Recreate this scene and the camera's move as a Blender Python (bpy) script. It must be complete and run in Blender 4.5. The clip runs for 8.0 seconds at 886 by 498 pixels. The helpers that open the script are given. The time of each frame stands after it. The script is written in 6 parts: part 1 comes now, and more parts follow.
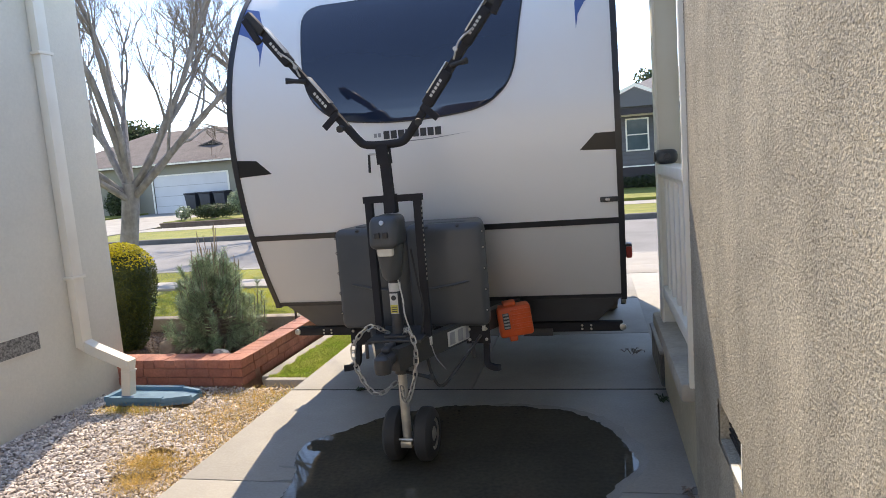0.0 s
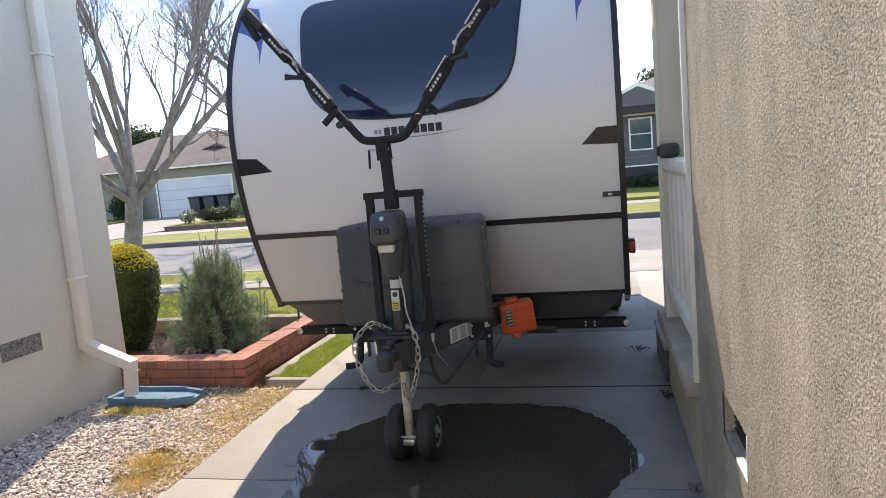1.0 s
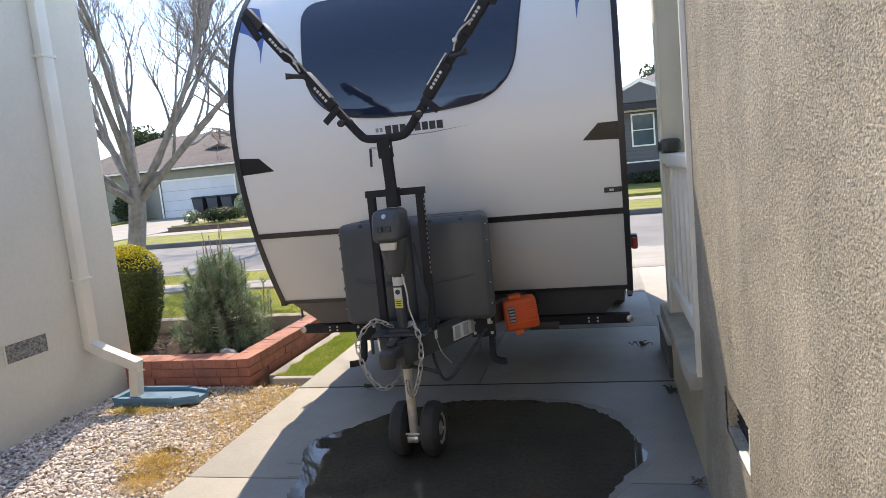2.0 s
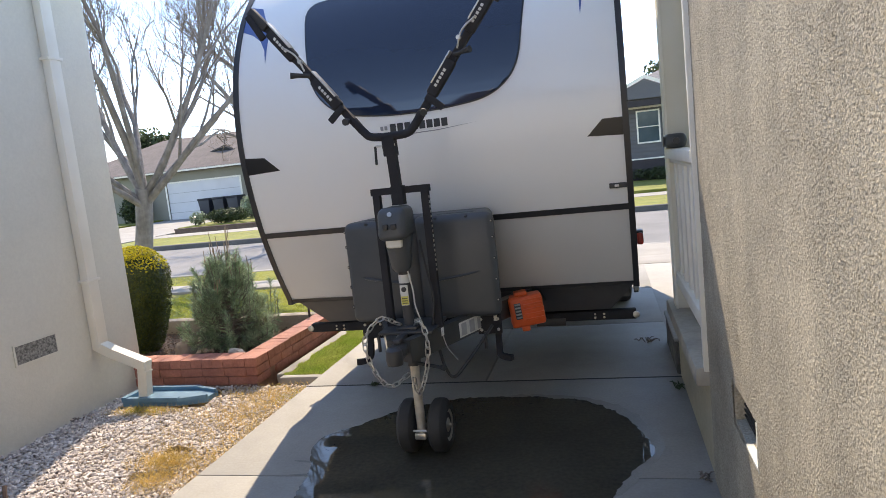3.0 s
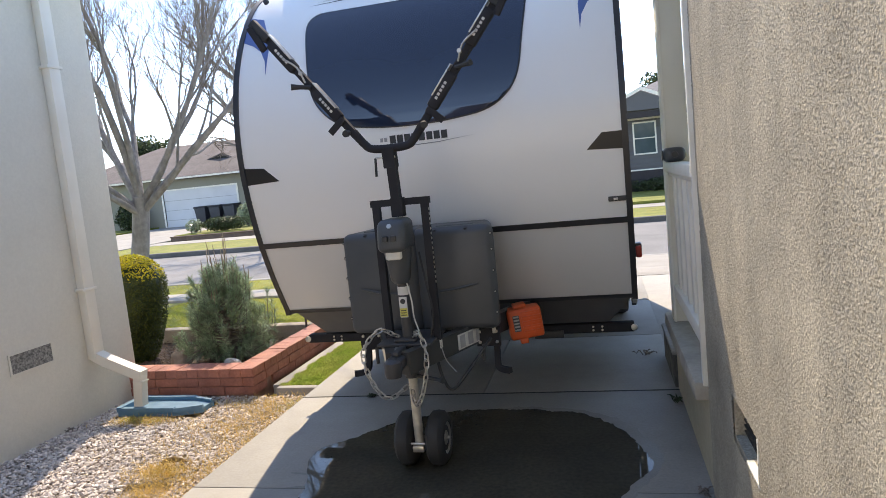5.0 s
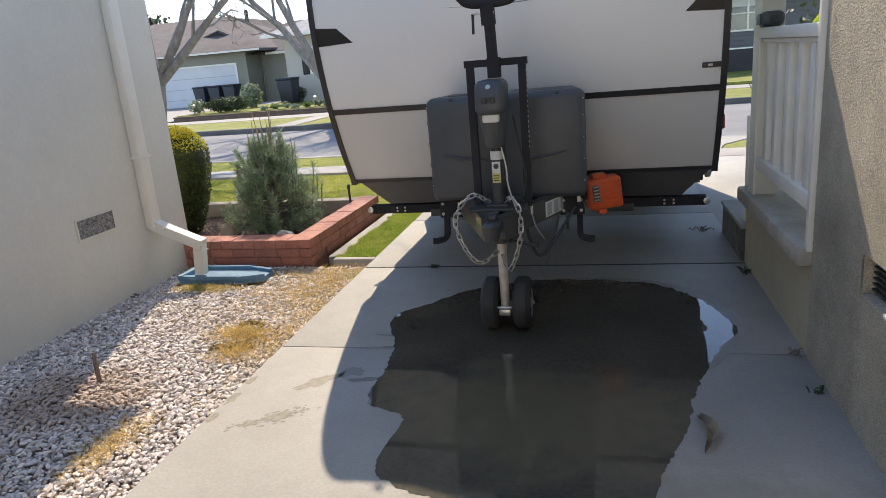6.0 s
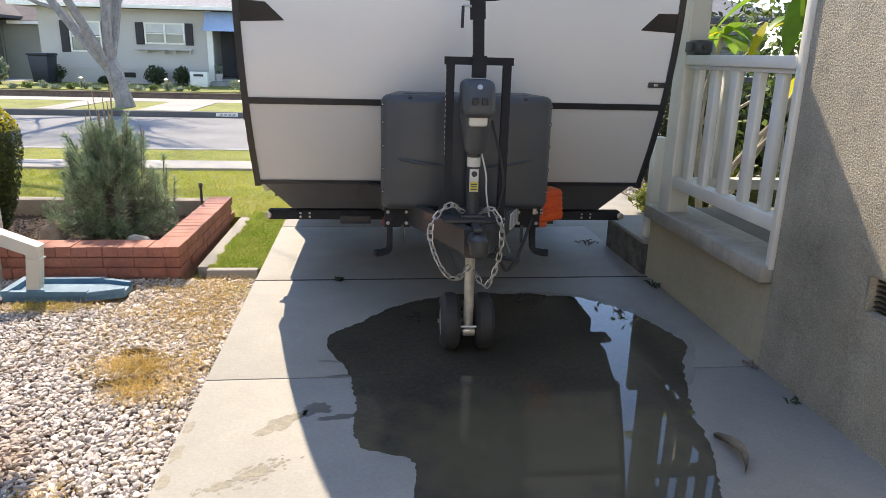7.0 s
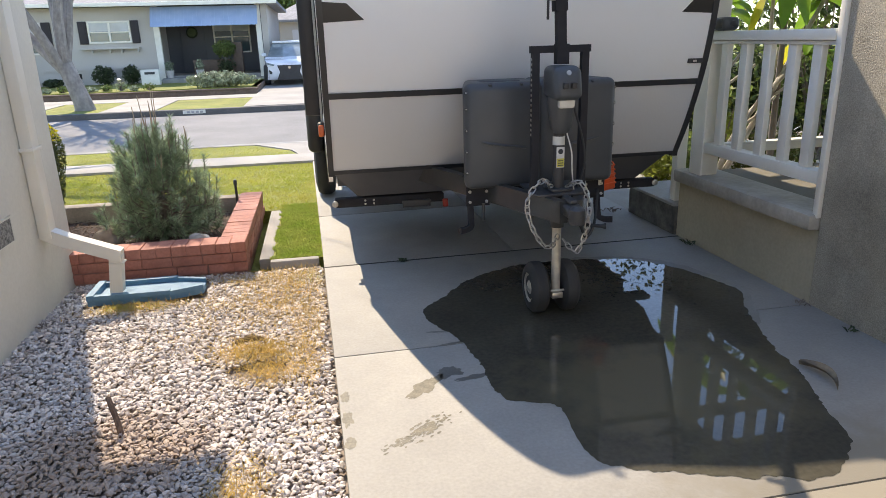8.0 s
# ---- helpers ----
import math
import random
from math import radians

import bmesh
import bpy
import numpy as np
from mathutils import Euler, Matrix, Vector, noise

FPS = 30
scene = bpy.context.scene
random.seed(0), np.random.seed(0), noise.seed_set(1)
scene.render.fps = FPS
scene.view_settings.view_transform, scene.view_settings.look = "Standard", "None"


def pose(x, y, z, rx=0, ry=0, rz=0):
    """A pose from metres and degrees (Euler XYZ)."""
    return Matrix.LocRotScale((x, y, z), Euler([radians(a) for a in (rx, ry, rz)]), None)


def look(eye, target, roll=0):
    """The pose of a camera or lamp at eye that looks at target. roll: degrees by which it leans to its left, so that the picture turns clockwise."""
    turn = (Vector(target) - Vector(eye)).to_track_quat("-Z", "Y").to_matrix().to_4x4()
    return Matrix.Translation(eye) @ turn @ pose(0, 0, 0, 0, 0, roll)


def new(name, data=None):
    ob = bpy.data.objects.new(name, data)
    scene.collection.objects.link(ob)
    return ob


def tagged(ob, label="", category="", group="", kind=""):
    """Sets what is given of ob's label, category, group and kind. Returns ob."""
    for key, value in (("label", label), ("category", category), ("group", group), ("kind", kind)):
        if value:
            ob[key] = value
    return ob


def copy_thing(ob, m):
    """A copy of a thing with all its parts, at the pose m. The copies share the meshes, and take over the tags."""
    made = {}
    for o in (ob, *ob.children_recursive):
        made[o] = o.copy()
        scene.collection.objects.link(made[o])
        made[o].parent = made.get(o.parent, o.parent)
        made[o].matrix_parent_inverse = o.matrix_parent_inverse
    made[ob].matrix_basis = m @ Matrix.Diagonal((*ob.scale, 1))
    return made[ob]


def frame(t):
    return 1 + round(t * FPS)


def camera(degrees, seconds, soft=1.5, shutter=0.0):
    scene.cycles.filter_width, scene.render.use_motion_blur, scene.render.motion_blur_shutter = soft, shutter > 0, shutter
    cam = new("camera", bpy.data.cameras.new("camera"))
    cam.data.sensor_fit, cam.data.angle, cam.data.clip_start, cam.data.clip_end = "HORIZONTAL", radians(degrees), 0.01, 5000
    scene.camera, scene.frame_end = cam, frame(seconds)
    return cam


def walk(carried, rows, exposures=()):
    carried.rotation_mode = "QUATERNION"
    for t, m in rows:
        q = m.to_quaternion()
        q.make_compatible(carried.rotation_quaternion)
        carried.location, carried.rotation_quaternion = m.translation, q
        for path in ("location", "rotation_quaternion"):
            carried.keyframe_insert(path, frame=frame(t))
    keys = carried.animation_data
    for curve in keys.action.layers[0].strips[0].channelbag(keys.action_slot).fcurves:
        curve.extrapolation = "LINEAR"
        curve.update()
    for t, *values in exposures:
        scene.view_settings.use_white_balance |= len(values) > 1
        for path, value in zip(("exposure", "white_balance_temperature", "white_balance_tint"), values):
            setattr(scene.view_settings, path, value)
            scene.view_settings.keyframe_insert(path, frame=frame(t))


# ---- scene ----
cam = camera(66.1, 8.0, soft=0.5)
PATH = [
    (0, (1.13, -0.224, 1.644), (0.653, 1.702, 1.393), -4.4),
    (0.5, (1.14, -0.21, 1.611), (0.65, 1.714, 1.369), -4.8),
    (1, (1.138, -0.201, 1.607), (0.649, 1.723, 1.363), -4.9),
    (1.5, (1.142, -0.202, 1.606), (0.652, 1.721, 1.359), -5.1),
    (3, (1.149, -0.217, 1.593), (0.633, 1.699, 1.344), -6.1),
    (3.5, (1.141, -0.206, 1.59), (0.63, 1.713, 1.35), -5.7),
    (4, (1.141, -0.218, 1.604), (0.628, 1.701, 1.373), -5.4),
    (5.3, (1.122, -0.219, 1.61), (0.621, 1.704, 1.387), -5.7),
    (5.5, (1.06, -0.231, 1.597), (0.565, 1.686, 1.313), -5.5),
    (5.7, (0.943, -0.268, 1.574), (0.446, 1.636, 1.217), -2.5),
    (5.8, (0.863, -0.279, 1.551), (0.354, 1.62, 1.185), -1.6),
    (5.9, (0.726, -0.3, 1.529), (0.222, 1.593, 1.126), -2.0),
    (6, (0.615, -0.334, 1.524), (0.116, 1.525, 0.983), -4.9),
    (6.2, (0.43, -0.323, 1.51), (0.009, 1.524, 0.867), -2.4),
    (6.5, (0.128, -0.203, 1.47), (-0.156, 1.67, 0.829), -1.7),
    (6.7, (-0.106, -0.081, 1.484), (-0.281, 1.804, 0.841), -1.6),
    (6.9, (-0.316, -0.056, 1.495), (-0.329, 1.867, 0.946), -0.5),
    (7, (-0.438, -0.054, 1.499), (-0.262, 1.861, 0.951), 1.4),
    (7.1, (-0.571, -0.094, 1.499), (-0.235, 1.797, 0.941), 0.2),
    (7.2, (-0.674, -0.1, 1.497), (-0.246, 1.724, 0.796), -2.6),
    (7.3, (-0.75, -0.108, 1.519), (-0.317, 1.657, 0.684), -4.4),
    (7.5, (-0.882, -0.171, 1.557), (-0.523, 1.62, 0.743), 1.5),
    (7.6, (-0.949, -0.175, 1.538), (-0.678, 1.666, 0.805), 2.0),
    (7.7, (-1.018, -0.195, 1.52), (-0.779, 1.672, 0.845), 2.7),
    (7.8, (-1.099, -0.214, 1.513), (-0.856, 1.66, 0.858), 0.4),
    (8, (-1.242, -0.279, 1.558), (-0.919, 1.602, 0.96), -1.7),
]
walk(cam, [(t, look(eye, target, roll)) for t, eye, target, roll in PATH], [
    (0.0, 1.90, 8100, 13), (5.5, 1.89, 8100, 13), (6.0, 1.78, 7950, 12), (6.5, 1.98, 8050, 12), (7.0, 2.07, 7950, 12), (8.0, 2.01, 7950, 12)])

# ---- light ----
world = bpy.data.worlds.new("sky")
scene.world = world
world.use_nodes = True
wn = world.node_tree.nodes
sky = wn.new("ShaderNodeTexSky")
sky.sky_type, sky.sun_disc = "NISHITA", False
sky.sun_elevation, sky.sun_rotation = radians(47.8), radians(-18.6)
sky.air_density, sky.dust_density, sky.ozone_density = 0.78, 0.0, 2.6
sky.altitude = 1500
world.node_tree.links.new(sky.outputs[0], wn["Background"].inputs[0])
wn["Background"].inputs[1].default_value = 0.155
SUN = Vector((-0.29, 0.86, 1.0)).normalized()
sun = new("sun", bpy.data.lights.new("sun", "SUN"))
sun.data.energy, sun.data.angle, sun.data.color = 1.85, radians(0.53), (1.0, 0.95, 0.87)
sun.matrix_world = look(SUN * 50, (0, 0, 0))

# ---- materials ----
def mat(name, c1, c2=None, scale=6.0, rough=0.6, metal=0.0, bump=0.0, bscale=80.0, rnd=0.0, coat=0.0,
        fine=0.0, ior=1.5, stretch=(1, 1, 1), bstretch=(1, 1, 1), island=0.0, sharp=0.5, trans=0.0, thin=0.0, stain=None, blotch=0.0):
    m = bpy.data.materials.new(name)
    m.use_nodes = True
    nt = m.node_tree
    N, L = nt.nodes, nt.links.new
    b = N["Principled BSDF"]
    b.inputs["Roughness"].default_value = rough
    b.inputs["Metallic"].default_value = metal
    b.inputs["IOR"].default_value = ior
    b.inputs["Coat Weight"].default_value = coat
    b.inputs["Transmission Weight"].default_value = trans
    geo = N.new("ShaderNodeNewGeometry")
    mp = N.new("ShaderNodeMapping")
    mp.inputs["Scale"].default_value = stretch
    L(geo.outputs["Position"], mp.inputs["Vector"])
    c2 = c2 or tuple(c * 0.82 for c in c1)
    big = N.new("ShaderNodeTexNoise")
    big.inputs["Scale"].default_value, big.inputs["Detail"].default_value = scale, 6.0
    L(mp.outputs[0], big.inputs["Vector"])
    ramp = N.new("ShaderNodeMapRange")
    ramp.inputs["From Min"].default_value, ramp.inputs["From Max"].default_value = 0.5 - 0.35 * sharp, 0.5 + 0.35 * sharp
    L(big.outputs["Fac"], ramp.inputs["Value"])
    mix = N.new("ShaderNodeMix")
    mix.data_type = "RGBA"
    mix.inputs["A"].default_value, mix.inputs["B"].default_value = (*c1, 1), (*c2, 1)
    L(ramp.outputs[0], mix.inputs["Factor"])
    out = mix.outputs["Result"]
    if fine:
        sm = N.new("ShaderNodeTexNoise")
        sm.inputs["Scale"].default_value, sm.inputs["Detail"].default_value = bscale * 0.7, 3.0
        L(geo.outputs["Position"], sm.inputs["Vector"])
        r2 = N.new("ShaderNodeMapRange")
        r2.inputs["From Min"].default_value, r2.inputs["From Max"].default_value = 0.3, 0.7
        r2.inputs["To Min"].default_value, r2.inputs["To Max"].default_value = 1 - fine, 1 + fine
        L(sm.outputs["Fac"], r2.inputs["Value"])
        hv = N.new("ShaderNodeHueSaturation")
        L(r2.outputs[0], hv.inputs["Value"])
        L(out, hv.inputs["Color"])
        out = hv.outputs[0]
    if rnd or island:
        src = N.new("ShaderNodeObjectInfo").outputs["Random"] if rnd else geo.outputs["Random Per Island"]
        amt = rnd or island
        r3 = N.new("ShaderNodeMapRange")
        r3.inputs["To Min"].default_value, r3.inputs["To Max"].default_value = 1 - amt, 1 + amt
        L(src, r3.inputs["Value"])
        h2 = N.new("ShaderNodeHueSaturation")
        L(r3.outputs[0], h2.inputs["Value"])
        L(out, h2.inputs["Color"])
        out = h2.outputs[0]
    if blotch:
        sp = N.new("ShaderNodeTexNoise")
        sp.inputs["Scale"].default_value, sp.inputs["Detail"].default_value, sp.inputs["Roughness"].default_value = 0.9, 8.0, 0.7
        L(geo.outputs["Position"], sp.inputs["Vector"])
        r4 = N.new("ShaderNodeMapRange")
        r4.inputs["From Min"].default_value, r4.inputs["From Max"].default_value = 0.35, 0.68
        r4.inputs["To Min"].default_value, r4.inputs["To Max"].default_value = 1.0 + 0.4 * blotch, 1.0 - blotch
        L(sp.outputs["Fac"], r4.inputs["Value"])
        h4 = N.new("ShaderNodeHueSaturation")
        L(r4.outputs[0], h4.inputs["Value"])
        L(out, h4.inputs["Color"])
        out = h4.outputs[0]
    if stain:
        (sx, sy), (rx, ry), tone = stain
        off = N.new("ShaderNodeMapping")
        off.inputs["Location"].default_value = (-sx / rx, -sy / ry, 0)
        off.inputs["Scale"].default_value = (1 / rx, 1 / ry, 0)
        L(geo.outputs["Position"], off.inputs["Vector"])
        dist = N.new("ShaderNodeVectorMath")
        dist.operation = "LENGTH"
        L(off.outputs[0], dist.inputs[0])
        wob = N.new("ShaderNodeTexNoise")
        wob.inputs["Scale"].default_value, wob.inputs["Detail"].default_value = 7.0, 7.0
        L(geo.outputs["Position"], wob.inputs["Vector"])
        add = N.new("ShaderNodeMath")
        add.operation = "ADD"
        L(dist.outputs["Value"], add.inputs[0])
        L(wob.outputs["Fac"], add.inputs[1])
        edge = N.new("ShaderNodeMapRange")
        edge.inputs["From Min"].default_value, edge.inputs["From Max"].default_value = 1.4, 0.9
        L(add.outputs[0], edge.inputs["Value"])
        sm2 = N.new("ShaderNodeMix")
        sm2.data_type = "RGBA"
        sm2.inputs["B"].default_value = (*tone, 1)
        L(edge.outputs[0], sm2.inputs["Factor"])
        L(out, sm2.inputs["A"])
        out = sm2.outputs["Result"]
    L(out, b.inputs["Base Color"])
    if thin:
        tl = N.new("ShaderNodeBsdfTranslucent")
        L(out, tl.inputs["Color"])
        mx = N.new("ShaderNodeMixShader")
        mx.inputs["Fac"].default_value = thin
        L(b.outputs[0], mx.inputs[1])
        L(tl.outputs[0], mx.inputs[2])
        L(mx.outputs[0], N["Material Output"].inputs["Surface"])
    if bump:
        bn = N.new("ShaderNodeTexNoise")
        bn.inputs["Scale"].default_value, bn.inputs["Detail"].default_value = bscale, 4.0
        mb = N.new("ShaderNodeMapping")
        mb.inputs["Scale"].default_value = bstretch
        L(geo.outputs["Position"], mb.inputs["Vector"])
        L(mb.outputs[0], bn.inputs["Vector"])
        bp = N.new("ShaderNodeBump")
        bp.inputs["Strength"].default_value, bp.inputs["Distance"].default_value = 1.0, bump
        L(bn.outputs["Fac"], bp.inputs["Height"])
        L(bp.outputs[0], b.inputs["Normal"])
    return m


M = {}
M["concrete"] = mat("concrete", (0.375, 0.357, 0.322), (0.295, 0.28, 0.253), 1.7, 0.74, bump=0.0007, bscale=95, fine=0.07, sharp=1.0, stain=((0.75, 1.38), (1.40, 0.70), (0.25, 0.225, 0.18)), blotch=0.2)
M["kerb"] = mat("kerb_concrete", (0.36, 0.35, 0.33), (0.24, 0.235, 0.22), 2.5, 0.9, bump=0.002, bscale=90, fine=0.1)
# far kerb's face is shaded; that darkness is put into this colour
M["dark_kerb"] = mat("shade_toned_kerb_concrete", (0.15, 0.14, 0.13), (0.10, 0.095, 0.09), 2.0, 0.9, bump=0.002, bscale=60, fine=0.15)
# floor colour darkened to replace shade that does not reach the porch
M["porch_floor"] = mat("shade_toned_porch_floor", (0.17, 0.148, 0.11), (0.13, 0.115, 0.088), 3.0, 0.8, bump=0.001, fine=0.08)
M["pale_concrete"] = mat("pale_concrete", (0.36, 0.335, 0.30), (0.29, 0.275, 0.25), 1.0, 0.85, bump=0.001, bscale=90, fine=0.08, blotch=0.15)
M["old_concrete"] = mat("weathered_concrete", (0.17, 0.16, 0.14), (0.07, 0.066, 0.058), 7.0, 0.9, bump=0.004, bscale=50, fine=0.2)
M["asphalt"] = mat("asphalt", (0.215, 0.21, 0.208), (0.165, 0.162, 0.162), 0.8, 0.85, bump=0.002, bscale=150, fine=0.16, blotch=0.12)
M["drying"] = mat("drying_concrete", (0.20, 0.175, 0.125), (0.125, 0.112, 0.085), 26.0, 0.6, bump=0.0006, bscale=140, fine=0.2)
M["damp"] = mat("damp_concrete", (0.165, 0.16, 0.14), (0.125, 0.12, 0.105), 3.0, 0.45, bump=0.0006, bscale=140, fine=0.1)
M["damp_pale"] = mat("half_dry_concrete", (0.27, 0.26, 0.235), (0.22, 0.212, 0.19), 5.0, 0.6, bump=0.0006, bscale=140, fine=0.1)
# brown patch: grit under the water, with some trailer reflection put into the colour
M["water"] = mat("shallow_water_on_concrete", (0.088, 0.080, 0.060), (0.048, 0.045, 0.036), 2.5, 0.02, fine=0.16, bscale=60, ior=1.37, sharp=1.0, stain=((0.22, 2.30), (0.95, 0.62), (0.112, 0.098, 0.064)))
M["soil"] = mat("soil", (0.10, 0.065, 0.045), (0.05, 0.033, 0.024), 14, 0.95, bump=0.02, bscale=30, fine=0.3)
M["mulch"] = mat("mulch", (0.16, 0.10, 0.07), (0.07, 0.045, 0.032), 30, 0.95, island=0.45)
M["gravel_bed"] = mat("gravel_bed", (0.30, 0.25, 0.21), (0.18, 0.14, 0.11), 12, 0.95, bump=0.01, bscale=45, fine=0.2)
M["pebble"] = mat("white_pebble", (0.80, 0.74, 0.70), (0.46, 0.385, 0.335), 14.0, 0.8, island=0.38, sharp=0.9, stain=((-2.22, 2.38), (0.60, 0.52), (0.43, 0.335, 0.27)))
M["lawn"] = mat("lawn", (0.17, 0.20, 0.03), (0.25, 0.24, 0.05), 2.2, 0.9, bump=0.012, bscale=60, fine=0.3, blotch=0.3)
M["blade"] = mat("grass_blade", (0.36, 0.40, 0.05), (0.50, 0.47, 0.10), 1.6, 0.7, island=0.3, thin=0.5)
M["green_blade"] = mat("green_grass_blade", (0.30, 0.41, 0.07), (0.44, 0.48, 0.13), 5.0, 0.7, island=0.35, thin=0.5)
M["straw"] = mat("dry_grass", (0.68, 0.46, 0.14), (0.50, 0.35, 0.10), 5, 0.8, island=0.3, thin=0.35)
M["brick"] = mat("red_brick", (0.45, 0.18, 0.128), (0.34, 0.13, 0.092), 9, 0.75, bump=0.002, bscale=70, rnd=0.12, fine=0.12)
M["mortar"] = mat("mortar", (0.40, 0.23, 0.175), (0.29, 0.16, 0.125), 12, 0.95, bump=0.002)
M["block"] = mat("concrete_block", (0.36, 0.30, 0.24), (0.28, 0.23, 0.18), 5, 0.9, bump=0.002, fine=0.1)
M["cream_stucco"] = mat("cream_stucco", (0.68, 0.65, 0.56), (0.625, 0.60, 0.515), 0.7, 0.85, bump=0.0012, bscale=70, fine=0.03, blotch=0.06)
M["rough_stucco"] = mat("grey_stucco", (0.52, 0.463, 0.362), (0.335, 0.302, 0.24), 4.0, 0.95, bump=0.003, bscale=190, fine=0.26, stretch=(1, 1, 0.22), sharp=0.8, blotch=0.42)
M["smooth_stucco"] = mat("smooth_stucco", (0.50, 0.435, 0.305), (0.43, 0.375, 0.265), 2.0, 0.9, bump=0.002, bscale=60, fine=0.06, blotch=0.14)
M["white_paint"] = mat("white_paint", (0.86, 0.83, 0.74), (0.78, 0.745, 0.66), 4, 0.55, bump=0.0006, bscale=60)
M["cream_paint"] = mat("cream_paint", (0.78, 0.745, 0.65), (0.72, 0.685, 0.59), 3, 0.6)
M["sill_paint"] = mat("worn_grey_sill", (0.45, 0.41, 0.34), (0.34, 0.31, 0.26), 6, 0.85, bump=0.002, bscale=50, fine=0.08)
M["gelcoat"] = mat("white_gelcoat", (0.87, 0.86, 0.825), (0.84, 0.83, 0.80), 0.9, 0.28, coat=0.3)
M["lower_gelcoat"] = mat("embossed_white_panel", (0.70, 0.692, 0.67), (0.66, 0.653, 0.632), 1.2, 0.38, bump=0.0008, bscale=55)
M["tint_glass"] = mat("tinted_glass", (0.010, 0.022, 0.050), (0.008, 0.018, 0.042), 1, 0.04, coat=0.5, ior=1.55)
M["trim_black"] = mat("black_trim", (0.028, 0.027, 0.028), (0.036, 0.035, 0.036), 8, 0.40)
M["decal_dark"] = mat("dark_vinyl", (0.018, 0.016, 0.016), (0.014, 0.013, 0.013), 4, 0.35)
M["decal_blue"] = mat("blue_vinyl", (0.09, 0.15, 0.36), (0.07, 0.13, 0.33), 4, 0.3)
M["decal_grey"] = mat("grey_vinyl", (0.33, 0.33, 0.34), None, 4, 0.3)
M["plastic_black"] = mat("black_plastic", (0.062, 0.068, 0.073), (0.076, 0.081, 0.086), 5, 0.42, bump=0.0006, bscale=220)
M["steel_black"] = mat("black_painted_steel", (0.045, 0.045, 0.047), (0.054, 0.053, 0.054), 12, 0.45, bump=0.0004, bscale=120)
M["matte_black"] = mat("matte_black_frame", (0.036, 0.035, 0.038), (0.027, 0.026, 0.028), 12, 0.85, ior=1.35, bump=0.0003, bscale=120)
M["gloss_black"] = mat("glossy_black_frame", (0.062, 0.062, 0.060), (0.048, 0.048, 0.047), 9, 0.28, bump=0.0002, bscale=90, coat=0.4)
M["skirt"] = mat("dark_grey_skirt", (0.11, 0.11, 0.115), (0.085, 0.085, 0.09), 4, 0.5)
M["rubber"] = mat("rubber", (0.034, 0.034, 0.034), (0.046, 0.045, 0.044), 10, 0.75, bump=0.001, bscale=90)
M["zinc"] = mat("galvanised_steel", (0.62, 0.60, 0.55), (0.45, 0.43, 0.40), 30, 0.38, metal=0.85)
M["raw_tube"] = mat("bare_steel_tube", (0.72, 0.67, 0.58), (0.50, 0.46, 0.40), 18, 0.38, metal=0.55)
M["orange"] = mat("orange_plastic", (0.80, 0.12, 0.03), (0.68, 0.10, 0.025), 8, 0.42)
M["red_plastic"] = mat("red_plastic", (0.42, 0.035, 0.025), None, 8, 0.35)
M["amber"] = mat("amber_lens", (0.72, 0.14, 0.04), None, 20, 0.2)
M["lens_white"] = mat("white_lens", (0.82, 0.80, 0.72), None, 20, 0.3)
M["paper"] = mat("paper_label", (0.72, 0.71, 0.66), None, 20, 0.6)
M["yellow_label"] = mat("yellow_label", (0.70, 0.62, 0.12), None, 20, 0.6)
M["ink"] = mat("ink", (0.05, 0.05, 0.05), None, 20, 0.6)
M["grey_mark"] = mat("grey_mark", (0.42, 0.42, 0.42), None, 20, 0.5)
M["blue_plastic"] = mat("blue_plastic", (0.08, 0.205, 0.32), (0.115, 0.255, 0.37), 9, 0.5, fine=0.05)
M["vent_mesh"] = mat("grey_vent_mesh", (0.34, 0.33, 0.30), (0.09, 0.09, 0.08), 60, 0.8, bump=0.004, bscale=90)
M["dark_hollow"] = mat("dark_hollow", (0.03, 0.027, 0.022), None, 20, 0.9)
M["bark"] = mat("pale_bark", (0.31, 0.28, 0.26), (0.20, 0.18, 0.165), 9, 0.9, bump=0.01, bscale=18, fine=0.15, stretch=(1, 1, 0.35), bstretch=(1, 1, 0.35))
M["twig"] = mat("twig_bark", (0.25, 0.20, 0.17), (0.17, 0.14, 0.12), 9, 0.9)
M["needle"] = mat("pine_needle", (0.16, 0.26, 0.14), (0.42, 0.51, 0.34), 9, 0.45, island=0.45, thin=0.3)
M["candle"] = mat("pine_candle", (0.36, 0.28, 0.20), (0.26, 0.20, 0.14), 12, 0.8)
M["hedge_leaf"] = mat("yellow_green_leaf", (0.05, 0.07, 0.015), (0.10, 0.12, 0.02), 5, 0.5, island=0.35, thin=0.4)
# yellow of the bush's sunlit top, sunlight put into the leaf colour
M["hedge_tip"] = mat("sun_yellow_leaf", (0.62, 0.52, 0.02), (0.45, 0.42, 0.02), 9, 0.5, island=0.25, thin=0.4)
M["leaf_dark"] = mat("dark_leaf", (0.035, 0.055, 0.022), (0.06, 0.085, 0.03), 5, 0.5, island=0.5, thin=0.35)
M["bright_leaf"] = mat("sunny_yellow_green_leaf", (0.15, 0.19, 0.03), (0.23, 0.25, 0.045), 4, 0.5, island=0.35, thin=0.5)
# slats coloured dark so the vent looks like a shaded hole
M["vent_slat"] = mat("shade_dark_vent_slat", (0.075, 0.06, 0.045), (0.04, 0.033, 0.026), 30, 0.85, bump=0.001, bscale=90)
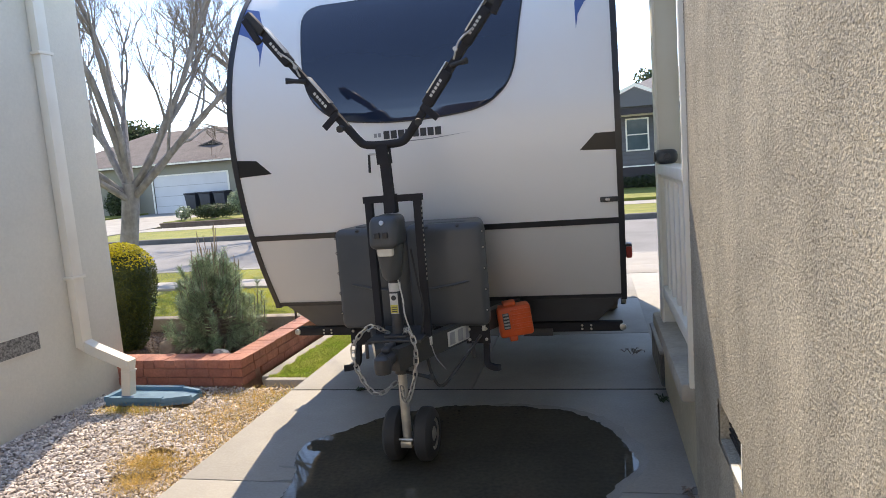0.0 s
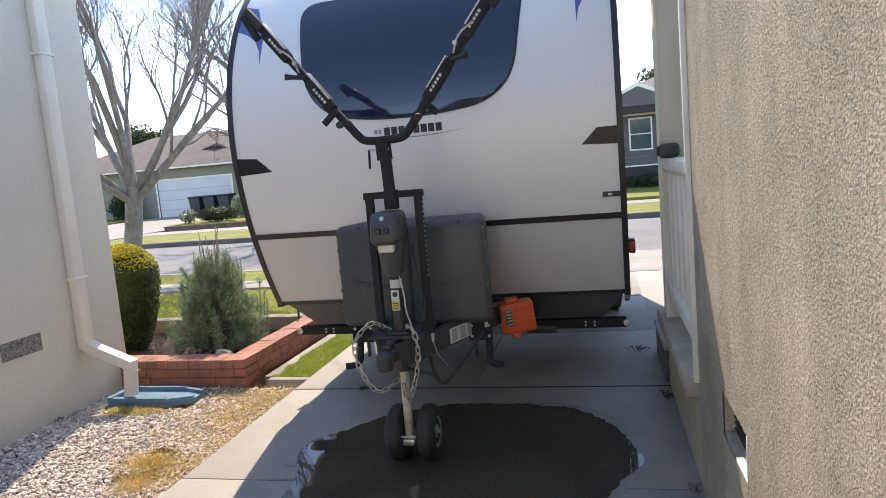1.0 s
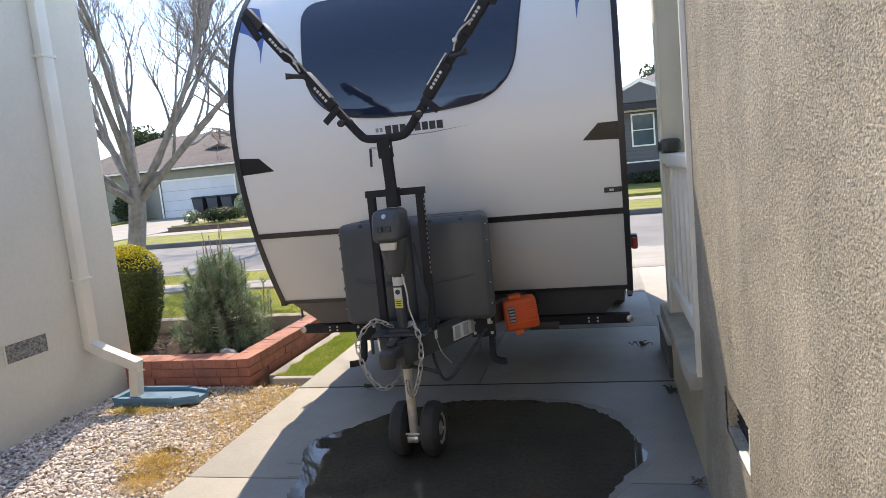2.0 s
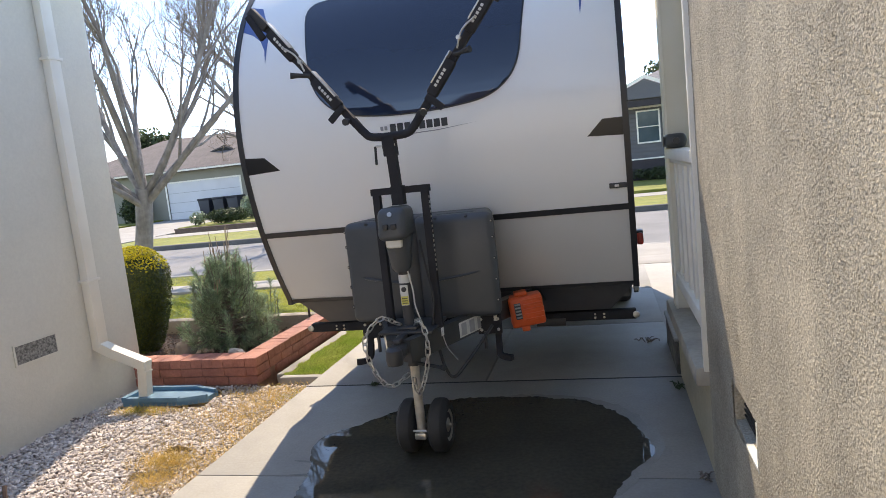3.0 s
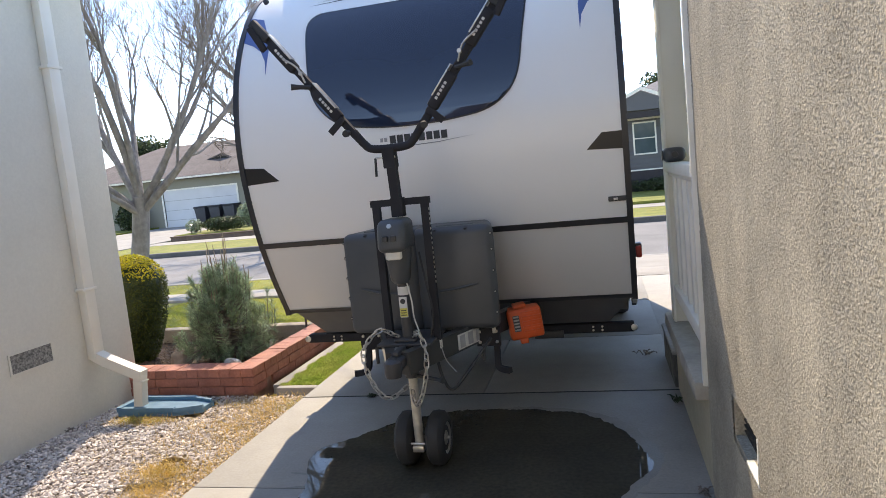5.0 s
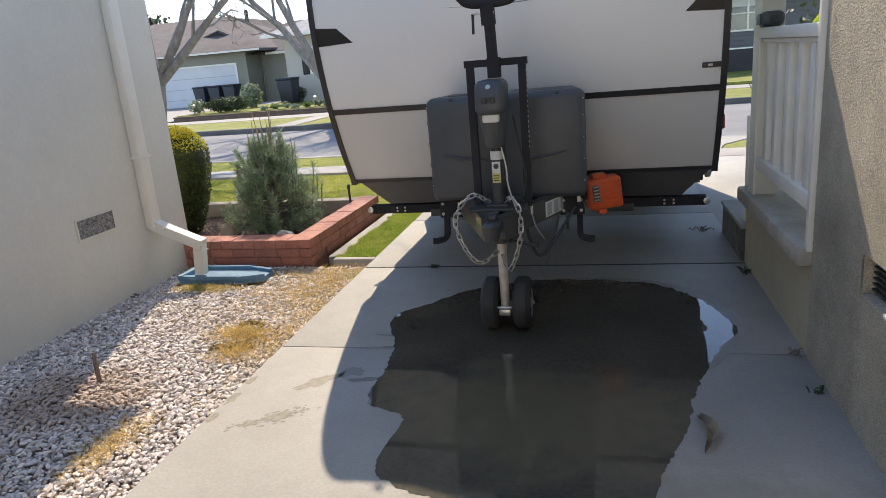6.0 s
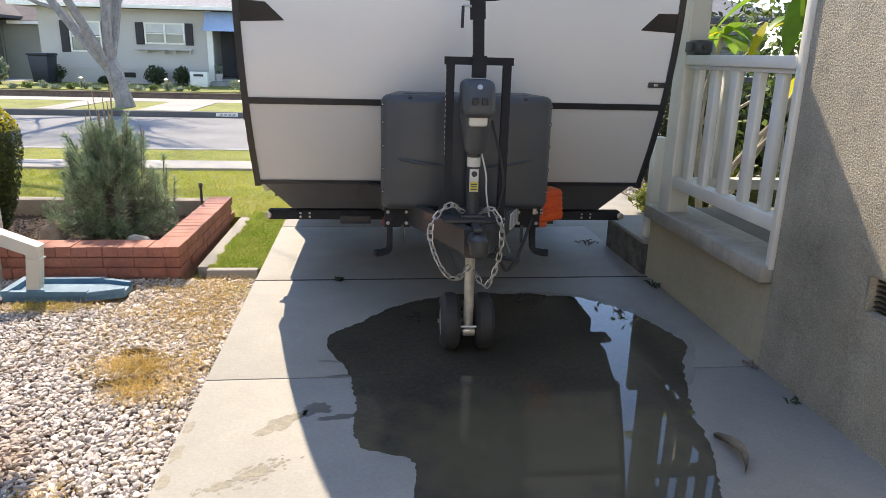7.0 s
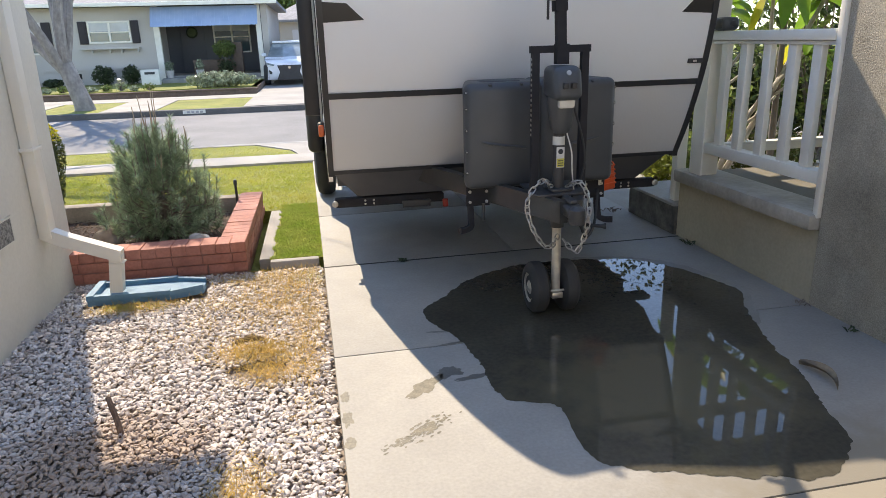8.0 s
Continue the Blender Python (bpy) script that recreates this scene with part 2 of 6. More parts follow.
M["joint_felt"] = mat("tarred_joint_felt", (0.035, 0.032, 0.028), (0.06, 0.054, 0.046), 40, 0.95, bump=0.002, bscale=120)
M["leaf_mid"] = mat("green_leaf", (0.10, 0.16, 0.04), (0.17, 0.22, 0.06), 4, 0.5, island=0.4, thin=0.45)
M["leaf_grey"] = mat("grey_green_leaf", (0.34, 0.38, 0.26), (0.20, 0.25, 0.15), 4, 0.6, island=0.4, thin=0.3)
M["big_leaf"] = mat("broad_leaf", (0.15, 0.30, 0.03), (0.25, 0.40, 0.06), 5, 0.4, thin=0.5)
M["big_leaf_yellow"] = mat("yellow_broad_leaf", (0.70, 0.58, 0.04), (0.48, 0.48, 0.05), 7, 0.45, thin=0.5)
M["pale_stem"] = mat("pale_grey_stem", (0.50, 0.45, 0.38), (0.34, 0.30, 0.25), 14, 0.8, bump=0.003)
M["brown_leaf"] = mat("brown_dead_leaf", (0.13, 0.10, 0.075), (0.30, 0.23, 0.15), 20, 0.8)
M["wood_stick"] = mat("weathered_wood", (0.22, 0.15, 0.11), (0.13, 0.09, 0.07), 25, 0.9)
M["dirt"] = mat("yellow_dirt", (0.240, 0.156, 0.066), (0.162, 0.102, 0.042), 15, 0.95, bump=0.01, bscale=60)
M["rock"] = mat("pale_rock", (0.55, 0.51, 0.46), (0.30, 0.27, 0.24), 9, 0.9, bump=0.01, bscale=30)
M["tan_rock"] = mat("tan_rock", (0.38, 0.31, 0.24), (0.24, 0.19, 0.15), 9, 0.9, bump=0.01, bscale=30)
M["shingle"] = mat("brown_shingle", (0.12, 0.10, 0.097), (0.088, 0.074, 0.072), 1.5, 0.95, fine=0.2, bscale=14)
M["shingle_grey"] = mat("grey_shingle", (0.15, 0.15, 0.155), (0.11, 0.11, 0.115), 1.5, 0.95, fine=0.2, bscale=14)
M["shingle_white"] = mat("pale_shingle", (0.25, 0.25, 0.26), (0.20, 0.20, 0.21), 1.5, 0.9, fine=0.2, bscale=14)
M["olive_wall"] = mat("olive_stucco", (0.27, 0.255, 0.21), (0.235, 0.225, 0.18), 0.8, 0.9, fine=0.05)
M["white_wall"] = mat("warm_white_stucco", (0.52, 0.485, 0.44), (0.48, 0.445, 0.405), 0.8, 0.9, fine=0.04)
M["grey_wall"] = mat("grey_siding", (0.135, 0.135, 0.14), (0.115, 0.115, 0.12), 0.8, 0.85, fine=0.05)
M["far_glass"] = mat("window_glass", (0.05, 0.08, 0.09), (0.10, 0.13, 0.14), 1.2, 0.08)
M["blind"] = mat("window_blind", (0.62, 0.62, 0.60), None, 3, 0.6)
M["shutter"] = mat("dark_shutter", (0.028, 0.022, 0.026), None, 3, 0.6)
M["awning"] = mat("blue_awning", (0.38, 0.50, 0.70), (0.31, 0.43, 0.64), 3, 0.7)
M["garage_paint"] = mat("white_garage_door", (0.66, 0.66, 0.68), (0.60, 0.60, 0.62), 1.2, 0.6)
M["retaining"] = mat("brown_block", (0.16, 0.11, 0.085), (0.115, 0.08, 0.062), 3, 0.9, fine=0.15, bscale=20)
M["bin"] = mat("dark_blue_bin", (0.022, 0.024, 0.034), None, 3, 0.5)
M["car_paint"] = mat("white_car_paint", (0.90, 0.90, 0.92), None, 3, 0.18, coat=0.8)
# glass base kept pale to stand in for the sky it reflects
M["car_glass"] = mat("car_glass", (0.26, 0.31, 0.32), (0.16, 0.19, 0.20), 3, 0.05)
M["chrome"] = mat("chrome", (0.7, 0.7, 0.72), None, 3, 0.15, metal=1.0)
M["terracotta"] = mat("white_pot", (0.62, 0.58, 0.52), None, 6, 0.7)

# ---- builders ----
WHERE = {}


def thing(name, at, label, category, group="", kind=""):
    ob = new(name)
    ob.empty_display_size = 0.05
    ob.matrix_world = Matrix.Translation(at)
    WHERE[ob.name] = Vector(at)
    return tagged(ob, label, category, group, kind)


def mesh_of(name, bm, material, smooth=True):
    me = bpy.data.meshes.new(name)
    bm.normal_update()
    bm.to_mesh(me)
    bm.free()
    me.materials.append(M[material])
    if smooth:
        me.polygons.foreach_set("use_smooth", [True] * len(me.polygons))
        me.set_sharp_from_angle(angle=radians(38))
    return me


def hang(ob, parent):
    ob.parent = parent
    if parent.name in WHERE:
        ob.matrix_parent_inverse = Matrix.Translation(-WHERE[parent.name])
    return ob


def part(name, bm, material, parent, label="", smooth=True):
    ob = hang(new(name, mesh_of(name, bm, material, smooth)), parent)
    if label:
        ob["label"] = label
    return ob


def solo(name, bm, material, label, category, kind="", smooth=True, group=""):
    return tagged(new(name, mesh_of(name, bm, material, smooth)), label, category, group, kind)


def raw(name, verts, faces, material, smooth=False):
    me = bpy.data.meshes.new(name)
    me.from_pydata(verts, [], faces)
    me.materials.append(M[material])
    if smooth:
        me.polygons.foreach_set("use_smooth", [True] * len(me.polygons))
    me.update()
    return me


def box(lo, hi, bevel=0.0, bm=None, seg=2, m=None):
    out = bm or bmesh.new()
    g = bmesh.ops.create_cube(out, size=1.0)
    lo, hi = Vector(lo), Vector(hi)
    for v in g["verts"]:
        v.co = Vector(((lo.x + hi.x) / 2 + v.co.x * (hi.x - lo.x), (lo.y + hi.y) / 2 + v.co.y * (hi.y - lo.y), (lo.z + hi.z) / 2 + v.co.z * (hi.z - lo.z)))
    vs = g["verts"]
    if bevel:
        es = list({e for v in vs for e in v.link_edges})
        r = bmesh.ops.bevel(out, geom=es, offset=bevel, segments=seg, profile=0.5, affect="EDGES")
        vs = list({v for f in r["faces"] for v in f.verts} | {v for v in vs if v.is_valid})
    if m is not None:
        bmesh.ops.transform(out, matrix=m, verts=vs)
    return out


def tube(points, radius, bm=None, seg=8, caps=True, square=False):
    """A swept tube along points; radius a number or one per point."""
    out = bm or bmesh.new()
    pts = [Vector(p) for p in points]
    rs = radius if isinstance(radius, (list, tuple)) else [radius] * len(pts)
    rings = []
    up = Vector((0.123, 0.05, 1.0)).normalized() if not square else Vector((0, 1, 0))
    for i, p in enumerate(pts):
        d = (pts[min(i + 1, len(pts) - 1)] - pts[max(i - 1, 0)]).normalized()
        if i == 0 or square:
            ref = up if abs(d.dot(up)) < 0.95 else Vector((1, 0, 0))
            a = d.cross(ref).normalized()
        else:
            a = (a - d * a.dot(d)).normalized()
        b = d.cross(a)
        n = 4 if square else seg
        off = math.pi / 4 if square else 0
        k = rs[i] * (math.sqrt(2) if square else 1)
        rings.append([out.verts.new(p + (a * math.cos(off + 2 * math.pi * j / n) + b * math.sin(off + 2 * math.pi * j / n)) * k) for j in range(n)])
    for r0, r1 in zip(rings, rings[1:]):
        for j in range(len(r0)):
            out.faces.new((r0[j], r0[(j + 1) % len(r0)], r1[(j + 1) % len(r0)], r1[j]))
    if caps:
        out.faces.new(rings[0][::-1])
        out.faces.new(rings[-1])
    return out


def lathe(axis, profile, seg=24, bm=None):
    """Turns (along, radius) pairs round the axis (start, direction)."""
    out = bm or bmesh.new()
    o, d = Vector(axis[0]), Vector(axis[1]).normalized()
    ref = Vector((0, 0, 1)) if abs(d.z) < 0.9 else Vector((1, 0, 0))
    a = d.cross(ref).normalized()
    b = d.cross(a)
    rings = [[out.verts.new(o + d * s + (a * math.cos(2 * math.pi * j / seg) + b * math.sin(2 * math.pi * j / seg)) * max(r, 1e-4)) for j in range(seg)] for s, r in profile]
    for r0, r1 in zip(rings, rings[1:]):
        for j in range(seg):
            out.faces.new((r0[j], r0[(j + 1) % seg], r1[(j + 1) % seg], r1[j]))
    out.faces.new(rings[0][::-1])
    out.faces.new(rings[-1])
    bmesh.ops.recalc_face_normals(out, faces=out.faces)
    return out


def prism(poly, axis, lo, hi, bm=None):
    """A polygon of 2D points pushed from lo to hi along axis 'x', 'y' or 'z'."""
    out = bm or bmesh.new()
    def at(p, s):
        return {"x": (s, p[0], p[1]), "y": (p[0], s, p[1]), "z": (p[0], p[1], s)}[axis]
    a = [out.verts.new(at(p, lo)) for p in poly]
    b = [out.verts.new(at(p, hi)) for p in poly]
    fs = [out.faces.new(a), out.faces.new(b)]
    for i in range(len(poly)):
        j = (i + 1) % len(poly)
        fs.append(out.faces.new((a[i], a[j], b[j], b[i])))
    bmesh.ops.recalc_face_normals(out, faces=fs)
    return out


def smooth_poly(pts, r, n=5):
    """Rounds the corners of a polygon."""
    out = []
    k = len(pts)
    for i in range(k):
        p, a, b = Vector(pts[i]), Vector(pts[i - 1]), Vector(pts[(i + 1) % k])
        ra = min(r, (a - p).length * 0.45)
        rb = min(r, (b - p).length * 0.45)
        s, e = p + (a - p).normalized() * ra, p + (b - p).normalized() * rb
        for j in range(n + 1):
            t = j / n
            out.append(tuple(s * (1 - t) ** 2 + p * 2 * t * (1 - t) + e * t * t))
    return out


def curve_pts(ctrl, n=8):
    """Catmull-Rom through the control points."""
    P = [Vector(p) for p in ctrl]
    P = [P[0] * 2 - P[1]] + P + [P[-1] * 2 - P[-2]]
    out = []
    for i in range(1, len(P) - 2):
        for j in range(n):
            t = j / n
            out.append(0.5 * ((2 * P[i]) + (P[i + 1] - P[i - 1]) * t + (2 * P[i - 1] - 5 * P[i] + 4 * P[i + 1] - P[i + 2]) * t * t + (3 * P[i] - P[i - 1] - 3 * P[i + 1] + P[i + 2]) * t ** 3))
    out.append(P[-2])
    return out


def leaves(name, centres, normals, size, material, rng, fold=0.35, lean=0.7):
    """Many small two-triangle leaves."""
    n = len(centres)
    V = np.zeros((n, 4, 3))
    for i in range(n):
        nm = Vector(normals[i]) + Vector(rng.normal(0, lean, 3))
        nm = nm.normalized() if nm.length > 1e-4 else Vector((0, 0, 1))
        a = nm.cross(Vector(rng.normal(0, 1, 3))).normalized()
        b = nm.cross(a)
        s = size * rng.uniform(0.6, 1.3)
        c = Vector(centres[i])
        V[i, 0], V[i, 1], V[i, 2], V[i, 3] = c - a * s, c + b * s * 0.5 - nm * s * fold * 0.4, c + a * s, c - b * s * 0.5 - nm * s * fold * 0.4
    F = [(4 * i, 4 * i + 1, 4 * i + 2, 4 * i + 3) for i in range(n)]
    return raw(name, V.reshape(-1, 3).tolist(), F, material)


def clump(rng, n, centre, radii, shell=0.55, bottom=-1.0):
    """Points and outward directions inside a lumpy ellipsoid."""
    C, D = [], []
    while len(C) < n:
        d = Vector(rng.normal(0, 1, 3)).normalized()
        if d.z < bottom:
            continue
        k = (shell + (1 - shell) * rng.random()) * (1 + 0.22 * noise.noise(d * 2.3 + Vector(centre)))
        C.append((centre[0] + d.x * radii[0] * k, centre[1] + d.y * radii[1] * k, centre[2] + d.z * radii[2] * k))
        D.append(d)
    return C, D


def fresh(seed):
    return np.random.default_rng(seed)

SKEW = 1.15  # the driveway and the stucco house stand a little askew to the trailer


def edge(y):
    """The driveway's edge beside the pebbles and the lawn."""
    return -1.302 - math.tan(radians(SKEW)) * (y - 4.4)


def askew(obs, px, py):
    """Turns finished things about a point of the ground."""
    turn = Matrix.Translation((px, py, 0)) @ Matrix.Rotation(radians(SKEW), 4, "Z") @ Matrix.Translation((-px, -py, 0))
    for ob in obs:
        ob.matrix_basis = turn @ ob.matrix_basis


# ---- setting ----
STR = "structure"
solo("ground", prism([(-400, -300), (400, -300), (400, 900), (-400, 900)], "z", -0.4, -0.17), "lawn", "dry grassy ground reaching to the horizon", "ground", STR)
driveway = solo("driveway", box((-1.295, -9.0, -0.16), (1.465, 8.97, -0.03)), "dark_hollow", "grey concrete driveway poured in slabs", "driveway", STR)
solo("sidewalk", box((-60, 9.05, -0.16), (60, 9.70, 0.0), 0.006), "pale_concrete", "pale concrete sidewalk between lawn and parkway strip", "sidewalk", STR)
apron = [(-2.3, 10.85), (-1.7, 10.1), (-1.6, 9.705), (2.0, 9.705), (2.1, 10.1), (2.7, 10.85)]
solo("driveway_apron", prism(apron, "z", -0.16, -0.002), "pale_concrete", "pale concrete driveway apron sloping to the street", "driveway apron", STR)
solo("parkway_lawn", prism([(-60, 9.71), (-1.61, 9.71), (-1.71, 10.1), (-2.31, 10.84), (-60, 10.84)], "z", -0.16, -0.015), "lawn", "sunlit grass strip along the kerb", "grass", STR)
solo("parkway_lawn", prism([(2.01, 9.71), (60, 9.71), (60, 10.84), (2.71, 10.84), (2.11, 10.1)], "z", -0.16, -0.015), "lawn", "sunlit grass strip along the kerb", "grass", STR)
solo("near_kerb", box((-60, 10.85, -0.3), (60, 11.01, -0.004), 0.02), "kerb", "grey concrete kerb along the street", "kerb", STR)
solo("road", box((-120, 11.0, -0.35), (120, 17.36, -0.12)), "asphalt", "light grey sunlit asphalt residential street", "road", STR)
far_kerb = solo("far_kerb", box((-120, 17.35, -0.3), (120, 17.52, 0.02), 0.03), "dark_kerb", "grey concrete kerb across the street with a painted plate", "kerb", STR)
part("painted_plate", box((-4.52, 17.343, -0.085), (-3.99, 17.352, 0.0)), "white_paint", far_kerb, "white painted plate on the kerb")
for i in range(4):
    part("number_bar", box((-4.42 + 0.1 * i, 17.338, -0.07), (-4.35 + 0.1 * i, 17.345, -0.02)), "grey_mark", far_kerb, "dark bar")
solo("far_parkway_lawn", box((-120, 17.53, -0.2), (120, 20.6, 0.005)), "lawn", "grass strip beyond the street", "grass", STR)
solo("far_sidewalk", box((-120, 20.61, -0.2), (120, 21.9, 0.012)), "pale_concrete", "pale concrete sidewalk beyond the street", "sidewalk", STR)
for x0, x1, y1, n in ((-3.1, 1.4, 40, "far_driveway"), (-23.8, -15.6, 33, "far_driveway")):
    solo(n, box((x0, 17.53, -0.2), (x1, y1, 0.03)), "pale_concrete", "pale concrete driveway beyond the street", "driveway", STR)
for x0, x1 in ((-8.9, -8.2), (-6.5, -5.2)):
    solo("paved_patch", box((x0, 17.56, -0.2), (x1, 20.59, 0.02)), "pale_concrete", "pale paving set in the grass strip", "paving", STR)
solo("far_lawn", box((-15.4, 22.5, -0.2), (-3.15, 27, 0.20)), "lawn", "raised front lawn behind a low brown wall", "lawn", STR)
solo("far_lawn", box((1.5, 21.95, -0.2), (60, 27.9, 0.10)), "lawn", "front lawn of the grey house", "lawn", STR)
solo("far_lawn", box((-60, 21.95, -0.2), (-23.9, 33, 0.10)), "lawn", "front lawn of the olive house", "lawn", STR)
rw = solo("retaining_wall", box((-15.4, 22.3, -0.2), (-3.11, 22.5, 0.13), 0.015), "retaining", "low brown block retaining wall before a lawn", "retaining wall", STR)
part("cap", box((-15.42, 22.28, 0.13), (-3.09, 22.52, 0.175), 0.01), "retaining", rw)
part("wall_return", box((-3.33, 22.5, -0.2), (-3.11, 26.5, 0.20), 0.015), "retaining", rw)

# lawn beside the planter, gravel bed, edging
solo("lawn", prism([(-12, 6.42), (-1.70, 6.42), (-1.70, 4.79), (-1.305, 4.79), (-1.305, 9.045), (-12, 9.045)], "z", -0.16, -0.035), "lawn", "short green lawn in full sun beside the driveway", "lawn", STR)
solo("front_walk", box((1.20, 5.40, -0.16), (2.35, 9.04, -0.004), 0.006), "concrete", "pale concrete walk joining the driveway to the porch step", "walk", STR)
solo("front_yard_bed", box((2.36, 5.5, -0.16), (12, 9.04, 0.0)), "gravel_bed", "pale gravelly planting bed in front of the porch", "planting bed", STR)
solo("gravel_bed", box((-3.05, -9, -0.16), (-1.05, 4.7, -0.105)), "gravel_bed", "brown earth under white landscaping pebbles", "gravel bed", STR)
solo("soil_bed", box((-9, 4.76, -0.16), (-1.95, 6.3, 0.02)), "soil", "dark crumbly soil bed inside a brick planter", "soil", STR)
edging = solo("edging", box((-1.70, 4.715, -0.12), (-1.34, 4.785, -0.022), 0.012), "pale_concrete", "pale concrete edging strip at the grass", "edging", STR)
part("edging_strip", box((-1.79, 4.83, -0.12), (-1.685, 6.40, -0.030), 0.012), "pale_concrete", edging)

# left house
wl = solo("wall_west", box((-3.27, -9, -0.16), (-3.05, 4.75, 3.66)), "cream_stucco", "smooth cream painted stucco house wall in shade", "house wall", STR)
solo("wall_west_return", box((-10, 4.53, -0.16), (-3.275, 4.748, 3.66)), "cream_stucco", "cream stucco house wall facing the street", "house wall", STR)
solo("roof_west", prism([(-10, 3.69), (-2.82, 3.61), (-2.82, 3.73), (-6.6, 4.85), (-10, 4.85)], "y", -9.3, 5.47), "shingle", "shingled roof of the cream house with a short eave", "roof", STR)
lv = thing("wall_vent", (-3.05, 3.7, 0.49), "rectangular grey mesh foundation vent in a cream wall", "vent")
part("mesh_panel", box((-3.056, 3.53, 0.495), (-3.044, 3.89, 0.632)), "vent_mesh", lv)
for a, b in (((3.515, 0.485), (3.905, 0.497)), ((3.515, 0.630), (3.905, 0.642)), ((3.515, 0.497), (3.53, 0.630)), ((3.89, 0.497), (3.905, 0.630))):
    part("frame", box((-3.058, a[0], a[1]), (-3.041, b[0], b[1])), "cream_stucco", lv)

# right house and porch
X = 1.485
wr = solo("wall_east", box((X, -9, -0.1), (X + 0.2, 1.965, 3.3)), "rough_stucco", "rough grey-beige stucco house wall in raking sun", "house wall", STR)
for lo, hi in (((X, 1.965, -0.1), (X + 0.2, 2.365, 0.545)), ((X, 1.965, 0.695), (X + 0.2, 2.365, 3.3)), ((X, 2.365, -0.1), (X + 0.2, 3.0, 3.3))):
    part("wall_piece", box(lo, hi), "rough_stucco", wr)


def stucco_relief(y0, y1, z0, z1, step, skip):
    """The lumpy dash coat of the wall, as a fine sheet of uneven grains."""
    ny, nz = int((y1 - y0) / step), int((z1 - z0) / step)
    spec = np.fft.fft2(fresh(77).standard_normal((ny, nz)))
    fr = np.hypot(np.fft.fftfreq(ny, step)[:, None], np.fft.fftfreq(nz, step)[None, :])
    h = np.real(np.fft.ifft2(spec * (np.exp(-((fr - 95) / 32) ** 2) + 0.30 * np.exp(-((fr - 9) / 8) ** 2))))
    h = 0.0014 * np.clip(h / h.std(), -1.6, 2.4)
    ys, zs = y0 + step * np.arange(ny), z0 + step * np.arange(nz)
    P = np.stack([X - 0.005 - h, np.broadcast_to(ys[:, None], h.shape), np.broadcast_to(zs[None, :], h.shape)], -1).reshape(-1, 3)
    a, b = np.meshgrid(np.arange(ny - 1), np.arange(nz - 1), indexing="ij")
    keep = ~((ys[a] > skip[0]) & (ys[a] < skip[1]) & (zs[b] > skip[2]) & (zs[b] < skip[3]))
    k = (a * nz + b)[keep]
    return raw("stucco_relief", P.tolist(), np.stack([k, k + 1, k + nz + 1, k + nz], -1).tolist(), "rough_stucco", True)


tagged(hang(new("stucco_relief", stucco_relief(0.5, 2.99, 0.0, 2.9, 0.0045, (1.945, 2.368, 0.528, 0.698))), wr), kind="stuff")
part("porch_inner_wall", box((X + 0.2, 2.8, -0.1), (5.5, 3.0, 3.3)), "rough_stucco", wr)
rv = thing("wall_vent", (X, 2.165, 0.545), "dark recessed foundation vent with a pale frame", "vent")
part("hollow", box((X + 0.09, 1.97, 0.55), (X + 0.14, 2.36, 0.69)), "dark_hollow", rv)
for lo, hi in (((1.953, 0.533), (1.967, 0.700)), ((1.967, 0.533), (2.15, 0.547))):
    part("frame", box((X - 0.006, lo[0], lo[1]), (X + 0.02, hi[0], hi[1]), 0.003), "white_paint", rv)
for i in range(6):
    part("slat", box((X + 0.03, 1.97, 0.562 + 0.022 * i), (X + 0.055, 2.36, 0.567 + 0.022 * i)), "vent_slat", rv)

porch = thing("porch", (X + 0.1, 3.7, 0), "raised stucco porch base with a worn concrete cap", "porch", kind=STR)
part("base_wall", box((X, 3.003, -0.1), (X + 0.2, 4.50, 0.44)), "smooth_stucco", porch)
part("front_wall", box((X + 0.2, 4.3, -0.1), (5.5, 4.50, 0.42)), "smooth_stucco", porch)
part("cap", box((X - 0.065, 3.01, 0.44), (X + 0.24, 4.50, 0.535), 0.018), "sill_paint", porch, "worn grey cap")
part("floor", box((X + 0.24, 3.003, 0.30), (5.5, 4.50, 0.50)), "porch_floor", porch)
part("step", box((X - 0.02, 4.51, -0.1), (2.7, 5.31, 0.225), 0.02), "old_concrete", porch, "dark weathered concrete step")
part("step_top", box((X - 0.03, 4.52, 0.225), (2.72, 5.33, 0.252), 0.008), "kerb", porch)
# porch roof is out of view; its depth is chosen to shade the floor
solo("roof_porch", box((1.28, 2.6, 2.98), (5.5, 5.9, 3.22), 0.01), "cream_paint", "unseen flat porch roof carried by a post, extended for shade", "porch roof", STR)
solo("roof_east", prism([(1.42, 3.3), (10, 3.3), (10, 4.4), (5.2, 4.4)], "y", -9.3, 2.6), "shingle_grey", "shingled roof of the stucco house", "roof", STR)
pp = thing("porch_post", (1.49, 4.27, 0.5), "tall cream painted square porch post", "post")
part("shaft", box((1.470, 4.205, 0.53), (1.600, 4.335, 2.98), 0.006), "cream_paint", pp)
part("corner_board", box((1.457, 4.192, 0.53), (1.471, 4.345, 2.98), 0.003), "white_paint", pp)
ct = thing("corner_trim", (1.5, 3.0, 0.5), "white vertical trim board at the wall corner", "trim")
part("board", box((X - 0.025, 3.002, 0.515), (X + 0.03, 3.042, 2.98), 0.004), "white_paint", ct)
rail = thing("porch_railing", (1.5, 3.6, 0.5), "white painted wooden porch railing with upright boards", "railing")
part("top_rail", box((1.455, 3.045, 1.475), (1.565, 4.19, 1.535), 0.008), "white_paint", rail)
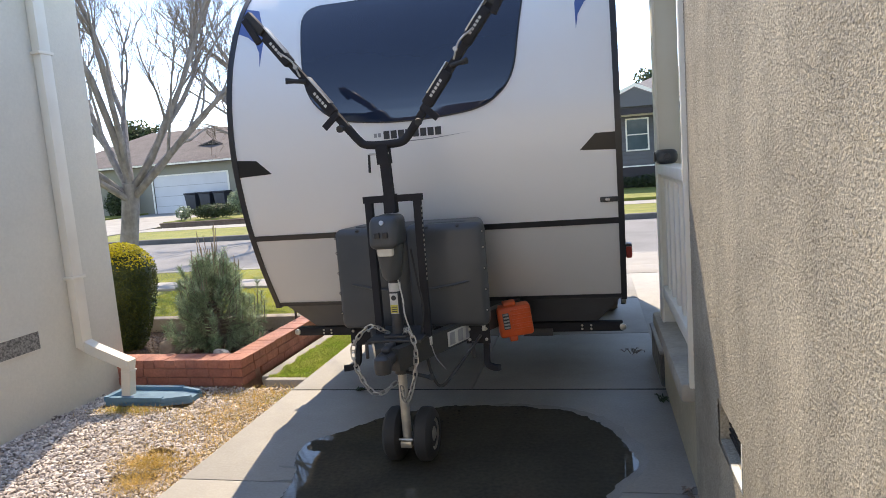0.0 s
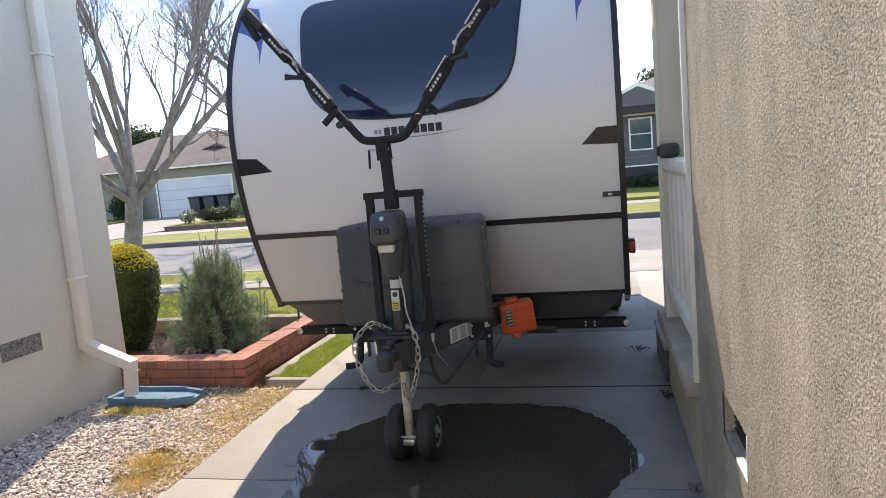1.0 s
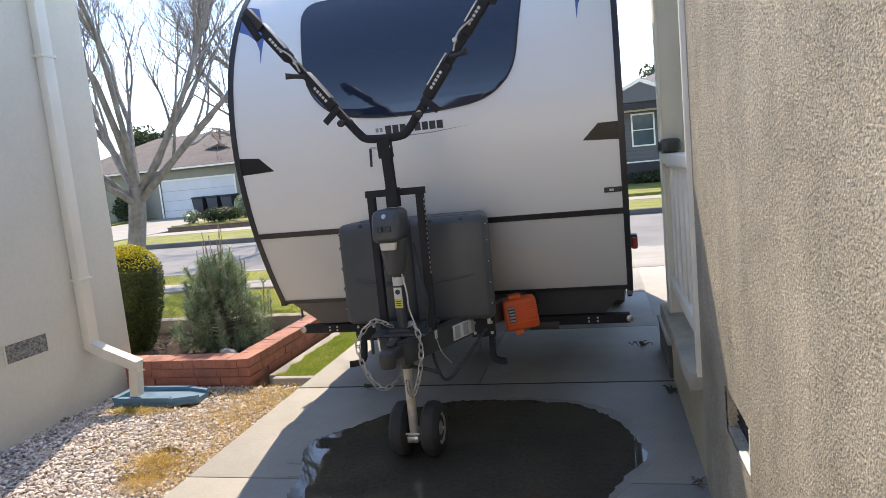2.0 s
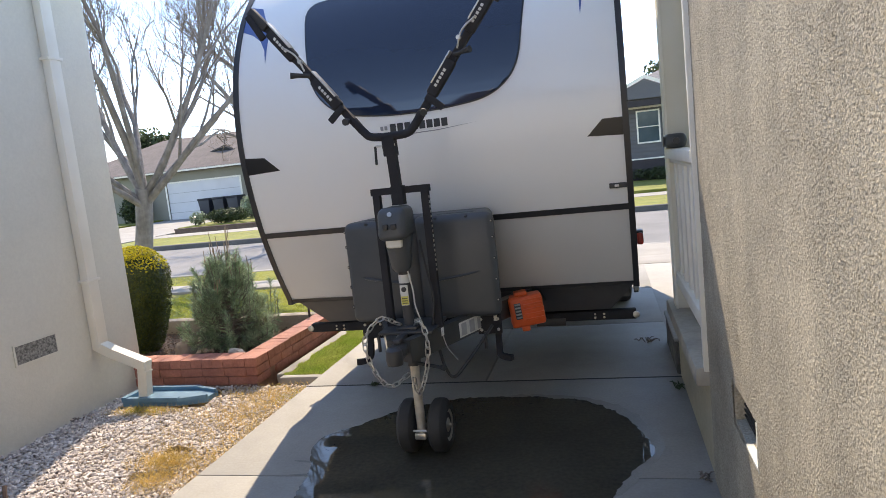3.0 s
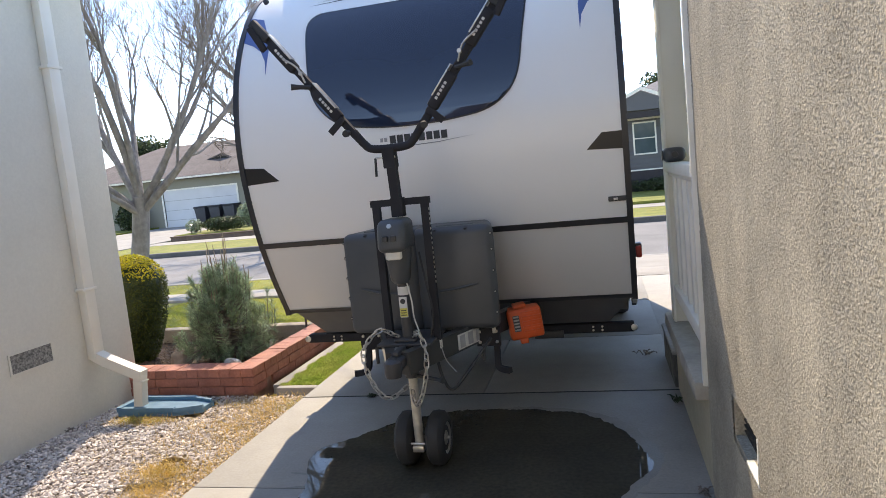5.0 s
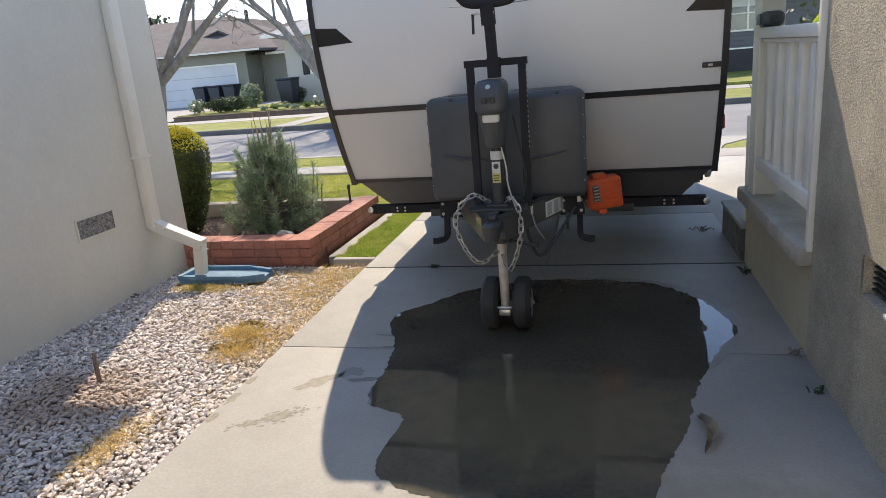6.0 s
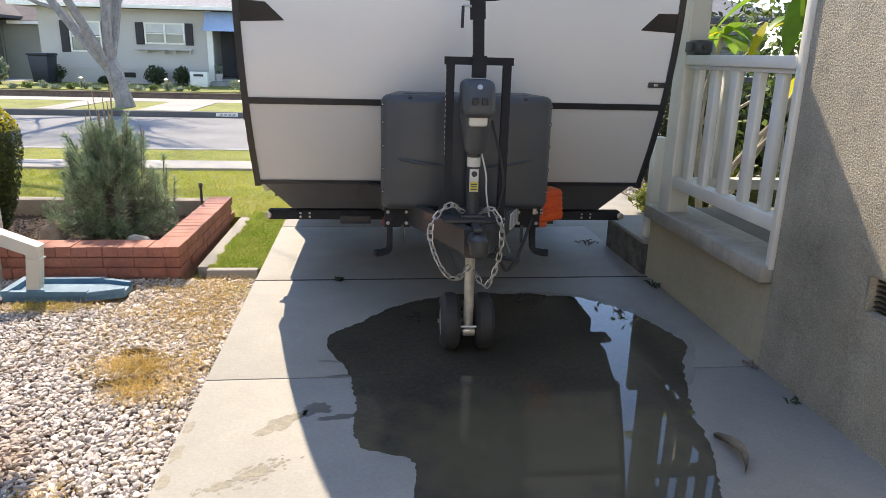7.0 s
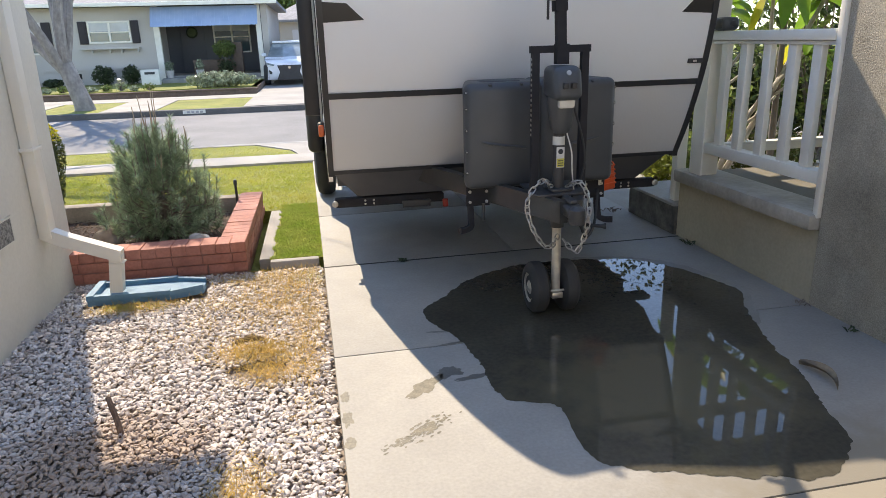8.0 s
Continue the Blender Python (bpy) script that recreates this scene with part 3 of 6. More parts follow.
part("under_rail", box((1.475, 3.045, 1.452), (1.545, 4.19, 1.473), 0.004), "white_paint", rail)
part("bottom_rail", box((1.465, 3.045, 0.70), (1.555, 4.19, 0.775), 0.006), "white_paint", rail)
for y in (3.20, 3.405, 3.63, 3.865, 4.07):
    part("baluster", box((1.485, y - 0.036, 0.775), (1.525, y + 0.036, 1.452), 0.004), "white_paint", rail)
fr = thing("porch_railing", (2.6, 4.27, 0.5), "white wooden railing along the porch front", "railing")
part("top_rail", box((1.565, 4.22, 1.46), (3.9, 4.32, 1.52), 0.006), "white_paint", fr)
part("bottom_rail", box((1.565, 4.23, 0.68), (3.9, 4.31, 0.75), 0.006), "white_paint", fr)
for x in (1.80, 2.75, 3.3):
    part("baluster", box((x - 0.035, 4.25, 0.75), (x + 0.035, 4.29, 1.46), 0.004), "white_paint", fr)
nw = thing("newel_post", (1.6, 4.64, 0.25), "short weathered white post standing on the step", "post")
part("shaft", box((1.50, 4.59, 0.252), (1.58, 4.67, 0.98), 0.006), "white_paint", nw)
dv = thing("speaker", (1.50, 4.10, 1.535), "rounded black portable speaker on the railing", "speaker")
part("body", box((1.435, 4.03, 1.536), (1.565, 4.17, 1.622), 0.035, seg=4), "plastic_black", dv)
part("grille", box((1.430, 4.05, 1.55), (1.436, 4.15, 1.61), 0.002), "trim_black", dv)
part("knob", lathe(((1.50, 4.031, 1.58), (0, -1, 0)), [(0, 0.02), (0.012, 0.018)], 14), "steel_black", dv)

askew((wr, rv, porch, pp, ct, rail, fr, nw, dv), X, 3.0)

# unseen plain building closes the yard behind the camera; white wall bounces sun forward
solo("bounce_wall_south", box((-3.04, -3.9, -0.16), (1.465, -3.7, 2.9)), "white_paint", "plain unseen white wall closing the yard, added to bounce sunlight", "wall", STR)
solo("roof_south", prism([(-3.04, 2.92), (1.46, 2.92), (-0.8, 3.9)], "y", -8.9, -3.5), "shingle", "gabled shingle roof of the unseen building", "roof", STR)

# ---- travel trailer ----
W = 1.22
NZ = [0.72, 0.97, 1.23, 1.46, 1.72, 1.96, 2.19, 2.40, 2.63, 2.82, 2.95, 3.03, 3.06]
NY = [4.165, 4.025, 3.91, 3.84, 3.79, 3.785, 3.82, 3.89, 4.02, 4.185, 4.37, 4.62, 4.92]
NOSE = curve_pts([(0, y, z) for y, z in zip(NY, NZ)], 6)
NOSE_Z, NOSE_Y = np.array([p.z for p in NOSE]), np.array([p.y for p in NOSE])
REAR = 8.0


def nose(z):
    return float(np.interp(z, NOSE_Z, NOSE_Y))


def drape(poly, off, thick=0.006):
    """A flat outline (x, z) laid on the trailer's curved nose."""
    bm = bmesh.new()
    f = bm.faces.new([bm.verts.new((x, 0, z)) for x, z in poly])
    zs = [p[1] for p in poly]
    for z in np.arange(min(zs) + 0.02, max(zs), 0.06):
        bmesh.ops.bisect_plane(bm, geom=list(bm.verts) + list(bm.edges) + list(bm.faces), plane_co=(0, 0, z), plane_no=(0, 0, 1))
    for v in bm.verts:
        v.co.y = nose(v.co.z) - off
    bm.normal_update()
    r = bmesh.ops.extrude_face_region(bm, geom=list(bm.faces))
    for v in [g for g in r["geom"] if isinstance(g, bmesh.types.BMVert)]:
        v.co.y += thick
    bmesh.ops.recalc_face_normals(bm, faces=bm.faces)
    return bm


def band(x0, x1, z0, z1, off, depth, n=40):
    """A strip of the nose between two heights, with depth behind it."""
    bm = bmesh.new()
    zs = [z0 + (z1 - z0) * i / n for i in range(n + 1)]
    rows = [[bm.verts.new((x, nose(z) - off + d, z)) for x, d in ((x0, 0), (x1, 0), (x1, depth), (x0, depth))] for z in zs]
    for a, b in zip(rows, rows[1:]):
        for j in range(4):
            bm.faces.new((a[j], a[(j + 1) % 4], b[(j + 1) % 4], b[j]))
    bm.faces.new(rows[0][::-1])
    bm.faces.new(rows[-1])
    bmesh.ops.recalc_face_normals(bm, faces=bm.faces)
    return bm


tr = thing("travel_trailer", (0, 5.5, 0), "white travel trailer with black trim parked on the driveway", "travel trailer")
part("front_cap", band(-W + 0.03, W - 0.03, 1.245, 3.055, 0, 0.03, 60), "gelcoat", tr, "glossy white curved front cap")
part("lower_panel", band(-W + 0.03, W - 0.03, 0.735, 1.215, 0, 0.03, 16), "lower_gelcoat", tr, "embossed pale grey lower panel")
part("belt_molding", band(-W + 0.02, W - 0.02, 1.212, 1.248, 0.008, 0.03, 3), "trim_black", tr, "black rubber belt molding")
part("bottom_molding", band(-W + 0.02, W - 0.02, 0.712, 0.738, 0.008, 0.03, 3), "trim_black", tr, "black bottom molding")
for s in (-1, 1):
    a, b = sorted((s * W, s * (W - 0.035)))
    part("corner_molding", band(a, b, 0.70, 3.05, 0.010, 0.06, 70), "trim_black", tr, "black corner molding")
    side = [(y + 0.05, z) for y, z in zip(NOSE_Y, NOSE_Z)] + [(REAR, 3.06), (REAR, 0.60), (4.5, 0.60), (4.33, 0.70)]
    a, b = sorted((s * (W - 0.001), s * (W - 0.03)))
    part("side_wall", prism(side, "x", a, b), "gelcoat", tr, "white side wall")
    a, b = sorted((s * (W + 0.002), s * (W - 0.032)))
    part("side_skirt", box((a, 4.9, 0.50), (b, REAR, 0.80), 0.006), "trim_black", tr, "black lower side trim")
bm = prism([(-W, 3.03), (W, 3.03), (W * 0.85, 3.09), (W * 0.55, 3.14), (0, 3.17), (-W * 0.55, 3.14), (-W * 0.85, 3.09)], "y", 4.62, REAR)
for v in bm.verts:
    if v.co.y < 5:
        v.co.y = 4.30 + 0.14 * (v.co.x / W) ** 2 + (0.25 if v.co.z < 3.05 else 0.0)
part("roof", bm, "gelcoat", tr, "crowned white roof")
part("rear_wall", box((-W + 0.035, REAR - 0.03, 0.55), (W - 0.035, REAR, 3.03)), "gelcoat", tr)
part("underbody", box((-W + 0.06, 4.52, 0.56), (W - 0.06, REAR - 0.05, 0.63)), "skirt", tr, "dark grey underbody")
# sloped skirt under the nose
bm = bmesh.new()
vs = [bm.verts.new(p) for p in ((-W + 0.02, 4.24, 0.715), (W - 0.02, 4.24, 0.715), (W - 0.19, 4.40, 0.505), (-W + 0.19, 4.40, 0.505),
                               (-W + 0.02, 4.50, 0.715), (W - 0.02, 4.50, 0.715), (W - 0.2, 4.50, 0.50), (-W + 0.2, 4.50, 0.50))]
for f in ((0, 1, 2, 3), (4, 7, 6, 5), (0, 4, 5, 1), (3, 2, 6, 7), (0, 3, 7, 4), (1, 5, 6, 2)):
    bm.faces.new([vs[i] for i in f])
bmesh.ops.recalc_face_normals(bm, faces=bm.faces)
part("front_skirt", bm, "skirt", tr, "dark grey sloping front skirt")
win = [(-0.75, 2.71), (-0.665, 2.12), (-0.50, 1.955), (-0.20, 1.915), (0.12, 1.912), (0.46, 1.95), (0.625, 2.10), (0.70, 2.71)]
glass = part("front_window", drape(smooth_poly(win, 0.14, 6), 0.012, 0.010), "tint_glass", tr, "dark blue tinted front window")
part("window_seal", drape(smooth_poly([((x + 0.02) * 1.012 - 0.02, 2.31 + (z - 2.31) * 1.02) for x, z in win], 0.14, 6), 0.006, 0.006), "trim_black", glass)
part("arrow_decal", drape([(-1.185, 1.755), (-1.05, 1.745), (-0.955, 1.655), (-1.185, 1.645)], 0.003, 0.002), "decal_dark", tr, "dark arrow graphic")
part("arrow_decal", drape([(1.185, 1.745), (1.075, 1.745), (0.985, 1.655), (1.185, 1.645)], 0.003, 0.002), "decal_dark", tr, "dark arrow graphic")
for s in (-1, 1):
    sw = [(s * x, z) for x, z in ((1.19, 2.77), (1.08, 2.74), (1.03, 2.64), (0.99, 2.50), (0.995, 2.34), (1.008, 2.43), (1.045, 2.50), (1.11, 2.55), (1.19, 2.585))]
    part("swoosh_decal", drape(sw, 0.003, 0.002), "decal_blue", tr, "blue swoosh graphic")
for i, (z, x1) in enumerate(((2.80, -0.15), (2.825, 0.05), (2.855, 0.2))):
    part("stripe_decal", drape([(-0.76 + 0.05 * i, z - 0.012), (x1, z + 0.01), (x1 - 0.25, z + 0.012)], 0.003, 0.002), ("decal_dark", "decal_grey", "decal_blue")[i], tr)
part("roof_decal", drape([(-0.74, 2.93), (-0.45, 2.95), (-0.45, 2.965), (-0.74, 2.96)], 0.003, 0.002), "decal_blue", tr)
for i in range(8):
    x = -0.178 + i * 0.0462
    part("lettering_bar", drape([(x, 1.812), (x + 0.037, 1.812), (x + 0.037, 1.860), (x, 1.860)], 0.003, 0.002), "ink", tr)
for i in range(2):
    part("small_lettering_bar", drape([(-0.24 + 0.026 * i, 1.826), (-0.222 + 0.026 * i, 1.826), (-0.222 + 0.026 * i, 1.850), (-0.24 + 0.026 * i, 1.850)], 0.003, 0.002), "decal_grey", tr)
part("swash_line", drape([(-0.38, 1.800), (-0.1, 1.785), (0.12, 1.791), (0.36, 1.815), (0.12, 1.796), (-0.1, 1.791)], 0.003, 0.002), "decal_grey", tr)
lat = part("latch", box((1.085, nose(1.36) - 0.014, 1.345), (1.185, nose(1.36) + 0.02, 1.375), 0.005), "trim_black", tr, "black latch")
part("keyhole", box((1.115, nose(1.36) - 0.018, 1.352), (1.14, nose(1.36) - 0.01, 1.366), 0.002), "zinc", lat)
for s, m, lb in ((-1, "amber", "amber clearance lamp"), (1, "red_plastic", "dark red clearance lamp")):
    a, b = sorted((s * (W + 0.001), s * (W + 0.045)))
    yl = 4.22
    lamp = part("marker_lamp", box((a, yl, 0.955), (b, yl + 0.09, 1.045), 0.012), "trim_black", tr)
    a, b = sorted((s * (W + 0.006), s * (W + 0.042)))
    part("lens", box((a, yl - 0.018, 0.955), (b, yl + 0.005, 1.03), 0.008), m, lamp, lb)
part("awning_arm", box((-W - 0.12, 4.50, 1.06), (-W - 0.001, 4.66, 2.95), 0.015), "trim_black", tr, "black awning arm")
part("awning_rod", tube([(-W - 0.015, 4.47, 1.0), (-W - 0.015, 4.47, 2.9)], 0.008), "zinc", tr)
part("roof_lamp", lathe(((-1.1, nose(2.86) - 0.02, 2.88), (0, -1, 0.5)), [(0, 0.02), (0.02, 0.018)], 12), "trim_black", tr)
# running gear
for y in (6.9,):
    part("axle", tube([(-1.0, y, 0.34), (1.0, y, 0.34)], 0.04), "steel_black", tr)
    for s in (-1, 1):
        x0 = 0.98 if s > 0 else -1.13
        tyre = part("wheel", lathe(((x0, y, 0.335), (s, 0, 0)), [(0, 0.22), (0.02, 0.31), (0.06, 0.335), (0.15, 0.335), (0.19, 0.31), (0.21, 0.21), (0.18, 0.19)], 32), "rubber", tr, "black trailer tyre")
        part("rim", lathe(((x0 + s * 0.15, y, 0.335), (s, 0, 0)), [(0, 0.19), (0.03, 0.185), (0.02, 0.10), (0.05, 0.08), (0.055, 0.0)], 24), "zinc", tyre)
# black box stands in for an unknown dark shape, placed for the camera's view
for s in (-1,):
    a, b = sorted((s * (W + 0.002), s * (W + 0.16)))
    part("side_box", box((a, 6.3, 0.52), (b, 7.5, 1.08), 0.06, seg=3), "trim_black", tr, "black box beside the wheel, placed to fit the camera view")
# stabiliser bars
for s in (-1, 1):
    a, b = sorted((s * 0.42, s * 1.19))
    bar = part("stabiliser", box((a, 4.40, 0.428), (b, 4.47, 0.492), 0.008), "matte_black", tr, "black stabiliser bar")
    part("stabiliser_plate", box((s * 0.62 - 0.1, 4.385, 0.405), (s * 0.62 + 0.1, 4.40, 0.455), 0.003), "steel_black", bar)
    part("end_bolt", lathe(((s * 1.19, 4.40, 0.46), (0, -1, 0)), [(0, 0.022), (0.012, 0.022), (0.016, 0.012)], 14), "zinc", bar)
    for dx in (0.08, 0.02):
        for z in (0.448, 0.472):
            part("bolt", lathe(((s * (0.9 + dx), 4.40, z), (0, -1, 0)), [(0, 0.008), (0.006, 0.007)], 8), "zinc", bar)
# A-frame tongue
for s in (-1, 1):
    part("tongue_beam", prism([(s * 0.012, 3.0), (s * 0.062, 2.985), (s * 0.66, 4.45), (s * 0.60, 4.47)], "z", 0.605, 0.722), "gloss_black", tr, "glossy black steel tongue beam")
part("cross_beam", box((-0.33, 3.78, 0.615), (0.33, 3.84, 0.70), 0.006), "matte_black", tr)
part("tongue_plate", box((-0.15, 3.10, 0.7225), (0.15, 3.42, 0.738), 0.004), "steel_black", tr)
bm = box((-0.046, 2.90, 0.645), (0.046, 3.10, 0.708), 0.02, seg=3)
lathe(((0, 2.905, 0.622), (0, 0, 1)), [(0, 0.040), (0.03, 0.045), (0.075, 0.042), (0.092, 0.02)], 18, bm)
cp = part("coupler", bm, "steel_black", tr, "black ball coupler")
part("coupler_latch", box((-0.02, 2.95, 0.708), (0.02, 3.09, 0.735), 0.01), "steel_black", cp)
part("coupler_lever", tube([(0.06, 3.10, 0.565), (0.19, 3.04, 0.56), (0.215, 3.03, 0.56)], [0.010, 0.010, 0.018]), "rubber", cp)
for s in (-1, 1):
    br = part("hook_bracket", tube(curve_pts([(s * 0.40, 3.62, 0.66), (s * 0.40, 3.60, 0.52), (s * 0.405, 3.58, 0.462), (s * 0.44, 3.56, 0.447), (s * 0.48, 3.54, 0.447)], 4), 0.016, square=True), "matte_black", tr, "black bent hook bracket")
    part("bracket_plate", box((s * 0.36 - 0.07, 3.57, 0.585), (s * 0.36 + 0.07, 3.585, 0.70), 0.003), "matte_black", br)
    for dx in (-0.05, 0.05):
        for z in (0.61, 0.672):
            part("bolt", lathe(((s * 0.36 + dx, 3.572, z), (0, -1, 0)), [(0, 0.010), (0.008, 0.009), (0.010, 0.005)], 8), "zinc", br)
    part("chain_tab", box((s * 0.33 - 0.008, 3.555, 0.50), (s * 0.33 + 0.008, 3.575, 0.60), 0.002), "steel_black", br)
# gas bottle cover
def lobed(x0, x1, y0, y1, z0, z1):
    bm = box((x0, y0, z0), (x1, y1, z1), 0.045, seg=4)
    for v in bm.verts:
        if abs(v.co.x) > 0.3:
            v.co.x *= 1 - 0.16 * (v.co.y - y0) / (y1 - y0)
        if v.co.y < (y0 + y1) / 2:
            k = abs((v.co.x - (x0 + x1) / 2) / ((x1 - x0) / 2))
            v.co.y += 0.03 * k ** 3
    return bm


cover = part("gas_bottle_cover", lobed(-0.457, 0.02, 3.47, 3.86, 0.700, 1.300), "plastic_black", tr, "black plastic gas bottle cover")
part("cover_half", lobed(-0.02, 0.457, 3.468, 3.858, 0.703, 1.303), "plastic_black", cover)
for s in (-1, 1):
    part("crease", tube(curve_pts([(s * 0.41, 3.505, 0.985), (s * 0.25, 3.468, 0.955), (s * 0.1, 3.466, 0.935)], 5), 0.007), "plastic_black", cover)
    part("top_ridge", box((s * 0.22 - 0.11, 3.56, 1.29), (s * 0.22 + 0.11, 3.70, 1.306), 0.006), "plastic_black", cover)
    for z in (0.80, 0.92, 1.04, 1.16, 1.25):
        stud = part("stud", lathe(((s * 0.436, 3.512, z), (s * 0.3, -1, 0)), [(0, 0.012), (0.010, 0.011), (0.014, 0.005)], 8), "steel_black", cover)
        part("stud_centre", lathe(((s * 0.4385, 3.499, z), (s * 0.3, -1, 0)), [(0, 0.005), (0.004, 0.004)], 6), "zinc", stud)
    for x in (0.12, 0.3):
        part("stud", lathe(((s * x, 3.50, 1.283), (0, -0.5, 1)), [(0, 0.012), (0.012, 0.010)], 8), "steel_black", cover)

# electric jack
jk = part("electric_jack", tube([(0, 3.2, 0.56), (0, 3.2, 1.14)], 0.031, seg=18), "steel_black", tr, "black electric tongue jack")
bm = box((-0.075, 3.05, 1.225), (0.075, 3.27, 1.395), 0.035, seg=4)
for v in bm.verts:
    if v.co.y < 3.12 and v.co.z > 1.3:
        v.co.y += 0.035 * (v.co.z - 1.3) / 0.1
part("jack_head", bm, "plastic_black", jk)
part("motor_case", lathe(((0, 3.175, 1.05), (0, 0, 1)), [(0, 0.036), (0.02, 0.052), (0.14, 0.070), (0.19, 0.078)], 20), "plastic_black", jk)
part("jack_lamp", box((-0.043, 3.082, 1.185), (0.043, 3.12, 1.235), 0.012), "lens_white", jk, "white lamp lens")
part("emblem", lathe(((0.0, 3.072, 1.362), (0, -1, 0.35)), [(0, 0.013), (0.006, 0.012)], 14), "zinc", jk, "round metal emblem")
for dx in (-0.022, 0.022):
    part("switch", box((dx - 0.014, 3.04, 1.285), (dx + 0.014, 3.06, 1.315), 0.004), "trim_black", jk)
part("collar", lathe(((0, 3.2, 0.985), (0, 0, 1)), [(0, 0.033), (0.045, 0.033)], 18), "paper", jk, "white collar band")
st = part("label_strip", box((-0.022, 3.1655, 0.865), (0.022, 3.172, 0.975), 0.002), "paper", jk, "white and yellow label strip")
part("label_patch", box((-0.02, 3.164, 0.87), (0.02, 3.167, 0.915)), "yellow_label", st)
part("label_dot", lathe(((0, 3.1655, 0.952), (0, -1, 0)), [(0, 0.014), (0.002, 0.014)], 14), "ink", st)
for i in range(3):
    part("text_bar", box((-0.015, 3.1635, 0.876 + i * 0.012), (0.015, 3.166, 0.881 + i * 0.012)), "ink", st)
part("jack_flange", box((-0.06, 3.13, 0.738), (0.06, 3.27, 0.755), 0.006), "steel_black", jk)
part("jack_sleeve", lathe(((0, 3.2, 0.53), (0, 0, 1)), [(0, 0.038), (0.10, 0.038), (0.14, 0.05), (0.16, 0.05)], 18), "steel_black", jk)
part("inner_tube", tube([(0, 3.2, 0.14), (0, 3.2, 0.56)], 0.0255, seg=18), "raw_tube", jk, "bare steel inner tube")
fk = part("wheel_fork", box((-0.032, 3.16, 0.115), (0.032, 3.30, 0.15), 0.005), "zinc", jk, "galvanised wheel fork")
part("axle_pin", tube([(-0.15, 3.285, 0.150), (0.15, 3.285, 0.150)], 0.011), "zinc", fk)
part("fork_pin", tube([(-0.05, 3.175, 0.16), (0.05, 3.175, 0.16)], 0.007), "zinc", fk)
for s in (-1, 1):
    wh = part("jack_wheel", lathe(((s * 0.038, 3.285, 0.151), (s, 0, 0)), [(0.0, 0.085), (0.004, 0.125), (0.022, 0.147), (0.05, 0.151), (0.078, 0.147), (0.098, 0.125), (0.102, 0.09), (0.09, 0.085)], 36), "rubber", jk, "black rubber jack wheel")
    part("rim", lathe(((s * 0.122, 3.285, 0.151), (s, 0, 0)), [(0, 0.092), (0.012, 0.089), (0.0, 0.05), (0.012, 0.03), (0.016, 0.012), (0.02, 0.0)], 24), "zinc", wh, "grey steel rim")

# bicycle rack
rk = thing("bicycle_rack", (0, 3.23, 0.7), "black steel bicycle rack folded up on the trailer tongue", "bicycle rack")
for s in (-1, 1):
    part("upright", tube([(0.015 + s * 0.135, 3.25, 0.68), (0.015 + s * 0.135, 3.25, 1.46)], 0.019, square=True), "matte_black", rk)
part("cross_bar", tube([(-0.148, 3.25, 1.475), (0.178, 3.25, 1.475)], 0.018, square=True), "matte_black", rk)
part("receiver", tube([(0.012, 3.22, 1.40), (0.012, 3.22, 1.50)], 0.031, square=True), "matte_black", rk)
part("mast", tube([(0.010, 3.22, 1.42), (-0.002, 3.22, 1.76)], 0.024, square=True), "matte_black", rk)
part("mast_clamp", tube([(-0.002, 3.22, 1.66), (-0.006, 3.22, 1.75)], 0.032, square=True), "matte_black", rk)
part("pin", tube([(0.03, 3.20, 1.715), (-0.075, 3.19, 1.715)], 0.006), "zinc", rk)
part("pin_strap", tube([(-0.075, 3.19, 1.715), (-0.077, 3.185, 1.62)], 0.007), "rubber", rk)
def strip_box(p0, p1, w, t, y):
    """A flat bar between two (x, z) points, w wide and t thick."""
    a, b = Vector((p0[0], y, p0[1])), Vector((p1[0], y, p1[1]))
    d = (b - a)
    L = d.length
    ang = math.atan2(d.z, d.x)
    m = Matrix.Translation((a + b) / 2) @ Matrix.Rotation(-ang, 4, "Y")
    return box((-L / 2, -t / 2, -w / 2), (L / 2, t / 2, w / 2), min(w, t) * 0.2, m=m)


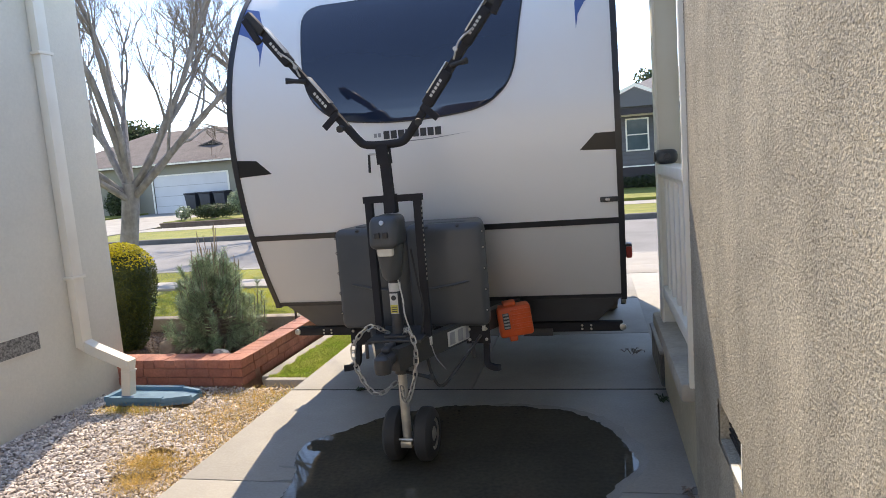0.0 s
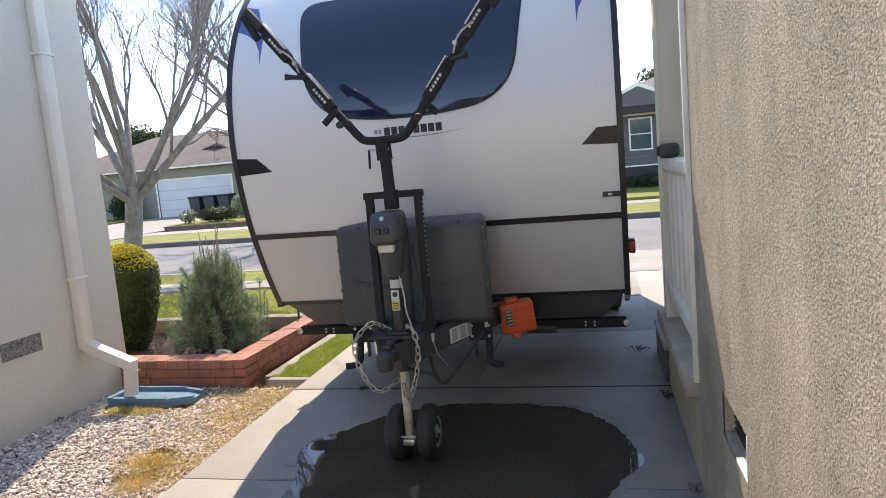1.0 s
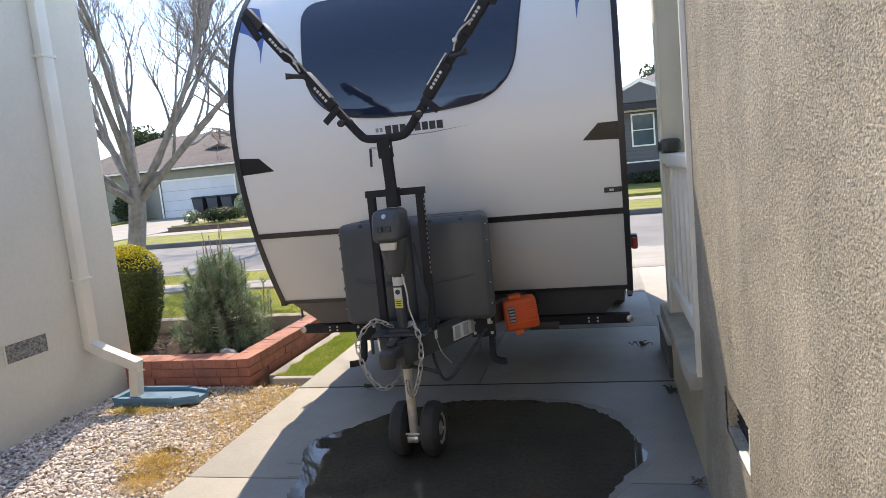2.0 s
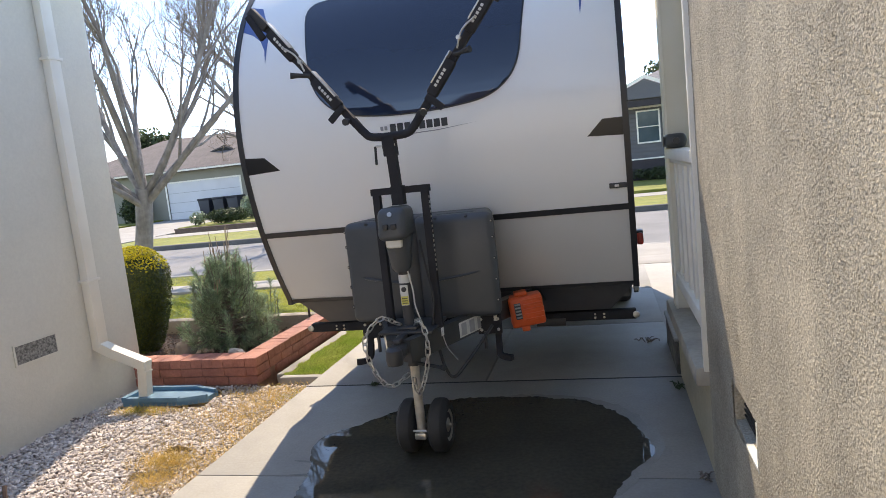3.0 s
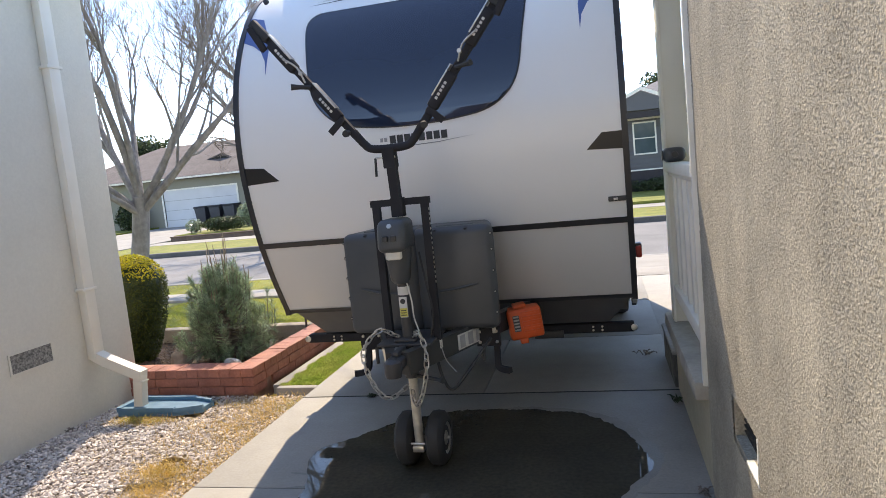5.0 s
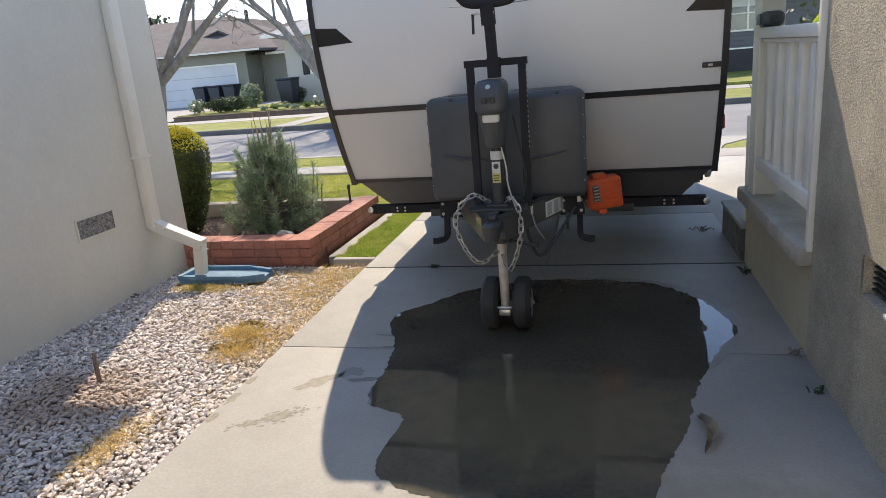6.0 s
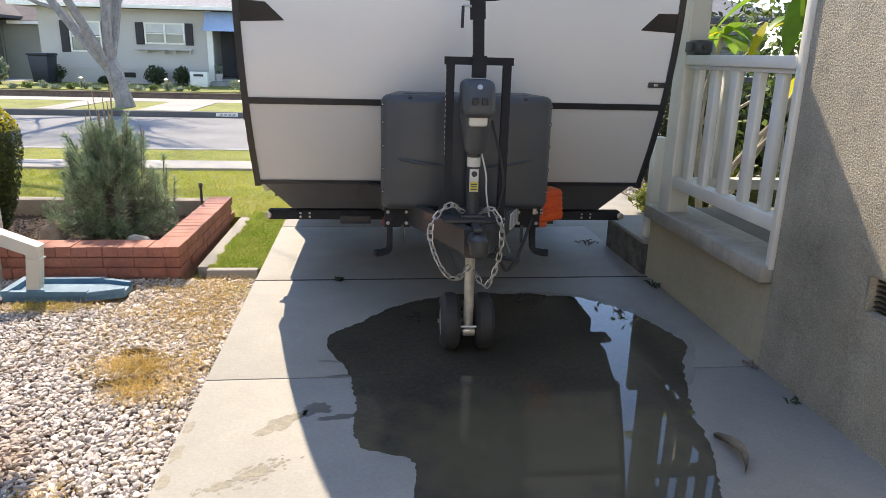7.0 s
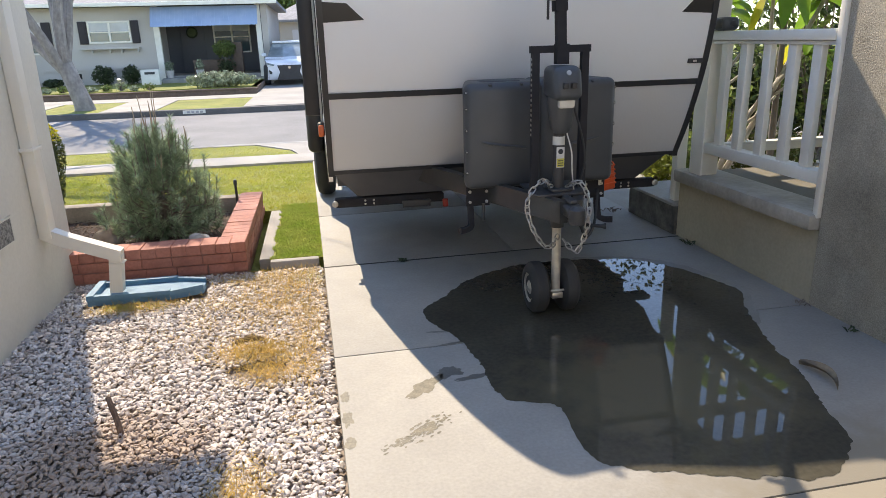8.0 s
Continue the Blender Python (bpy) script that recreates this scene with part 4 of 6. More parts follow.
part("lower_arm", tube(curve_pts([(-0.19, 3.22, 1.865), (-0.14, 3.22, 1.80), (-0.085, 3.22, 1.765), (0.085, 3.22, 1.765), (0.14, 3.22, 1.80), (0.19, 3.22, 1.865)], 5), 0.022, seg=10), "matte_black", rk)
for s in (-1, 1):
    def A(k):
        return (s * (0.17 + 0.49 * k), 1.835 + 0.625 * k)
    arm = part("arm", tube([(A(0)[0], 3.22, A(0)[1]), (A(1)[0], 3.22, A(1)[1])], 0.018, square=True), "matte_black", rk, "black telescoping arm")
    for k0, k1 in ((0.17, 0.42), (0.62, 0.87)):
        sl = part("wheel_tray", strip_box(A(k0), A(k1), 0.058, 0.05, 3.205), "matte_black", arm)
        for j in range(5):
            q0, q1 = k0 + 0.06 + j * 0.027, k0 + 0.078 + j * 0.027
            part("text_bar", strip_box(A(q0), A(q1), 0.014, 0.004, 3.177), "paper", sl)
        o = 0.045
        part("tray_edge", strip_box((A(k0 + 0.02)[0], A(k0 + 0.02)[1] + o), (A(k1)[0], A(k1)[1] + o), 0.008, 0.05, 3.205), "zinc", sl)
    p = A(0.08)
    part("clamp_knob", lathe(((p[0] - s * 0.0, 3.20, p[1] - 0.02), (s * 0.1, -1, -0.2)), [(0, 0.012), (0.03, 0.02), (0.045, 0.018)], 10), "rubber", arm)
    part("hook_plate", strip_box((p[0] + s * 0.10, p[1] - 0.015), (p[0] + s * 0.02, p[1] + 0.055), 0.035, 0.012, 3.19), "matte_black", arm)
    p = A(0.46)
    part("lever", tube([(p[0], 3.20, p[1]), (p[0] + s * 0.05, 3.17, p[1] + 0.005), (p[0] + s * 0.09, 3.15, p[1] + 0.008)], [0.012, 0.012, 0.017]), "rubber", arm)
    p, q = A(0.5), A(0.72)
    part("strap", tube(curve_pts([(p[0], 3.18, p[1]), ((p[0] + q[0]) / 2 - s * 0.02, 3.17, (p[1] + q[1]) / 2 + 0.012), (q[0], 3.17, q[1])], 5), 0.005), "zinc", arm)
    p = A(0.97)
    part("end_pad", strip_box(A(0.9), (p[0] + s * 0.05, p[1] + 0.06), 0.05, 0.045, 3.205), "rubber", arm)
    part("ratchet", strip_box((p[0] - s * 0.02, p[1] - 0.10), (p[0] + s * 0.055, p[1] + 0.03), 0.035, 0.025, 3.18), "matte_black", arm)
    part("arm_clip", lathe(((A(0.53)[0], 3.19, A(0.53)[1] + 0.03), (0, -1, 0)), [(0, 0.01), (0.03, 0.012)], 8), "zinc", arm)
for s in (-1, 1):
    for i in range(16):
        z = 1.03 + 0.026 * i
        part("side_hole", box((0.015 + s * 0.1545 - 0.0015, 3.243, z), (0.015 + s * 0.1545 + 0.0015, 3.257, z + 0.013)), "zinc", rk)

# safety chains
def link_mesh():
    bm = bmesh.new()
    ring = []
    for i in range(14):
        a = 2 * math.pi * i / 14
        c = Vector((math.cos(a) * 0.0115, 0, math.sin(a) * 0.0115 + (0.012 if math.sin(a) > 0.01 else -0.012 if math.sin(a) < -0.01 else 0)))
        o = Vector((math.cos(a), 0, math.sin(a)))
        ring.append([bm.verts.new(c + (o * math.cos(b) + Vector((0, 1, 0)) * math.sin(b)) * 0.0042) for b in (0, 1.257, 2.513, 3.770, 5.027)])
    for i in range(14):
        for j in range(5):
            bm.faces.new((ring[i][j], ring[i][(j + 1) % 5], ring[(i + 1) % 14][(j + 1) % 5], ring[(i + 1) % 14][j]))
    bmesh.ops.recalc_face_normals(bm, faces=bm.faces)
    return mesh_of("link", bm, "zinc")


LINK = link_mesh()
for ctrl in ([(-0.055, 3.16, 0.77), (-0.115, 3.10, 0.815), (-0.185, 3.08, 0.765), (-0.215, 3.06, 0.69), (-0.19, 3.05, 0.58), (-0.135, 3.05, 0.485), (-0.08, 3.06, 0.462), (-0.01, 3.14, 0.50)],
             [(0.045, 3.16, 0.765), (0.08, 3.10, 0.795), (0.115, 3.08, 0.75), (0.13, 3.06, 0.67), (0.115, 3.05, 0.55), (0.075, 3.05, 0.44), (0.045, 3.06, 0.428), (0.01, 3.14, 0.48)]):
    ch = thing("safety_chain", ctrl[0], "galvanised steel safety chain hanging from the coupler", "chain", "safety chains")
    pts = curve_pts(ctrl, 30)
    acc, k, last = 0.0, 0, pts[0]
    for p, q in zip(pts, pts[1:]):
        acc += (q - p).length
        if acc >= 0.036 * k:
            d = (q - p).normalized()
            ob = new("link", LINK)
            ob.parent = ch
            ob.matrix_parent_inverse = Matrix.Translation(-WHERE[ch.name])
            ob.matrix_basis = Matrix.Translation(q) @ d.to_track_quat("Z", "Y").to_matrix().to_4x4() @ Matrix.Rotation(math.pi / 2 * (k % 2) + 0.6, 4, "Z")
            k += 1

# orange wheel chock case
oc = thing("wheel_chock", (0.52, 3.9, 0.55), "bright orange ribbed plastic wheel chock hung on the trailer frame", "wheel chock")
T = Matrix.Translation((0.525, 3.93, 0.648)) @ Matrix.Rotation(radians(-6), 4, "Y") @ Matrix.Rotation(radians(14), 4, "Z")
part("body", box((-0.105, -0.07, -0.105), (0.105, 0.07, 0.085), 0.018, m=T, seg=3), "orange", oc)
for z in (-0.06, -0.03, 0.0, 0.03, 0.06):
    part("rib", box((-0.02, -0.080, z - 0.006), (0.10, -0.066, z + 0.006), 0.003, m=T), "orange", oc)
part("handle_lug", box((-0.06, -0.05, 0.085), (0.02, 0.04, 0.112), 0.008, m=T), "orange", oc)
part("foot_lug", box((-0.05, -0.06, -0.135), (0.0, 0.05, -0.10), 0.008, m=T), "orange", oc)
ins = part("grip_inset", box((-0.075, -0.079, -0.05), (-0.035, -0.066, 0.05), 0.004, m=T), "plastic_black", oc, "black ribbed inset")
for i in range(5):
    part("grip_bar", box((-0.072, -0.084, -0.043 + 0.02 * i), (-0.038, -0.078, -0.033 + 0.02 * i), 0.002, m=T), "grey_mark", ins)

# labels, tags, cables on the tongue
def tag_on(p0, p1, m, name, label, rows=0):
    """A label card hung along the tongue beam between two points."""
    a, b = Vector(p0), Vector(p1)
    d = b - a
    mtx = Matrix.Translation((a + b) / 2) @ Matrix.Rotation(math.atan2(d.y, d.x), 4, "Z")
    h = d.z if abs(d.z) > 0.02 else 0.1
    L = math.hypot(d.x, d.y)
    card = thing(name, p0, label, "label")
    part("card", box((-L / 2, -0.002, -h / 2), (L / 2, 0.002, h / 2), 0.001, m=mtx), m, card)
    for i in range(rows):
        x = -L / 2 + L * (i + 0.5) / rows
        part("text_bar", box((x - L * 0.3 / rows, -0.004, -h * 0.4), (x + L * 0.3 / rows, -0.0015, h * 0.4), m=mtx), "grey_mark", card)


tag_on((0.227, 3.378, 0.618), (0.318, 3.601, 0.704), "paper", "data_label", "white printed data label on the tongue beam", 3)
tag_on((0.388, 3.566, 0.662), (0.408, 3.5661, 0.698), "paper", "warning_tag", "small white warning tag near the chock")
tag_on((0.164, 3.225, 0.675), (0.172, 3.245, 0.720), "paper", "wire_tag", "small white tag on a thin wire")
for nm, ctrl, r, mt, lb in (("power_cable", [(0.12, 3.28, 0.62), (0.16, 3.24, 0.50), (0.20, 3.26, 0.435), (0.27, 3.32, 0.50), (0.38, 3.55, 0.64)], 0.009, "rubber", "thick black power cable looping under the tongue"),
                            ("jack_wire", [(0.03, 3.17, 1.06), (0.055, 3.15, 0.95), (0.06, 3.15, 0.86), (0.085, 3.18, 0.74), (0.11, 3.2, 0.68)], 0.004, "paper", "thin pale wire from the jack motor"),
                            ("jack_cable", [(0.09, 3.25, 1.2), (0.13, 3.2, 1.02), (0.15, 3.2, 0.88), (0.12, 3.22, 0.74), (0.10, 3.25, 0.68)], 0.006, "rubber", "black cable hanging beside the jack"),
                            ("breakaway_wire", [(0.168, 3.235, 0.675), (0.185, 3.25, 0.60), (0.22, 3.30, 0.52)], 0.003, "grey_mark", "thin hanging breakaway wire"),
                            ("lamp_wire", [(-0.42, 4.30, 0.71), (-0.5, 4.22, 0.75), (-0.56, 4.2, 0.735)], 0.006, "paper", "short pale wire under the front panel")):
    solo(nm, tube(curve_pts(ctrl, 6), r, seg=6), mt, lb, "cable")
solo("reflector_tag", box((-0.44, 4.34, 0.40), (-0.40, 4.36, 0.46), 0.008), "red_plastic", "small red plastic tag hanging under the bar", "tag")

# ---- front garden ----


def blob_sheet(name, centre, table, z, material, label, category, rough=0.03, kind="", n=160, seed=1.0):
    """A thin sheet with an uneven rim: (angle, radius) pairs round a centre."""
    ang = [a for a, r in table]
    rad = [r for a, r in table]
    vs, fs = [(centre[0], centre[1], z)], []
    for i in range(n):
        a = 360 * i / n
        r = float(np.mean(np.interp([a - 4, a - 2, a, a + 2, a + 4], ang, rad, period=360)))
        q = Vector((math.cos(radians(a)) * 3 + seed, math.sin(radians(a)) * 3, seed))
        r *= 1 + 0.2 * rough * noise.noise(q) + 0.35 * rough * noise.noise(q * 3.1) + 0.40 * rough * noise.noise(q * 8) + 0.25 * rough * noise.noise(q * 20)
        vs.append((centre[0] + r * math.cos(radians(a)), centre[1] + r * math.sin(radians(a)), z))
        fs.append((0, i + 1, (i + 1) % n + 1))
    return tagged(new(name, raw(name, vs, fs, material)), label, category, "", kind)


RIM = [(1, 0.82), (15, 0.91), (23, 1.10), (32, 1.19), (39, 1.22), (46, 1.29), (56, 1.36), (66, 1.37), (82, 1.33), (100, 1.30), (115, 1.25), (128, 1.15), (141, 1.13), (147, 1.14), (153, 1.03),
       (160, 0.89), (174, 0.78), (190, 0.76), (203, 0.83), (215, 0.87), (219, 0.80), (229, 0.77), (233, 0.83), (237, 0.99), (241, 1.11), (248, 1.13), (260, 1.15), (269, 1.20), (282, 1.28), (291, 1.24),
       (298, 1.13), (306, 0.99), (320, 0.87), (338, 0.77), (355, 0.79)]
HALO = [(a, r * (0.90 + (0.17 * max(0.0, math.cos(radians(0.8 * (a - 30)))) if a < 150 else 0.0))) for a, r in RIM]
blob_sheet("damp_rim", (0.2, 2.8), HALO, 0.0009, "damp_pale", "damp margin of concrete drying beside a puddle", "damp stain", 0.05, STR, 300, 4.1)
blob_sheet("puddle", (0.2, 2.8), RIM, 0.0016, "water", "shallow dark water puddle on the concrete driveway", "puddle", 0.036, STR, 900, 1.7)


def damp_mark(c, L, w, ang, seed, material="drying", label="small damp mark drying on concrete", bits=0):
    """A rounded uneven mark, or a scatter of small bits of one, on the slabs."""
    rgm = fresh(seed)
    V, F = [], []
    ca, sa = math.cos(radians(ang)), math.sin(radians(ang))
    lobes = [(0.0, 0.0, L, w)] if not bits else [(rgm.normal(0, 0.42) * L, rgm.normal(0, 0.42) * w, rgm.uniform(0.004, 0.014), rgm.uniform(0.003, 0.008)) for _ in range(bits)]
    for u, v, a, b in lobes:
        n = 90 if not bits else 9
        k = len(V)
        for i in range(n):
            t = 2 * math.pi * i / n
            q = Vector((math.cos(t) * 1.6 + seed, math.sin(t) * 1.6 + u * 90, seed * 0.7))
            r = 1 + 0.45 * noise.noise(q) + 0.25 * noise.noise(q * 2.7) + 0.12 * noise.noise(q * 7)
            x, y = u + a * r * math.cos(t), v + b * r * math.sin(t)
            V.append((c[0] + x * ca - y * sa, c[1] + x * sa + y * ca, 0.0006 + 0.000006 * len(F)))
        F.append(tuple(range(k, k + n)))
    tagged(new("damp_mark", raw("damp_mark", V, F, material)), label, "damp stain", "", STR)


damp_mark((-0.865, 2.53), 0.115, 0.045, 48, 11)
damp_mark((-0.73, 2.645), 0.065, 0.045, 20, 12, "damp")
damp_mark((-0.62, 2.575), 0.10, 0.022, 12, 13, "damp", "thin damp tongue beside the puddle")
damp_mark((-0.69, 3.125), 0.085, 0.012, -6, 14, "damp", "thin damp streak beside the puddle")
damp_mark((-0.64, 2.965), 0.075, 0.010, 4, 15, "damp", "thin damp streak beside the puddle")
damp_mark((-0.90, 2.185), 0.13, 0.055, 40, 16, "drying", "speckled remains of a drying wet footprint", 130)
damp_mark((-1.03, 2.105), 0.10, 0.02, 35, 17, "drying", "speckled remains of a drying wet footprint", 45)
for y, w in ((2.52, 0.05), (2.33, 0.065), (2.14, 0.04)):
    damp_mark((edge(y) + 0.03, y), w, 0.022, 90, int(y * 100), "drying", "small damp mark at the slab edge")

pl = thing("brick_planter", (-2.4, 5.5, -0.06), "low red brick planter box with a soldier-brick cap", "planter")
part("front_core", box((-3.04, 4.665, -0.16), (-1.815, 4.83, 0.155)), "mortar", pl)
part("side_core", box((-1.965, 4.835, -0.16), (-1.815, 6.34, 0.155)), "mortar", pl)
part("back_wall", box((-9.0, 6.22, -0.16), (-1.97, 6.36, 0.165), 0.008), "block", pl, "pale tan concrete block back wall")


def at_piece(name, me, parent, x, y, z, rz=0.0):
    ob = new(name, me)
    ob.parent = parent
    if parent.name in WHERE:
        ob.matrix_parent_inverse = Matrix.Translation(-WHERE[parent.name])
    ob.matrix_basis = pose(x, y, z, 0, 0, rz)
    return ob


STRETCHER = mesh_of("brick", box((-0.1035, -0.05, -0.035), (0.1035, 0.05, 0.035), 0.003, seg=1), "brick")
HEADER = mesh_of("brick", box((-0.0503, -0.099, -0.036), (0.0503, 0.099, 0.036), 0.003, seg=1), "brick")
jig = random.Random(4)
for k, z in ((0, -0.020), (1, 0.055)):
    for i in range(6):
        at_piece("brick", STRETCHER, pl, (-3.057 if k else -3.03) + i * 0.212 + jig.uniform(-0.003, 0.003), 4.702 + jig.uniform(-0.003, 0.003), z, jig.uniform(-0.5, 0.5))
    at_piece("brick", STRETCHER, pl, -1.845, 4.755, z, 90)
    for i in range(7):
        at_piece("brick", STRETCHER, pl, -1.843 + jig.uniform(-0.003, 0.003), 4.97 + (0.106 if not k else 0.0) + i * 0.212, z, 90 + jig.uniform(-0.5, 0.5))
for i in range(12):
    at_piece("brick", HEADER, pl, -2.985 + i * 0.1030 + jig.uniform(-0.001, 0.001), 4.75, 0.131 + jig.uniform(-0.002, 0.002), jig.uniform(-0.6, 0.6))
for i in range(15):
    at_piece("brick", HEADER, pl, -1.892, 4.905 + i * 0.1030 + jig.uniform(-0.001, 0.001), 0.131 + jig.uniform(-0.002, 0.002), 90 + jig.uniform(-0.6, 0.6))
at_piece("brick", HEADER, pl, -1.845, 4.75, 0.1313)

pl.location.x -= 0.06

rg = fresh(11)
V, F = [], []
for i in range(2600):
    c = np.array([rg.uniform(-3.9, -2.0), rg.uniform(4.9, 6.2), 0.025 + rg.uniform(0, 0.02)])
    a = rg.uniform(0, 6.28)
    L, wd = rg.uniform(0.006, 0.022), rg.uniform(0.004, 0.009)
    d, e = np.array([math.cos(a), math.sin(a), rg.uniform(-0.4, 0.4)]) * L, np.array([-math.sin(a), math.cos(a), rg.uniform(-0.3, 0.3)]) * wd
    k = len(V)
    V += [tuple(c - d), tuple(c + e), tuple(c + d), tuple(c - e), tuple(c + np.array([0, 0, wd]))]
    F += [(k, k + 1, k + 4), (k + 1, k + 2, k + 4), (k + 2, k + 3, k + 4), (k + 3, k, k + 4)]
tagged(new("mulch", raw("mulch", V, F, "mulch")), "loose brown bark mulch and clods on the soil", "mulch", "", "stuff")


def stone(name, at, size, material, label, seed):
    bm = bmesh.new()
    bmesh.ops.create_icosphere(bm, subdivisions=3, radius=1.0)
    for v in bm.verts:
        n1 = noise.noise(v.co * 1.3 + Vector((seed, 0, 0))) * 0.35 + noise.noise(v.co * 3.1 + Vector((seed, 2, 0))) * 0.12
        v.co = Vector((v.co.x * size[0], v.co.y * size[1], max(v.co.z, -0.5) * size[2])) * (1 + n1) + Vector(at)
    return solo(name, bm, material, label, "rock")


stone("rock", (-2.23, 4.955, 0.10), (0.10, 0.07, 0.085), "rock", "rounded pale speckled rock behind the planter bricks", 2.0)
stone("rock", (-2.98, 5.30, 0.09), (0.11, 0.09, 0.09), "tan_rock", "tan rock lying on the planter soil", 7.0)
stone("rock", (-2.83, 5.12, 0.05), (0.05, 0.04, 0.04), "tan_rock", "small tan stone on the planter soil", 9.0)
stk = thing("garden_stake", (-2.06, 6.15, 0.0), "thin dark stake with a rounded head in the planter", "stake")
part("rod", tube([(-2.06, 6.12, 0.0), (-2.062, 6.12, 0.33)], 0.012), "steel_black", stk)
part("head", lathe(((-2.062, 6.12, 0.30), (0, 0, 1)), [(0, 0.015), (0.03, 0.019), (0.05, 0.012)], 10), "plastic_black", stk)


# pine shrub of needle shoots
def pine_shrub(at, seed):
    rg = fresh(seed)
    ob = thing("pine_shrub", at, "young grey-green pine with upright candles in a brick planter", "shrub")
    stems = bmesh.new()
    V, F = [], []
    base = Vector(at)
    cand = []

    def shoot(p0, p1, n, ln):
        d = (p1 - p0).normalized()
        for _ in range(n):
            t = rg.random() ** 0.8
            c = p0.lerp(p1, 0.15 + 0.85 * t)
            o = Vector(rg.normal(0, 1, 3)).normalized()
            o = (o - d * o.dot(d)).normalized()
            dr = (o * rg.uniform(0.5, 1.0) + d * rg.uniform(0.4, 1.1)).normalized()
            L = ln * rg.uniform(0.6, 1.15)
            sd = dr.cross(Vector(rg.normal(0, 1, 3))).normalized() * 0.0026
            tip = c + dr * L + Vector((0, 0, -0.012 * rg.random()))
            k = len(V)
            V.extend([tuple(c - sd), tuple(c + sd), tuple(tip)])
            F.append((k, k + 1, k + 2))

    trunk_top = base + Vector((0.02, 0.02, 0.82))
    tube([base, base + Vector((0.01, 0, 0.4)), trunk_top], [0.028, 0.02, 0.010], stems, 6)
    for i in range(185):
        h = rg.uniform(0.03, 0.78)
        a = rg.uniform(0, 6.283)
        reach = (0.47 - 0.36 * (h / 0.8) ** 1.5) * rg.uniform(0.5, 1.05)
        p0 = base + Vector((0, 0, h * 0.8 + 0.02))
        mid = p0 + Vector((math.cos(a) * reach * 0.6, math.sin(a) * reach * 0.6, 0.03))
        end = p0 + Vector((math.cos(a) * reach, math.sin(a) * reach, rg.uniform(0.05, 0.16)))
        tube([p0, mid, end], [0.008, 0.006, 0.004], stems, 4)
        shoot(mid, end, 50, 0.085)
        up = end + Vector((math.cos(a) * 0.02, math.sin(a) * 0.02, 0.07 + 0.20 * rg.random() ** 2))
        tube([end, up], [0.005, 0.003], stems, 4)
        shoot(end - Vector((0, 0, 0.03)), up, 62, 0.085)
        if rg.random() < 0.2 and end.z > base.z + 0.42:
            cand.append(tube([up, up + Vector((rg.normal(0, 0.008), rg.normal(0, 0.008), rg.uniform(0.05, 0.13)))], [0.005, 0.003], None, 5))
    for i in range(70):
        a, q = rg.uniform(0, 6.283), rg.uniform(0.12, 0.45)
        p0 = base + Vector((math.cos(a) * 0.05, math.sin(a) * 0.05, rg.uniform(0.05, 0.16)))
        end = base + Vector((math.cos(a) * q, math.sin(a) * q, rg.uniform(0.02, 0.12)))
        tube([p0, p0.lerp(end, 0.6) + Vector((0, 0, 0.03)), end], [0.007, 0.005, 0.003], stems, 4)
        shoot(p0.lerp(end, 0.35), end, 60, 0.075)
        shoot(end, end + Vector((math.cos(a) * 0.02, math.sin(a) * 0.02, rg.uniform(0.05, 0.13))), 60, 0.07)
    shoot(base + Vector((0, 0, 0.35)), trunk_top, 260, 0.09)
    for i in range(20):
        a, q = rg.uniform(0, 6.283), rg.uniform(0.04, 0.33)
        p0 = base + Vector((math.cos(a) * q * 0.7, math.sin(a) * q * 0.7, 0.55))
        p1 = base + Vector((math.cos(a) * q, math.sin(a) * q, rg.uniform(0.84, 1.02) - 0.5 * q))
        tube([p0, p1], [0.006, 0.004], stems, 4)
        shoot(p0, p1, 130, 0.07)
        if i % 2:
            cand.append(tube([p1, p1 + Vector((rg.normal(0, 0.006), rg.normal(0, 0.006), rg.uniform(0.05, 0.12)))], [0.005, 0.003], None, 5))
    for i in range(9):
        o = Vector((rg.normal(0, 0.05), rg.normal(0, 0.05), 0))
        cand.append(tube([trunk_top + o - Vector((0, 0, 0.05)), trunk_top + o * 1.6 + Vector((0, 0, rg.uniform(0.14, 0.46)))], [0.0045, 0.0028], None, 5))
    tagged(part("stem", stems, "twig", ob), kind="stuff")
    for c in cand:
        part("candle", c, "candle", ob, "upright brown shoot")
    tagged(hang(new("needle", raw("needle", V, F, "needle")), ob), kind="stuff")


pine_shrub((-2.575, 5.50, 0.03), 21)


